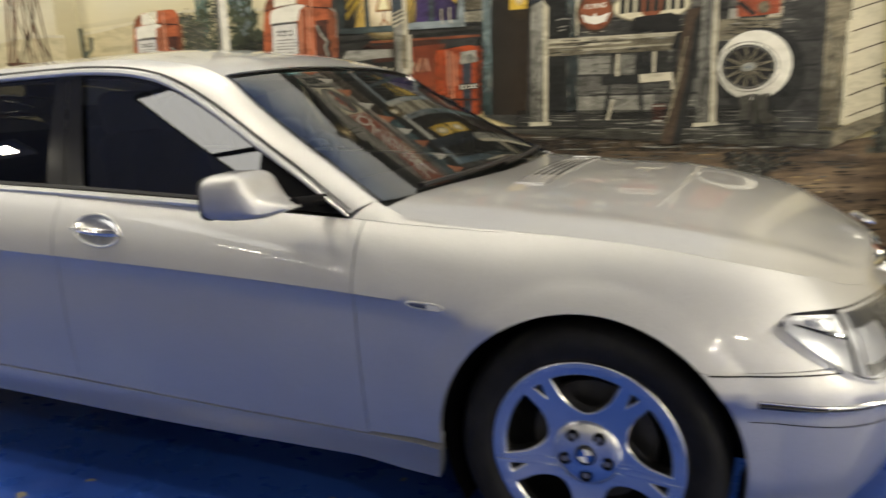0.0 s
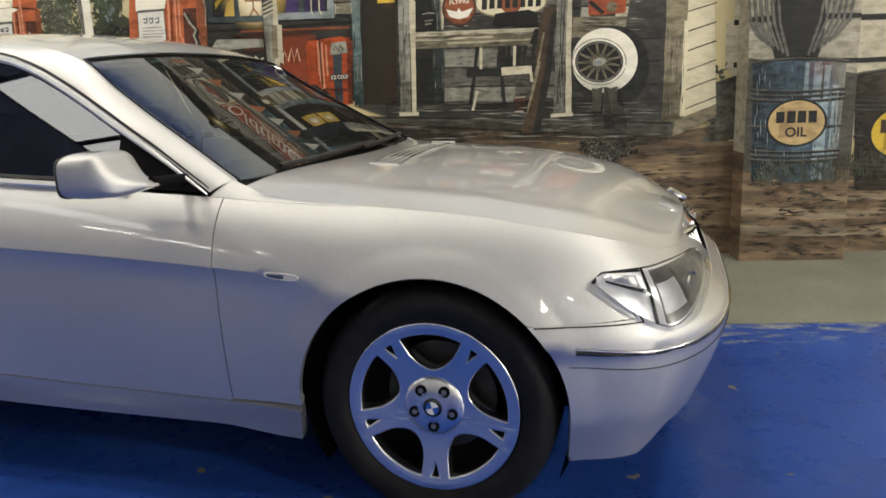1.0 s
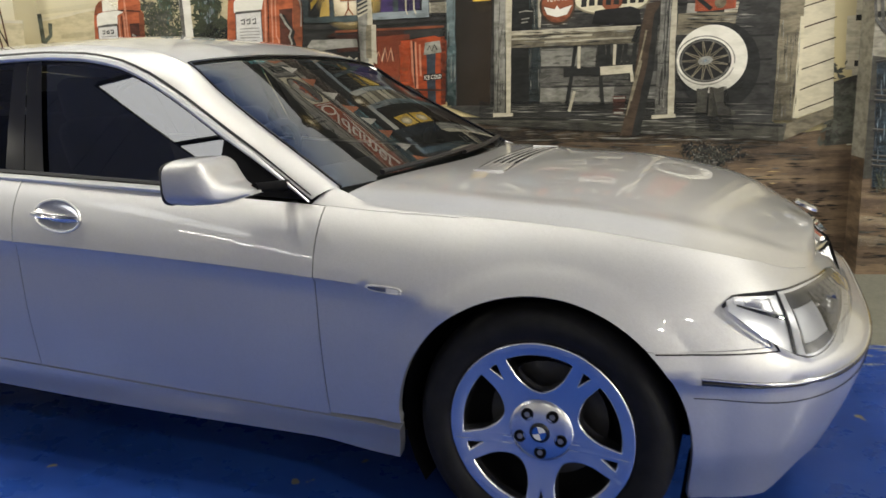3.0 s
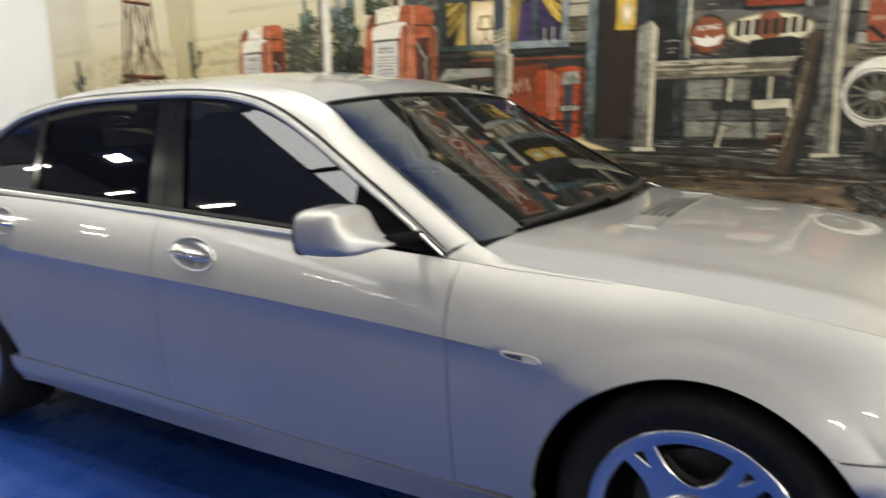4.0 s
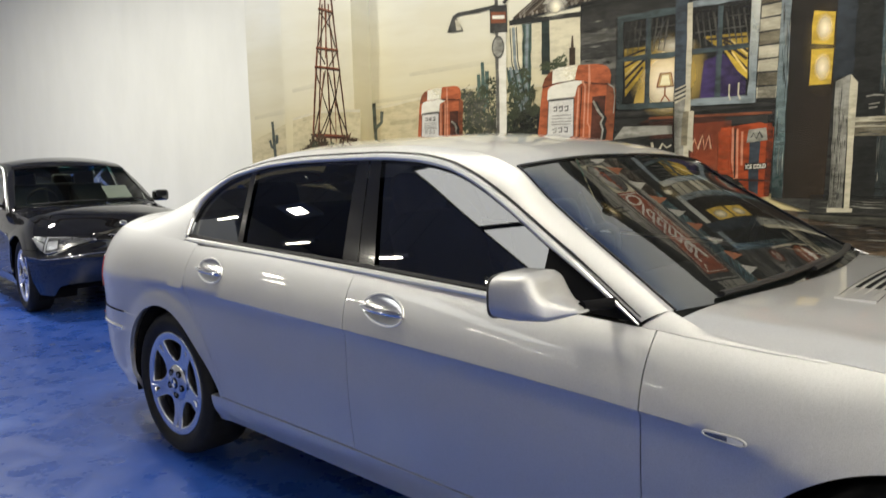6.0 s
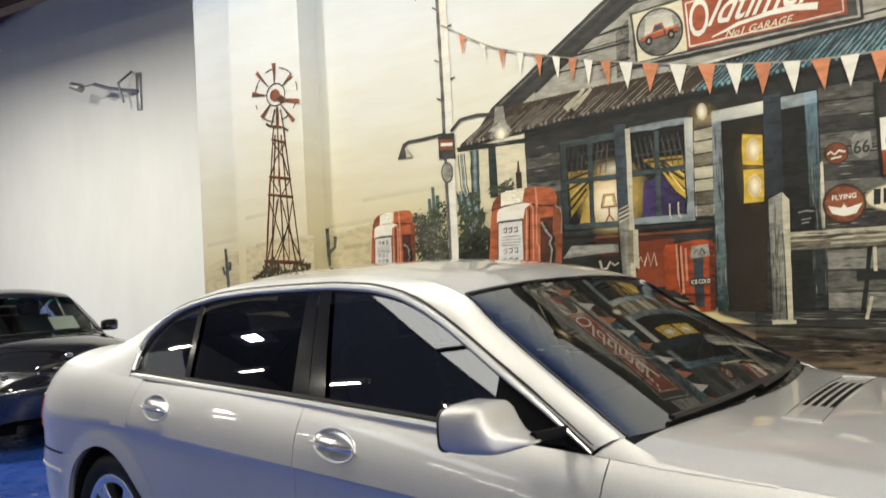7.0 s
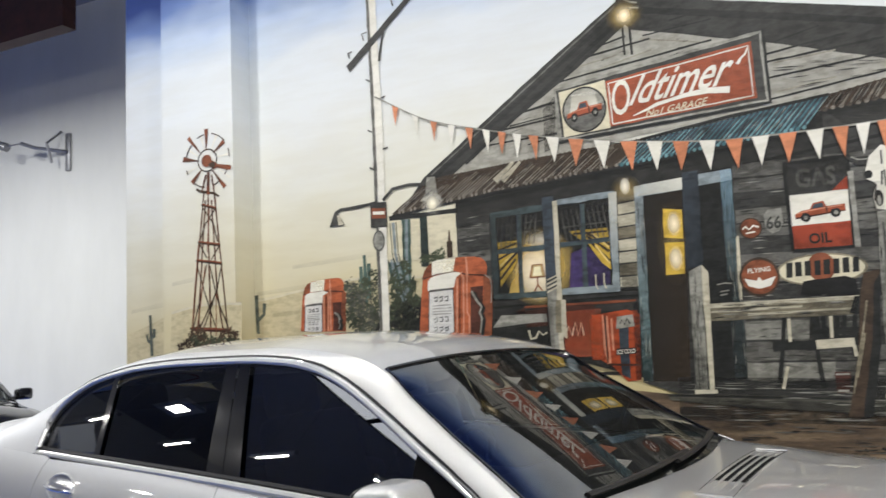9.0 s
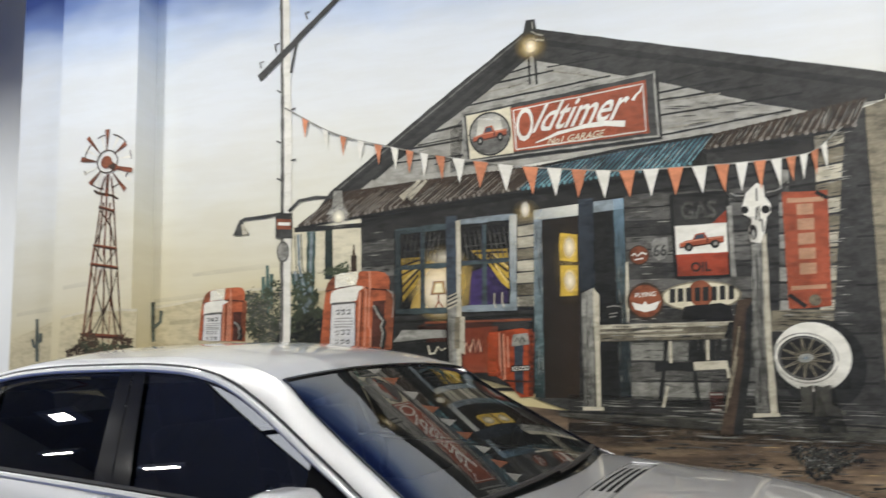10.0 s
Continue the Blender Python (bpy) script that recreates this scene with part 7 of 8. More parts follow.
oils = shape("oval_sign", "wood", 10, oval((0.050, 1.737), 0.245, 0.095, 0), front, label="painted oval cream sign with dark lettering bars")
shape("sign_face", "cream", 11, oval((0.050, 1.737), 0.23, 0.085, 0), oils)
shape("sign_mark", "rust", 12, oval((0.051, 1.752), 0.075, 0.085, 0), oils)
for i in range(8):
    shape("lettering_bar", "dark", 13, in_quad([(-0.149, 1.702), (0.258, 1.707), (0.264, 1.796), (-0.144, 1.790)], i / 8 + 0.015, i / 8 + 0.1, 0, 1), oils)
round_sign((-0.293, 1.719), 0.115, 0.12, "rust", "brown", front)
shape("sign_wing", "white", 12, [(-0.379, 1.715), (-0.309, 1.694), (-0.293, 1.719), (-0.280, 1.693), (-0.201, 1.715), (-0.233, 1.662), (-0.283, 1.649), (-0.304, 1.650), (-0.360, 1.667)], front)
lettering("FLYING", "white", 12, [(-0.356, 1.744), (-0.228, 1.749), (-0.226, 1.779), (-0.355, 1.773)], 0, 1, 0, 1, front, 0.0, bold=0.02)
atlas = shape("tall_sign", "orange", 10, [(0.561, 1.635), (0.800, 1.643), (0.833, 2.359), (0.575, 2.366)], front, label="painted tall orange sign with pale bars")
q_at = [(0.561, 1.635), (0.800, 1.643), (0.833, 2.359), (0.575, 2.366)]
for i in range(5):
    v = 0.795 - i * 0.128
    shape("lettering_bar", "letter", 11, in_quad(q_at, 0.30, 0.68, v, v + 0.098), atlas)
shape("lettering_bar", "letter", 11, in_quad(q_at, 0.10, 0.92, 0.905, 0.945), atlas)
shape("lettering_bar", "letter", 11, in_quad(q_at, 0.08, 0.9, 0.155, 0.19), atlas)
shape("sign_mark", "wood", 11, oval(quad_at(q_at, 0.62, 0.06), 0.035, 0.035), atlas)
wash("sign_tone", "earth", 11, q_at, (0.45, 0.25, 0.1, 0.3), atlas)
strokes("sign_hook", "dark", 12, [[quad_at(q_at, 0.02, 0.12), quad_at(q_at, 0.4, 0.01)], [quad_at(q_at, 0.75, 0.99), quad_at(q_at, 1.0, 0.93)]], 0.025, atlas)

# bench rail, chair, leaning post
shape("wall_board", "pale_grey", 8, [(-0.403, 1.340), (-0.051, 1.333), (-0.044, 1.445), (-0.397, 1.454)], front)
shape("wall_board", "grey", 8, [(-0.410, 1.210), (0.071, 1.204), (0.079, 1.317), (-0.404, 1.326)], front)
shape("wall_board", "pale_grey", 8, [(-0.414, 1.089), (0.064, 1.087), (0.071, 1.192), (-0.408, 1.198)], front)
wash("wall_board_tone", "dark", 9, [(-0.418, 1.081), (0.223, 1.078), (0.250, 1.462), (-0.395, 1.480)], (0.2, 0.7, 0.6, 0.3), front)
shape("bench_rail", "wood", 13, [(-0.614, 1.465), (0.194, 1.464), (0.233, 1.570), (-0.610, 1.572)], front)
strokes("bench_grain", "plank", 14, [[(-0.601, 1.553), (0.224, 1.553)], [(-0.599, 1.521), (-0.072, 1.526)], [(-0.378, 1.494), (0.188, 1.498)]], 0.014, front)
strokes("bench_edge", "plank", 14, [[(-0.611, 1.568), (0.231, 1.566)]], 0.012, front)
wash("bench_tone", "dark", 14, [(-0.142, 1.459), (0.202, 1.464), (0.233, 1.565), (-0.136, 1.567)], (0.2, 0.7, 0.5, 0.0), front)
shape("bench_end", "dark", 14, [(0.173, 1.468), (0.250, 1.462), (0.257, 1.564), (0.209, 1.569)], front)
pot = shape("pot", "dark", 14, [(-0.547, 1.577), (-0.459, 1.577), (-0.445, 1.708), (-0.547, 1.705)], front)
strokes("pot_line", "pale_grey", 15, [[(-0.541, 1.689), (-0.497, 1.696), (-0.453, 1.691)], [(-0.526, 1.644), (-0.473, 1.650)], [(-0.527, 1.622), (-0.483, 1.628)]], 0.008, front)
shape("dark_bag", "black", 14, [(-0.074, 1.596), (-0.054, 1.670), (0.004, 1.679), (0.169, 1.687), (0.224, 1.667), (0.234, 1.581)], front)
chair = strokes("painted_chair", "dark", 12, [[(-0.175, 1.474), (-0.204, 1.268), (-0.241, 1.063)], [(-0.026, 1.461), (-0.016, 1.231), (-0.001, 1.045)], [(-0.006, 1.461), (0.007, 1.332)], [(0.031, 1.460), (0.034, 1.332)], [(0.105, 1.458), (0.093, 1.331)], [(0.145, 1.460), (0.128, 1.330)], [(0.198, 1.459), (0.173, 1.228)]], 0.026, front, label="painted dark wooden chair")
strokes("chair_seat", "dark", 13, [[(-0.256, 1.296), (0.004, 1.295)]], 0.06, front)
strokes("chair_light", "plank", 14, [[(-0.020, 1.295), (0.183, 1.302)]], 0.05, front)
strokes("chair_light", "plank", 14, [[(0.072, 1.459), (0.067, 1.331)], [(-0.154, 1.456), (-0.158, 1.318)], [(-0.185, 1.173), (-0.221, 1.042)], [(0.177, 1.287), (0.185, 1.220)]], 0.020, front)
shape("paint_can", "maroon", 12, [(0.062, 1.011), (0.131, 1.011), (0.144, 1.131), (0.063, 1.132)], front)
strokes("can_light", "pale_grey", 13, [[(0.066, 1.120), (0.138, 1.120)], [(0.068, 1.025), (0.127, 1.025)]], 0.012, front)
shape("leaning_post", "brown", 15, [(0.109, 0.875), (0.187, 0.875), (0.269, 1.239), (0.333, 1.474), (0.350, 1.714), (0.268, 1.698), (0.234, 1.556), (0.194, 1.241)], front)
shape("leaning_post_dark", "dark", 16, [(0.184, 0.875), (0.235, 0.875), (0.313, 1.286), (0.353, 1.695), (0.314, 1.633), (0.274, 1.318)], front)
strokes("leaning_post_grain", "wood", 16, [[(0.148, 1.006), (0.212, 1.287), (0.267, 1.539)], [(0.177, 1.100), (0.239, 1.350)]], 0.010, front)

# skull post
shape("skull_post", "pale_grey", 15, [(0.374, 2.048), (0.434, 2.052), (0.406, 1.472), (0.402, 0.999), (0.325, 0.999), (0.344, 1.473)], front)
wash("skull_post_tone", "dark", 15, [(0.325, 0.999), (0.405, 0.999), (0.415, 1.629), (0.348, 1.631)], (0.8, 0.8, 0.2, 0.3), front)
strokes("skull_post_grain", "grey", 15, [[(0.396, 1.982), (0.382, 1.630), (0.352, 1.068)], [(0.422, 2.012), (0.398, 1.566), (0.376, 1.099)]], 0.010, front)
shape("skull_post_light", "plank", 15, [(0.438, 2.108), (0.465, 2.107), (0.447, 1.470), (0.450, 0.999), (0.406, 0.999), (0.412, 1.471)], front)
shape("skull_post_foot", "plank", 16, [(0.308, 1.002), (0.459, 1.006), (0.457, 0.985), (0.306, 0.979)], front)
skull = shape("steer_skull", "white", 16, [(0.364, 2.376), (0.429, 2.436), (0.470, 2.420), (0.475, 2.350), (0.503, 2.299), (0.497, 2.242), (0.473, 2.212), (0.457, 2.123), (0.424, 2.053), (0.372, 2.064), (0.362, 2.130), (0.380, 2.218), (0.339, 2.243), (0.336, 2.296)], front, label="painted horned cattle skull")
for c, rx, rz in (((0.350, 2.270), 0.022, 0.024), ((0.472, 2.264), 0.026, 0.026), ((0.391, 2.125), 0.022, 0.048)):
    shape("skull_socket", "dark", 17, oval(c, rx, rz), skull)
shape("skull_tooth", "pale_grey", 18, oval((0.390, 2.112), 0.010, 0.030), skull)
strokes("skull_crack", "char", 17, [[(0.427, 2.404), (0.424, 2.322)], [(0.421, 2.281), (0.412, 2.200)], [(0.433, 2.288), (0.431, 2.190)], [(0.445, 2.206), (0.448, 2.124)], [(0.382, 2.210), (0.369, 2.113)]], 0.010, skull)
wash("skull_tone", "earth", 17, [(0.356, 2.057), (0.424, 2.053), (0.443, 2.222), (0.376, 2.227)], (0.5, 0.1, 0.0, 0.4), skull)
strokes("skull_horn", "char", 15, [[(0.366, 2.359), (0.301, 2.351), (0.258, 2.385), (0.240, 2.444)], [(0.472, 2.364), (0.536, 2.368), (0.584, 2.390), (0.608, 2.434)]], (0.055, 0.012), skull)
strokes("horn_light", "pale_grey", 16, [[(0.356, 2.363), (0.305, 2.364), (0.270, 2.387)], [(0.484, 2.373), (0.537, 2.378), (0.579, 2.397)]], 0.008, skull)

# whitewall tyre
twc, twe, twh, twr = (0.668, 1.341), (0.885, 1.333), (0.631, 1.334), (0.790, 1.328)
ra, rb = twe[0] - twc[0], (twr[0] - twh[0])
tyre = shape("painted_tyre", "dark", 12, oval((twc[0] + 0.05, twc[1] - 0.05), ra * 1.12, 0.275), front, label="painted whitewall tyre with wire spokes")
shape("tyre_wall", "white", 13, oval(twc, ra, 0.21, -8), tyre)
wash("tyre_wall_tone", "dark", 13, [(0.431, 1.152), (0.861, 1.148), (0.878, 1.261), (0.439, 1.268)], (0.55, 0.35, 0.0, 0.1), tyre)
strokes("tyre_line", "pale_grey", 14, [oval(twh, rb * 1.12, 0.150, -8, 37)], 0.008, tyre)
shape("tyre_wheel", "black", 14, oval(twh, rb, 0.135, -8), tyre)
strokes("tyre_rim", "grey", 15, [oval(twh, rb * 0.93, 0.125, -8, 37)], 0.010, tyre)
strokes("tyre_spoke", "wood", 15, [[(twh[0] + r * rb * math.cos(a + d), twh[1] + r * 0.135 * math.sin(a + d)) for r, d in ((0.2, 0.0), (0.88, 0.22 * s))] for s in (-1, 1) for a in (2 * math.pi * k / 13 for k in range(13))], 0.005, tyre)
shape("tyre_hub", "pale_grey", 16, oval(twh, 0.045, 0.026, 10), tyre)
halo("tyre_hub_light", "blue", 17, twh, 0.035, 0.02, 0.7, tyre)
for pts in ([(0.583, 1.166), (0.618, 1.158), (0.657, 1.173), (0.644, 1.006), (0.564, 1.021), (0.590, 1.082)], [(0.665, 1.170), (0.709, 1.160), (0.752, 1.172), (0.750, 1.059), (0.829, 1.006), (0.820, 0.984), (0.654, 0.988)]):
    boot = shape("old_boot", "stone", 16, pts, front)
    c = pts[0]
    wash("boot_tone", "dark", 16, [(c[0], c[1] - 0.28), (c[0] + 0.16, c[1] - 0.28), (c[0] + 0.1, c[1]), (c[0], c[1])], (0.5, 0.7, 0.5, 0.1), boot)
shape("wall_shade", "char", 9, [(1.013, 2.530), (1.119, 2.536), (1.011, 1.065), (0.799, 1.066), (0.819, 1.475), (0.924, 1.487)], front)
strokes("board_gap", "dark", 10, [[(1.000, 2.371), (1.098, 2.371)], [(0.973, 2.057), (1.077, 2.058)], [(0.948, 1.763), (1.058, 1.760)], [(0.833, 1.475), (1.040, 1.472)], [(0.904, 1.328), (1.030, 1.326)], [(0.898, 1.178), (1.019, 1.176)]], 0.014, front)
shape("wall_board", "wood", 8, [(0.462, 1.627), (0.946, 1.621), (0.935, 1.533), (0.834, 1.487), (0.452, 1.498)], front)

# porch floor and steps
shape("porch_floor", "char", 10, [(-1.049, 1.102), (-0.424, 1.098), (0.953, 0.958), (1.040, 0.952), (1.137, 0.882), (1.121, 0.818), (0.357, 0.881), (-0.652, 0.971), (-0.884, 1.046)], front)
shape("porch_edge", "stone", 11, [(-0.885, 1.027), (0.356, 0.976), (1.135, 0.927), (1.128, 0.814), (0.357, 0.878), (-0.653, 0.956), (-0.887, 0.989)], front)
strokes("porch_edge_line", "dark", 12, [[(-0.886, 1.015), (0.357, 0.969), (1.117, 0.912)]], 0.014, front)
wash("porch_tone", "dark", 12, [(-0.824, 1.010), (0.774, 0.957), (0.772, 1.073), (-0.818, 1.128)], (0.3, 0.4, 0.85, 0.8), front)
wash("porch_tone", "dark", 12, [(-0.831, 0.864), (1.093, 0.792), (1.088, 0.918), (-0.824, 0.997)], (0.75, 0.6, 0.2, 0.4), front)
wash("ground_tone", "dark", 6, [(-0.845, 0.593), (1.408, 0.733), (1.397, 0.941), (-0.827, 0.944)], (0.1, 0.0, 0.5, 0.85))
for seed, key, n, size in ((32, "dark", 260, 0.018), (31, "stone", 160, 0.012), (33, "pale_grey", 150, 0.007)):
    clumps("dry_bush", key, 8 + seed % 4, (0.687, 0.728), 0.22, 0.115, n, size, seed)

rnd = random.Random(77)
for i in range(130):
    on = i % 3 == 0
    x = rnd.uniform(PR0 + 0.03, PR1 - 0.05) if on else rnd.choice((rnd.uniform(-1.0, PR0 - 0.05), rnd.uniform(PR1 + 0.05, 3.2)))
    z, w = rnd.uniform(0.04, 0.52 if x > PR0 else 0.75), rnd.uniform(0.01, 0.06)
    strokes("clod", rnd.choice(("dark", "brown", "stone")), 7, [[(x - w, z), (x - w * 0.3, z + rnd.uniform(-0.012, 0.012)), (x + w * 0.3, z + rnd.uniform(-0.012, 0.008)), (x + w, z)]], (rnd.uniform(0.008, 0.02), 0.003), None, on)
for i in range(8):
    z = 0.06 + 0.06 * i
    wash("ground_band", "earth" if i % 2 else "cream", 4, [(PR0, z), (PR1, z - 0.02), (PR1, z + 0.05), (PR0, z + 0.07)], (0.0, 0.35, 0.0, 0.25), None, True) if i % 3 else None
    wash("ground_band", "cream" if i % 2 else "earth", 6, [(PR1 + 0.02, z), (3.6, z + 0.01), (3.6, z + 0.06), (PR1 + 0.02, z + 0.05)], (0.3, 0.1, 0.0, 0.1))

# house corner and side wall
shape("corner_post", "wood", 14, [(1.051, 0.945), (1.191, 0.941), (1.215, 2.90), (1.085, 2.86)], front)
shape("corner_post_back", "char", 8, [(0.722, 0.945), (1.066, 0.944), (1.10, 2.86), (0.98, 2.86)], front)
strokes("corner_post_edge", "cream", 15, [[(1.185, 0.959), (1.195, 1.574)]], 0.03, front)
wash("corner_post_tone", "dark", 15, [(1.051, 0.945), (1.165, 0.942), (1.177, 1.278), (1.065, 1.281)], (0.8, 0.4, 0.0, 0.3), front)
side = shape("house_side", "cream", 13, [(1.176, 0.95), (1.405, 1.03), (1.375, 1.57), (1.36, 2.9), (1.215, 2.9)], label="painted side wall of cream clapboards")
for i in range(15):
    z = 1.02 + i * 0.126
    strokes("board_gap", "brown", 14, [[(1.19 + 0.0016 * i, z - 0.02), (1.40 - 0.003 * i, z + 0.06 - 0.006 * i)]], 0.008, side)
shape("footing", "wood", 13, [(1.121, 0.818), (1.408, 0.950), (1.403, 1.032), (1.135, 0.927)], front)

# fence, drums, cactus on the right pilaster and beyond
fence = shape("board_fence", "plank", 4, [(1.50, 0.78), (MX1, 0.72), (MX1, CEIL), (1.50, CEIL)], label="painted pale board fence")
for i in range(16):
    z = 1.28 + i * 0.27
    strokes("fence_gap", "dark", 5, [[(1.5, z), (MX1, z)]], 0.035, fence)
    strokes("fence_gap", "dark", 2, [[(PR0, z), (PR1, z)]], 0.035, fence, True)
strokes("fence_gap", "dark", 5, [[(x, 1.0), (x, 5.0)] for x in (2.62, 3.9, 5.2)], 0.02, fence)
shape("fence_post", "plank", 6, [(1.459, 1.243), (1.510, 1.242), (1.499, 1.564), (1.448, 1.565)], fence)
shape("verge", "stone", 5, [(1.367, 0.781), (1.648, 0.794), (1.620, 1.239), (1.396, 1.172)], fence)
clumps("verge_grass", "grass", 6, (1.467, 1.023), 0.18, 0.3, 200, 0.025, 40)
shape("drum_shadow", "stone", 3, [(PR0, 0.60), (PR1, 0.60), (PR1, 1.20), (PR0, 1.32)], None, True)
shape("drum_shadow", "stone", 6, [(PR1 - 0.05, 0.55), (PR1 + 0.1, 0.55), (PR1 + 0.1, 1.25), (PR1 - 0.05, 1.25)])


def oil_drum(q, body, light, layer, proud, face, bars):
    ob = shape("oil_drum", body, layer, [quad_at(q, 0, 0), quad_at(q, 0.5, -0.03), quad_at(q, 1, 0), quad_at(q, 1, 1), quad_at(q, 0.5, 1.03), quad_at(q, 0, 1)], None, proud, "painted old oil drum with a round badge")
    rnd = random.Random(layer)
    for u0, u1, v0, v1 in ((0.66, 0.74, 0.5, 1.0), (0.70, 0.84, 0.0, 0.97), (0.88, 0.95, 0.1, 0.8), (0.56, 0.61, 0.72, 1.0)):
        shape("drum_light", light, layer + 1, in_quad(q, u0, u1, v0, v1), ob, proud)
    wash("drum_tone", "dark", layer + 1, in_quad(q, 0, 0.42, -0.02, 1.0), (1.0, 0.35, 0.2, 1.0), ob, proud)
    wash("drum_tone", "dark", layer + 1, in_quad(q, 0.42, 0.70, -0.02, 1.0), (0.4, 0.0, 0.0, 0.3), ob, proud)
    wash("drum_tone", "dark", layer + 1, in_quad(q, 0.9, 1.0, -0.02, 1.0), (0.0, 0.7, 0.7, 0.0), ob, proud)
    wash("drum_tone", "rust", layer + 1, in_quad(q, 0.6, 0.95, 0.78, 1.0), (0.0, 0.0, 0.3, 0.5), ob, proud)
    wash("drum_tone", "cream", layer + 1, in_quad(q, 0.8, 1.0, 0.0, 1.0), (0.0, 0.25, 0.4, 0.0), ob, proud)
    for i in range(5):
        u, v = rnd.uniform(0.45, 0.95), rnd.uniform(0.1, 0.9)
        strokes("drum_streak", rnd.choice((light, body, "stone")), layer + 1, [[quad_at(q, u, v), quad_at(q, u, min(1, v + rnd.uniform(0.1, 0.35)))]], (rnd.uniform(0.01, 0.03), 0.006), ob, proud)
    bow = lambda v, du=0.0: [quad_at(q, u, v - 0.03 + 0.02 * (2 * u - 1) ** 2) for u in (-0.015, 0.2, 0.4, 0.6, 0.8, 1.015)]
    for v in (0.70, 0.74, 0.78, 0.26, 0.22, 0.18, 0.47):
        strokes("drum_ring", "dark", layer + 2, [bow(v)], 0.017, ob, proud)
        strokes("drum_ring_light", "grey" if body == "drum_blue" else "stone", layer + 3, [[(x, z + 0.008) for x, z in bow(v)]], 0.007, ob, proud)
    strokes("drum_rim", "dark", layer + 2, [[quad_at(q, u, 1.0 + 0.03 * (1 - (2 * u - 1) ** 2)) for u in (-0.02, 0.25, 0.5, 0.75, 1.02)]], 0.022, ob, proud)
    strokes("drum_rim", "grey", layer + 3, [[quad_at(q, u, 1.005 + 0.03 * (1 - (2 * u - 1) ** 2)) for u in (-0.02, 0.25, 0.5, 0.75, 1.02)]], 0.007, ob, proud)
    c = quad_at(q, 0.5, 0.49)
    w = abs(q[1][0] - q[0][0])
    shape("badge_rim", "dark", layer + 3, oval(c, w * 0.36, w * 0.29), ob, proud)
    shape("badge", face, layer + 4, oval(c, w * 0.33, w * 0.265), ob, proud)
    wash("badge_tone", "earth", layer + 4, [(c[0] - w * 0.2, c[1] - w * 0.18), (c[0] + w * 0.25, c[1] - w * 0.18), (c[0] + w * 0.25, c[1] + w * 0.18), (c[0] - w * 0.2, c[1] + w * 0.18)], (0.4, 0.1, 0.0, 0.3), ob, proud)
    for i in range(4):
        shape("lettering_bar", bars, layer + 5, [(c[0] + w * (-0.24 + 0.125 * i), c[1] + w * 0.0), (c[0] + w * (-0.14 + 0.125 * i), c[1] + w * 0.0), (c[0] + w * (-0.14 + 0.125 * i), c[1] + w * 0.14), (c[0] + w * (-0.24 + 0.125 * i), c[1] + w * 0.14)], ob, proud)
    return ob, c, w


drum, dc, dw = oil_drum([(1.583, 0.550), (2.109, 0.540), (2.128, 1.278), (1.560, 1.286)], "drum_blue", "drum_light", 5, True, "ochre", "dark")
lettering("OIL", "dark", 10, [(dc[0] - dw * 0.13, dc[1] - dw * 0.17), (dc[0] + dw * 0.13, dc[1] - dw * 0.17), (dc[0] + dw * 0.13, dc[1] - dw * 0.05), (dc[0] - dw * 0.13, dc[1] - dw * 0.05)], 0, 1, 0, 1, drum, 0.0, True, bold=0.02)
oil_drum([(2.339, 0.443), (2.970, 0.423), (2.902, 1.195), (2.284, 1.191)], "drum_brown", "sign_yellow", 7, False, "sign_yellow", "brown")
rnd = random.Random(50)
for seed, key in ((50, "grass"), (51, "leaf"), (52, "stone")):
    for proud, gx0, gx1 in ((True, PR0 + 0.08, PR1), (False, PR1, 3.4)):
        bm = bmesh.new()
        y0 = depth(12 + seed % 3, proud)
        for i in range(int((gx1 - gx0) * 230)):
            x, z, l, lean = rnd.uniform(gx0, gx1), 0.59 + rnd.uniform(-0.08, 0.06), rnd.uniform(0.02, 0.09), rnd.uniform(-0.03, 0.03)
            bm.faces.new([bm.verts.new(p) for p in ((x - 0.003, y0, z), (x + 0.003, y0, z), (x + lean, y0, z + l))])
        tagged(part("verge_grass", bm, PT[key], mural, "", 0), kind="stuff")
pot = shape("cactus_clump", "dark", 3, oval((1.823, 1.520), 0.16, 0.36), None, True, "painted dark cactus with grey ribs above the drum")
for k in (-1, 1):
    for i in range(6):
        cx, cz = (1.832, 1.401)
        strokes("cactus_rib", "grey", 4, [[(cx + k * (0.06 + 0.03 * i) * 1.0, cz - 0.08 + 0.02 * i), (cx + k * (0.12 + 0.035 * i), cz + 0.12), (cx + k * (0.16 + 0.035 * i), cz + 0.45), (cx + k * (0.15 + 0.03 * i), cz + 0.8)]], 0.018, pot, True)

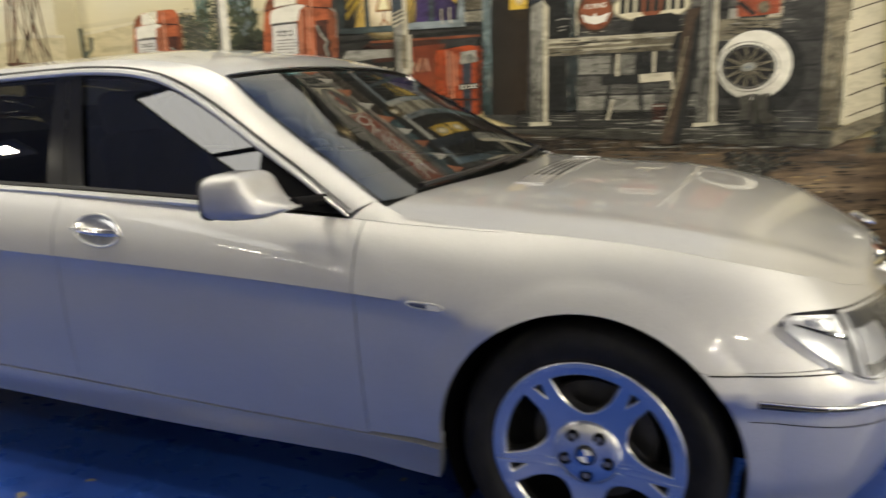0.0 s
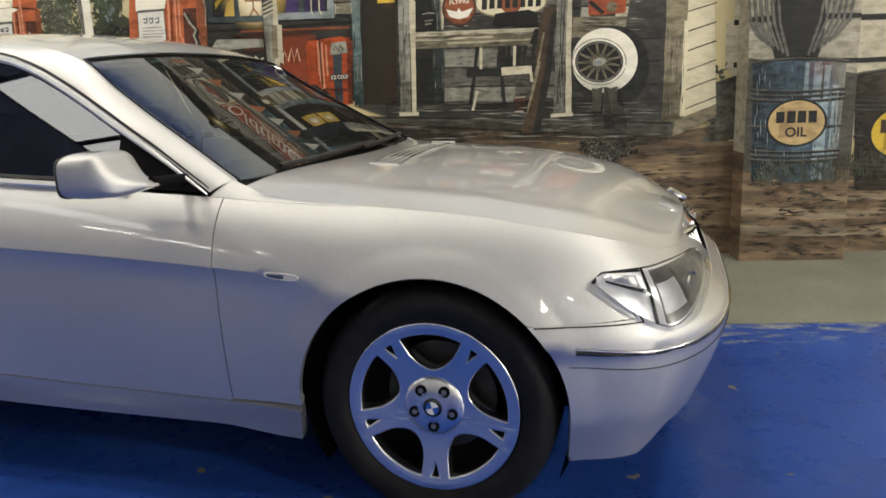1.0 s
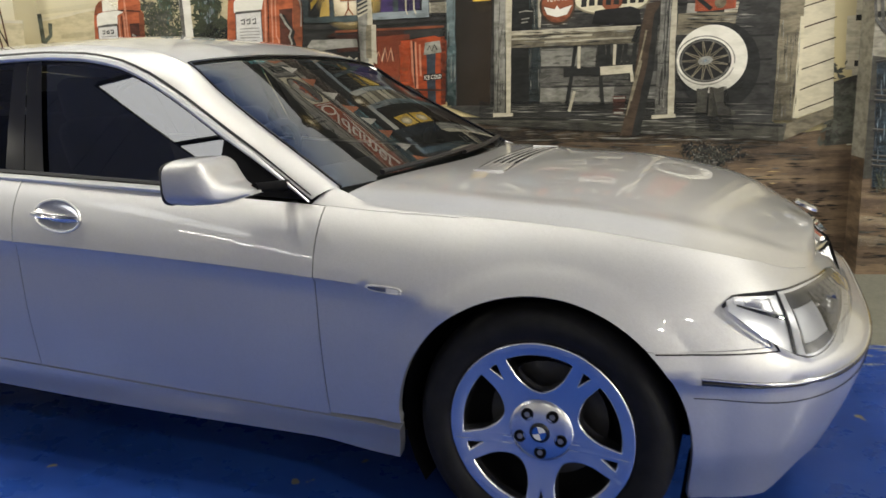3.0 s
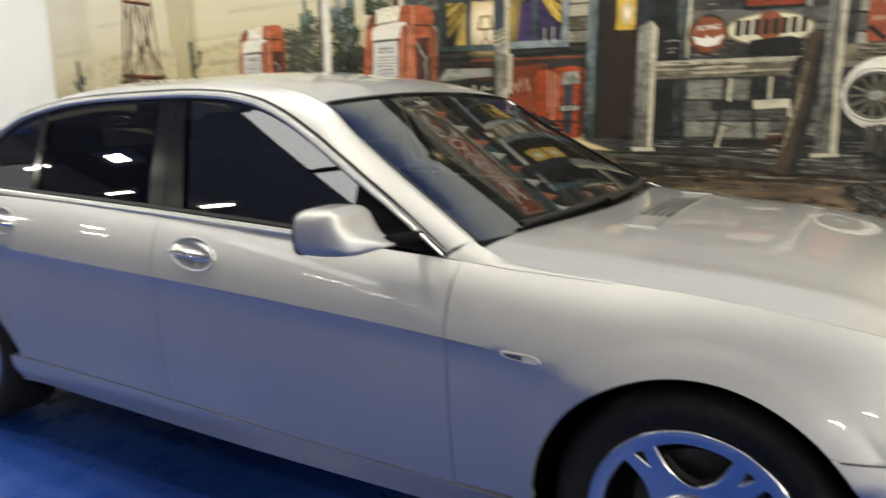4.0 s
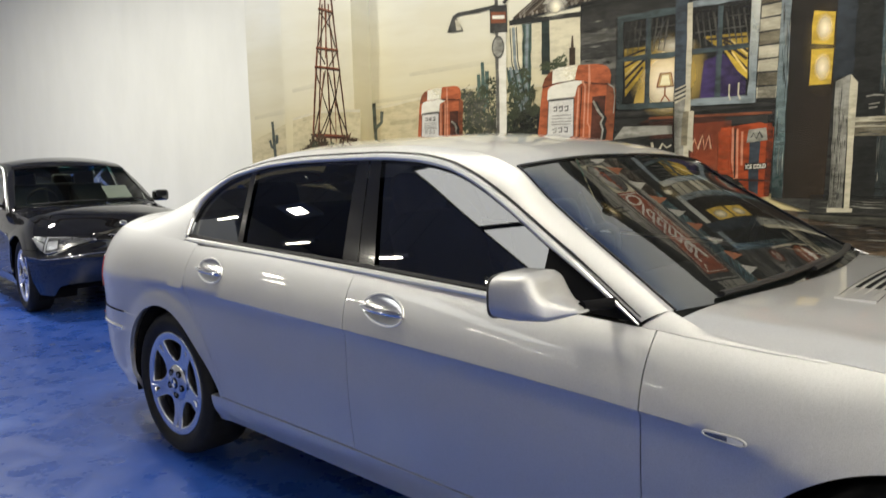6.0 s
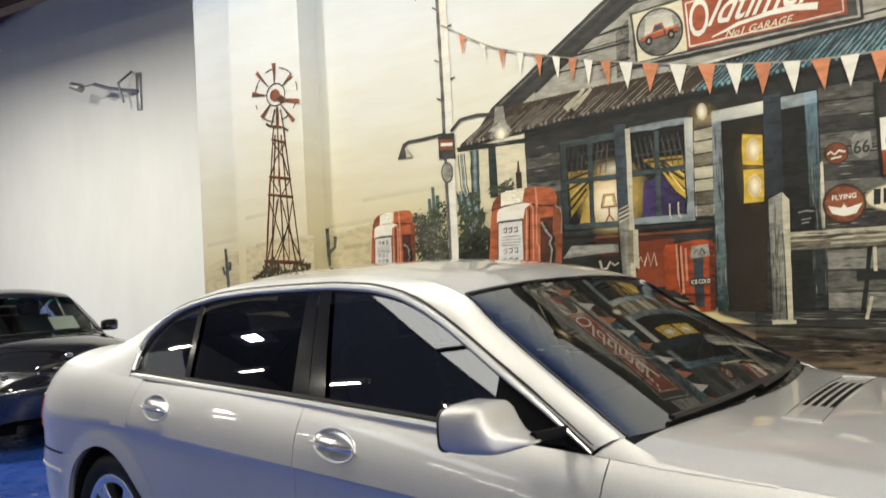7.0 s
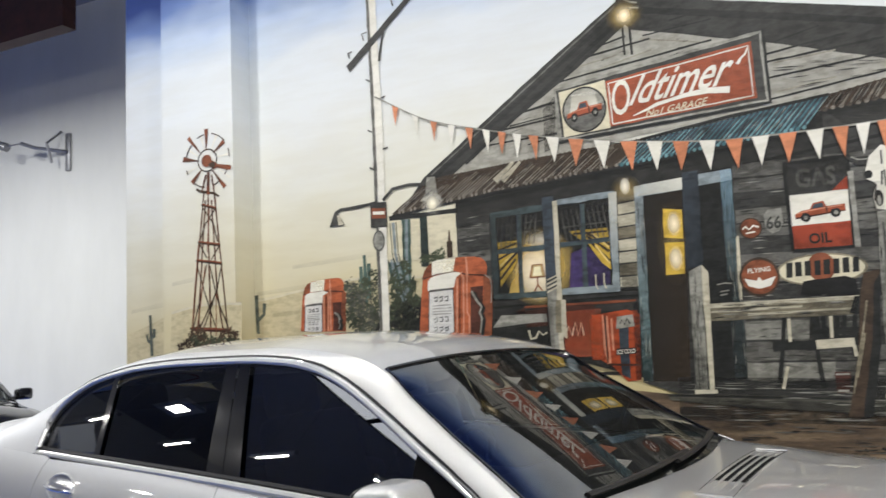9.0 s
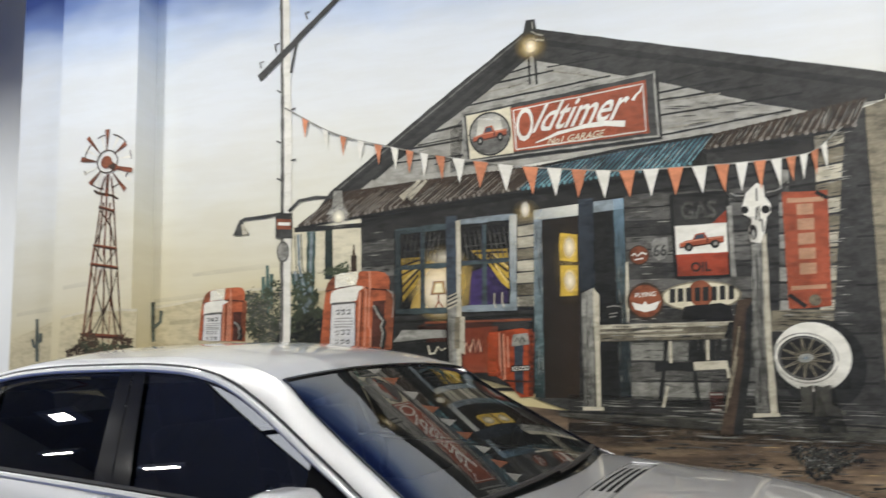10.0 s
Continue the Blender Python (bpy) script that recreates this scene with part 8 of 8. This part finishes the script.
# fine brush marks over boards, roofs and posts
for k, (q, n, lay, ln, wd, up) in enumerate((
        ([(-0.423, 1.116), (0.372, 1.093), (0.436, 2.418), (-0.387, 2.430)], 260, 8, 0.16, 0.004, False),
        ([(0.697, 1.585), (0.921, 1.577), (1.008, 2.744), (0.788, 2.713)], 90, 8, 0.12, 0.004, False),
        ([(-2.282, 1.692), (-2.022, 1.682), (-2.010, 2.335), (-2.275, 2.320)], 60, 8, 0.12, 0.004, False),
        ([(0.452, 1.502), (0.934, 1.487), (0.945, 1.609), (0.462, 1.627)], 50, 9, 0.2, 0.004, False),
        ([(-2.001, 2.816), (-0.145, 3.161), (-0.740, 3.338), (-0.998, 3.351)], 24, 6, 0.2, 0.004, False),
        ([(-0.135, 2.830), (0.669, 2.873), (0.804, 2.913), (-0.122, 3.061)], 20, 6, 0.2, 0.004, False),
        ([(-0.614, 1.472), (0.186, 1.467), (0.225, 1.561), (-0.607, 1.564)], 28, 15, 0.2, 0.004, False),
        ([(-2.792, 2.389), (-1.098, 2.525), (-0.906, 2.683), (-2.462, 2.614)], 120, 13, 0.12, 0.004, True),
        ([(-1.098, 2.525), (0.043, 2.602), (0.195, 2.783), (-0.918, 2.668)], 80, 13, 0.12, 0.004, True),
        ([(0.119, 2.693), (1.021, 2.753), (1.108, 2.924), (0.195, 2.783)], 70, 13, 0.12, 0.004, True),
        ([(0.325, 1.006), (0.398, 1.006), (0.427, 2.036), (0.379, 2.039)], 60, 16, 0.2, 0.003, True),
        ([(-0.721, 1.051), (-0.651, 1.050), (-0.627, 1.809), (-0.696, 1.783)], 45, 15, 0.2, 0.003, True),
        ([(-1.037, 1.119), (-0.979, 1.119), (-0.944, 2.289), (-0.998, 2.350)], 40, 11, 0.2, 0.003, True),
        ([(-0.488, 1.116), (-0.419, 1.115), (-0.399, 2.378), (-0.460, 2.383)], 40, 11, 0.2, 0.003, True),
        ([(1.056, 0.950), (1.186, 0.946), (1.190, 1.574), (1.064, 1.578)], 40, 16, 0.2, 0.003, True),
        ([(-0.831, 0.864), (1.092, 0.819), (1.083, 1.052), (-0.818, 1.115)], 160, 13, 0.25, 0.004, False),
        ([(-0.572, 0.532), (1.391, 0.547), (1.378, 0.812), (-0.559, 0.858)], 260, 7, 0.2, 0.005, False))):
    for j, key in enumerate(("dark", "pale_grey" if lay != 7 else "ochre", "grey")):
        grain("brush_mark", key, lay, q, n // ((2, 4, 4)[j] if lay != 7 else (3, 30, 5)[j]), 200 + 3 * k + j, ln, wd, None, False, up)
for k, (x0, x1, on) in enumerate(((PR0, PR1, True), (PR1 + 0.02, 3.4, False), (-0.5, PR0 - 0.02, False))):
    for j, key in enumerate(("dark", "ochre", "brown")):
        grain("brush_mark", key, 8, [(x0, 0.02), (x1, 0.02), (x1, 0.55), (x0, 0.55)], int((60, 7, 85)[j] * (x1 - x0)), 300 + 3 * k + j, 0.14, 0.006, None, on)
for j, key in enumerate(("dark", "drum_light", "dark_blue")):
    grain("brush_mark", key, 7, [(1.587, 0.562), (2.105, 0.552), (2.117, 1.270), (1.567, 1.278)], 60, 330 + j, 0.12, 0.003, None, True, True)

# pennants on a string
string = [(-2.898, 3.317), (-2.449, 3.054), (-2.000, 2.909), (-1.572, 2.795), (-0.927, 2.661), (-0.287, 2.587), (0.312, 2.576), (0.713, 2.593), (0.951, 2.750)]
def on_string(f):
    k = f * (len(string) - 1)
    i = min(int(k), len(string) - 2)
    xs = [(j / (len(string) - 1), p[0]) for j, p in enumerate(string)]
    zs = [(j / (len(string) - 1), p[1]) for j, p in enumerate(string)]
    return knots(f, xs), knots(f, zs)
flags = strokes("pennant_string", "pale_grey", 17, [[on_string(i / 60) for i in range(61)]], 0.012, None, False, "painted string of orange and white pennants")
fx = [0.02 + 0.93 * ((i + 0.5) / 28) ** 0.86 for i in range(28)]
for i, f in enumerate(fx):
    x, z = on_string(f)
    w = lerp(0.035, 0.052, min(1, i / 9))
    h = lerp(0.13, 0.185, min(1, i / 12)) * (1.0 if i < 24 else 0.85)
    tip = 0.012 * math.sin(i * 1.7)
    xa, za = on_string(f - w / 5.2)
    xb, zb = on_string(f + w / 5.2)
    shape("pennant", "coral" if i % 2 == 0 else "white", 18 + i % 2, [(xa, za), (xb, zb), ((xa + xb) / 2 + tip, min(za, zb) - h)], flags)


# ---- dark car by the far wall ----
dark_car = saloon("saloon_car", "dark grey saloon car with alloy wheels parked by the white wall", pose(-10.31, 6.10, 0, 0, 0, -17.7) @ Matrix.Diagonal((0.925, 0.90, 1.04, 1)), GRAPHITE, kidney=False, side_glass=PALE_GLASS)
sheet_of_paper = part("paper_sheet", sheet(lambda a, b: Vector((lerp(2.2, 2.45, a), lerp(0.28, 0.58, b), 1.0 + lerp(0.16, 0.03, a))), 4, 4), PALE_CLOTH, dark_car, "white price sheet behind the windscreen")


# ---- hanging lamps, out of view, some added as fill ----
def hanging_lamp(x, y, z, tilt=0):
    lamp = thing("hanging_lamp", "hanging lamp added out of view, with a flat white reflector", "lamp", pose(x, y, z), "hanging lamps")
    hood = bmesh.new()
    ring = lambda hx, hy, z: [hood.verts.new((sx * hx, sy * hy, z)) for sx, sy in ((-1, -1), (1, -1), (1, 1), (-1, 1))]
    rings = [ring(0.50, 0.22, -0.045), ring(0.46, 0.18, 0.02), ring(0.3, 0.08, 0.08), ring(0.44, 0.16, 0.015), ring(0.47, 0.19, -0.04)]
    for a, b in zip(rings, rings[1:]):
        for k in range(4):
            hood.faces.new((a[k], a[(k + 1) % 4], b[(k + 1) % 4], b[k]))
    hood.faces.new(rings[2])
    bmesh.ops.recalc_face_normals(hood, faces=hood.faces[:])
    bmesh.ops.transform(hood, matrix=pose(0, 0, 0, tilt), verts=hood.verts[:])
    part("reflector", hood, WHITE_PAINT, lamp)
    for sx in (-1, 1):
        part("suspension", tube([(sx * 0.25, -0.08 * math.sin(math.radians(tilt)), 0.08 * math.cos(math.radians(tilt))), (sx * 0.25, -0.08 * math.sin(math.radians(tilt)), CEIL - z)], 0.008, 6), STEEL, lamp)
    return lamp


def tube_lamp(x, y, z):
    lamp = thing("tube_lamp", "slim white ceiling tube lamp on thin rods", "lamp", pose(x, y, z, 0, 0, 90 if x < -9.5 else 0), "tube lamps")
    part("batten", box(-0.04, 0.04, -0.64, 0.64, -0.03, 0.03, 0.008), WHITE_PAINT, lamp)
    for sy in (-1, 1):
        part("end_cap", box(-0.045, 0.045, sy * 0.655 - 0.02, sy * 0.655 + 0.02, -0.045, 0.035, 0.006), STEEL, lamp)
        part("suspension", tube([(0, sy * 0.45, 0.03), (0, sy * 0.45, CEIL - z)], 0.006, 6), STEEL, lamp)
    return lamp


first_washer = hanging_lamp(*WASHERS[0][:2], LAMP_Z, WASH_TILT)
for lx, ly, lp in WASHERS[1:]:
    copy_thing(first_washer, pose(lx, ly, LAMP_Z))


def light_panel(x, y, z):
    lamp = thing("light_panel", "flat white ceiling light panel in a dark frame", "lamp", pose(x, y, z), "light panels")
    part("tray", box(-0.49, 0.49, -0.75, 0.75, -0.01, 0.05, 0.01), WHITE_PAINT, lamp)
    for sy in (-1, 1):
        part("frame_side", box(-0.51, 0.51, sy * 0.764 - 0.012, sy * 0.764 + 0.012, -0.045, 0.05, 0.004), BLACK, lamp)
        part("frame_side", box(sy * 0.502 - 0.012, sy * 0.502 + 0.012, -0.75, 0.75, -0.045, 0.05, 0.004), BLACK, lamp)
        part("suspension", tube([(0, sy * 0.6, 0.05), (0, sy * 0.6, CEIL - z)], 0.006, 6), STEEL, lamp)
    return lamp


first_panel = light_panel(*PANELS[0], LAMP_Z)
for lx, ly in PANELS[1:]:
    copy_thing(first_panel, pose(lx, ly, LAMP_Z))


# Fixtures for every lamp in the list, the added fill lamps included.
for build, wanted in ((hanging_lamp, lambda row: row[2] > 40 and row[3] == LAMP_Z), (lambda x, y, z: hanging_lamp(x, y, z, FAR_TILT), lambda row: row[3] > LAMP_Z), (tube_lamp, lambda row: row[2] <= 40)):
    rows = [row for row in LAMPS if wanted(row)]
    first_lamp = build(rows[0][0], rows[0][1], rows[0][3])
    for lx, ly, lp, lz in rows[1:]:
        copy_thing(first_lamp, pose(lx, ly, lz, 0, 0, 90 if build is tube_lamp and lx < -9.5 else 0))

# ---- far wall details ----
slab("roof_beam", "dark red oxide steel roof beam", "beam", -16.0, -8.15, 6.9, 7.1, 5.62, 6.25, RUST_STEEL)
purlin = tube([(-11.9, 8.9, 7.14), (-16.5, 8.9, 6.25)], 0.11, 4)
tagged(finish(purlin, "roof_purlin", RUST_STEEL, smooth=0), "dark sloping steel purlin under the roof", "beam", kind="structure")

bracket = thing("wall_bracket", "grey metal lamp bracket with a bent arm on the white wall", "bracket", pose(-10.50, 9.0, 4.78))
part("mounting_plate", box(-0.05, 0.05, -0.04, 0.0, -0.34, 0.28, 0.006), STEEL, bracket)
part("arm", tube([(0.0, -0.05, -0.03), (-0.35, -0.35, 0.02), (-0.55, -0.45, 0.10)], 0.03, 8), STEEL, bracket)
part("arm", tube([(-0.12, -0.05, 0.32), (-0.22, -0.25, 0.1), (-0.16, -0.2, -0.22)], 0.022, 8), STEEL, bracket)
part("lamp_head", tube([(-0.98, -0.55, 0.13), (-0.8, -0.5, 0.06)], [0.06, 0.075], 10), STEEL, bracket)
part("head_link", tube([(-0.55, -0.45, 0.10), (-0.82, -0.5, 0.08)], 0.012, 6), STEEL, bracket)
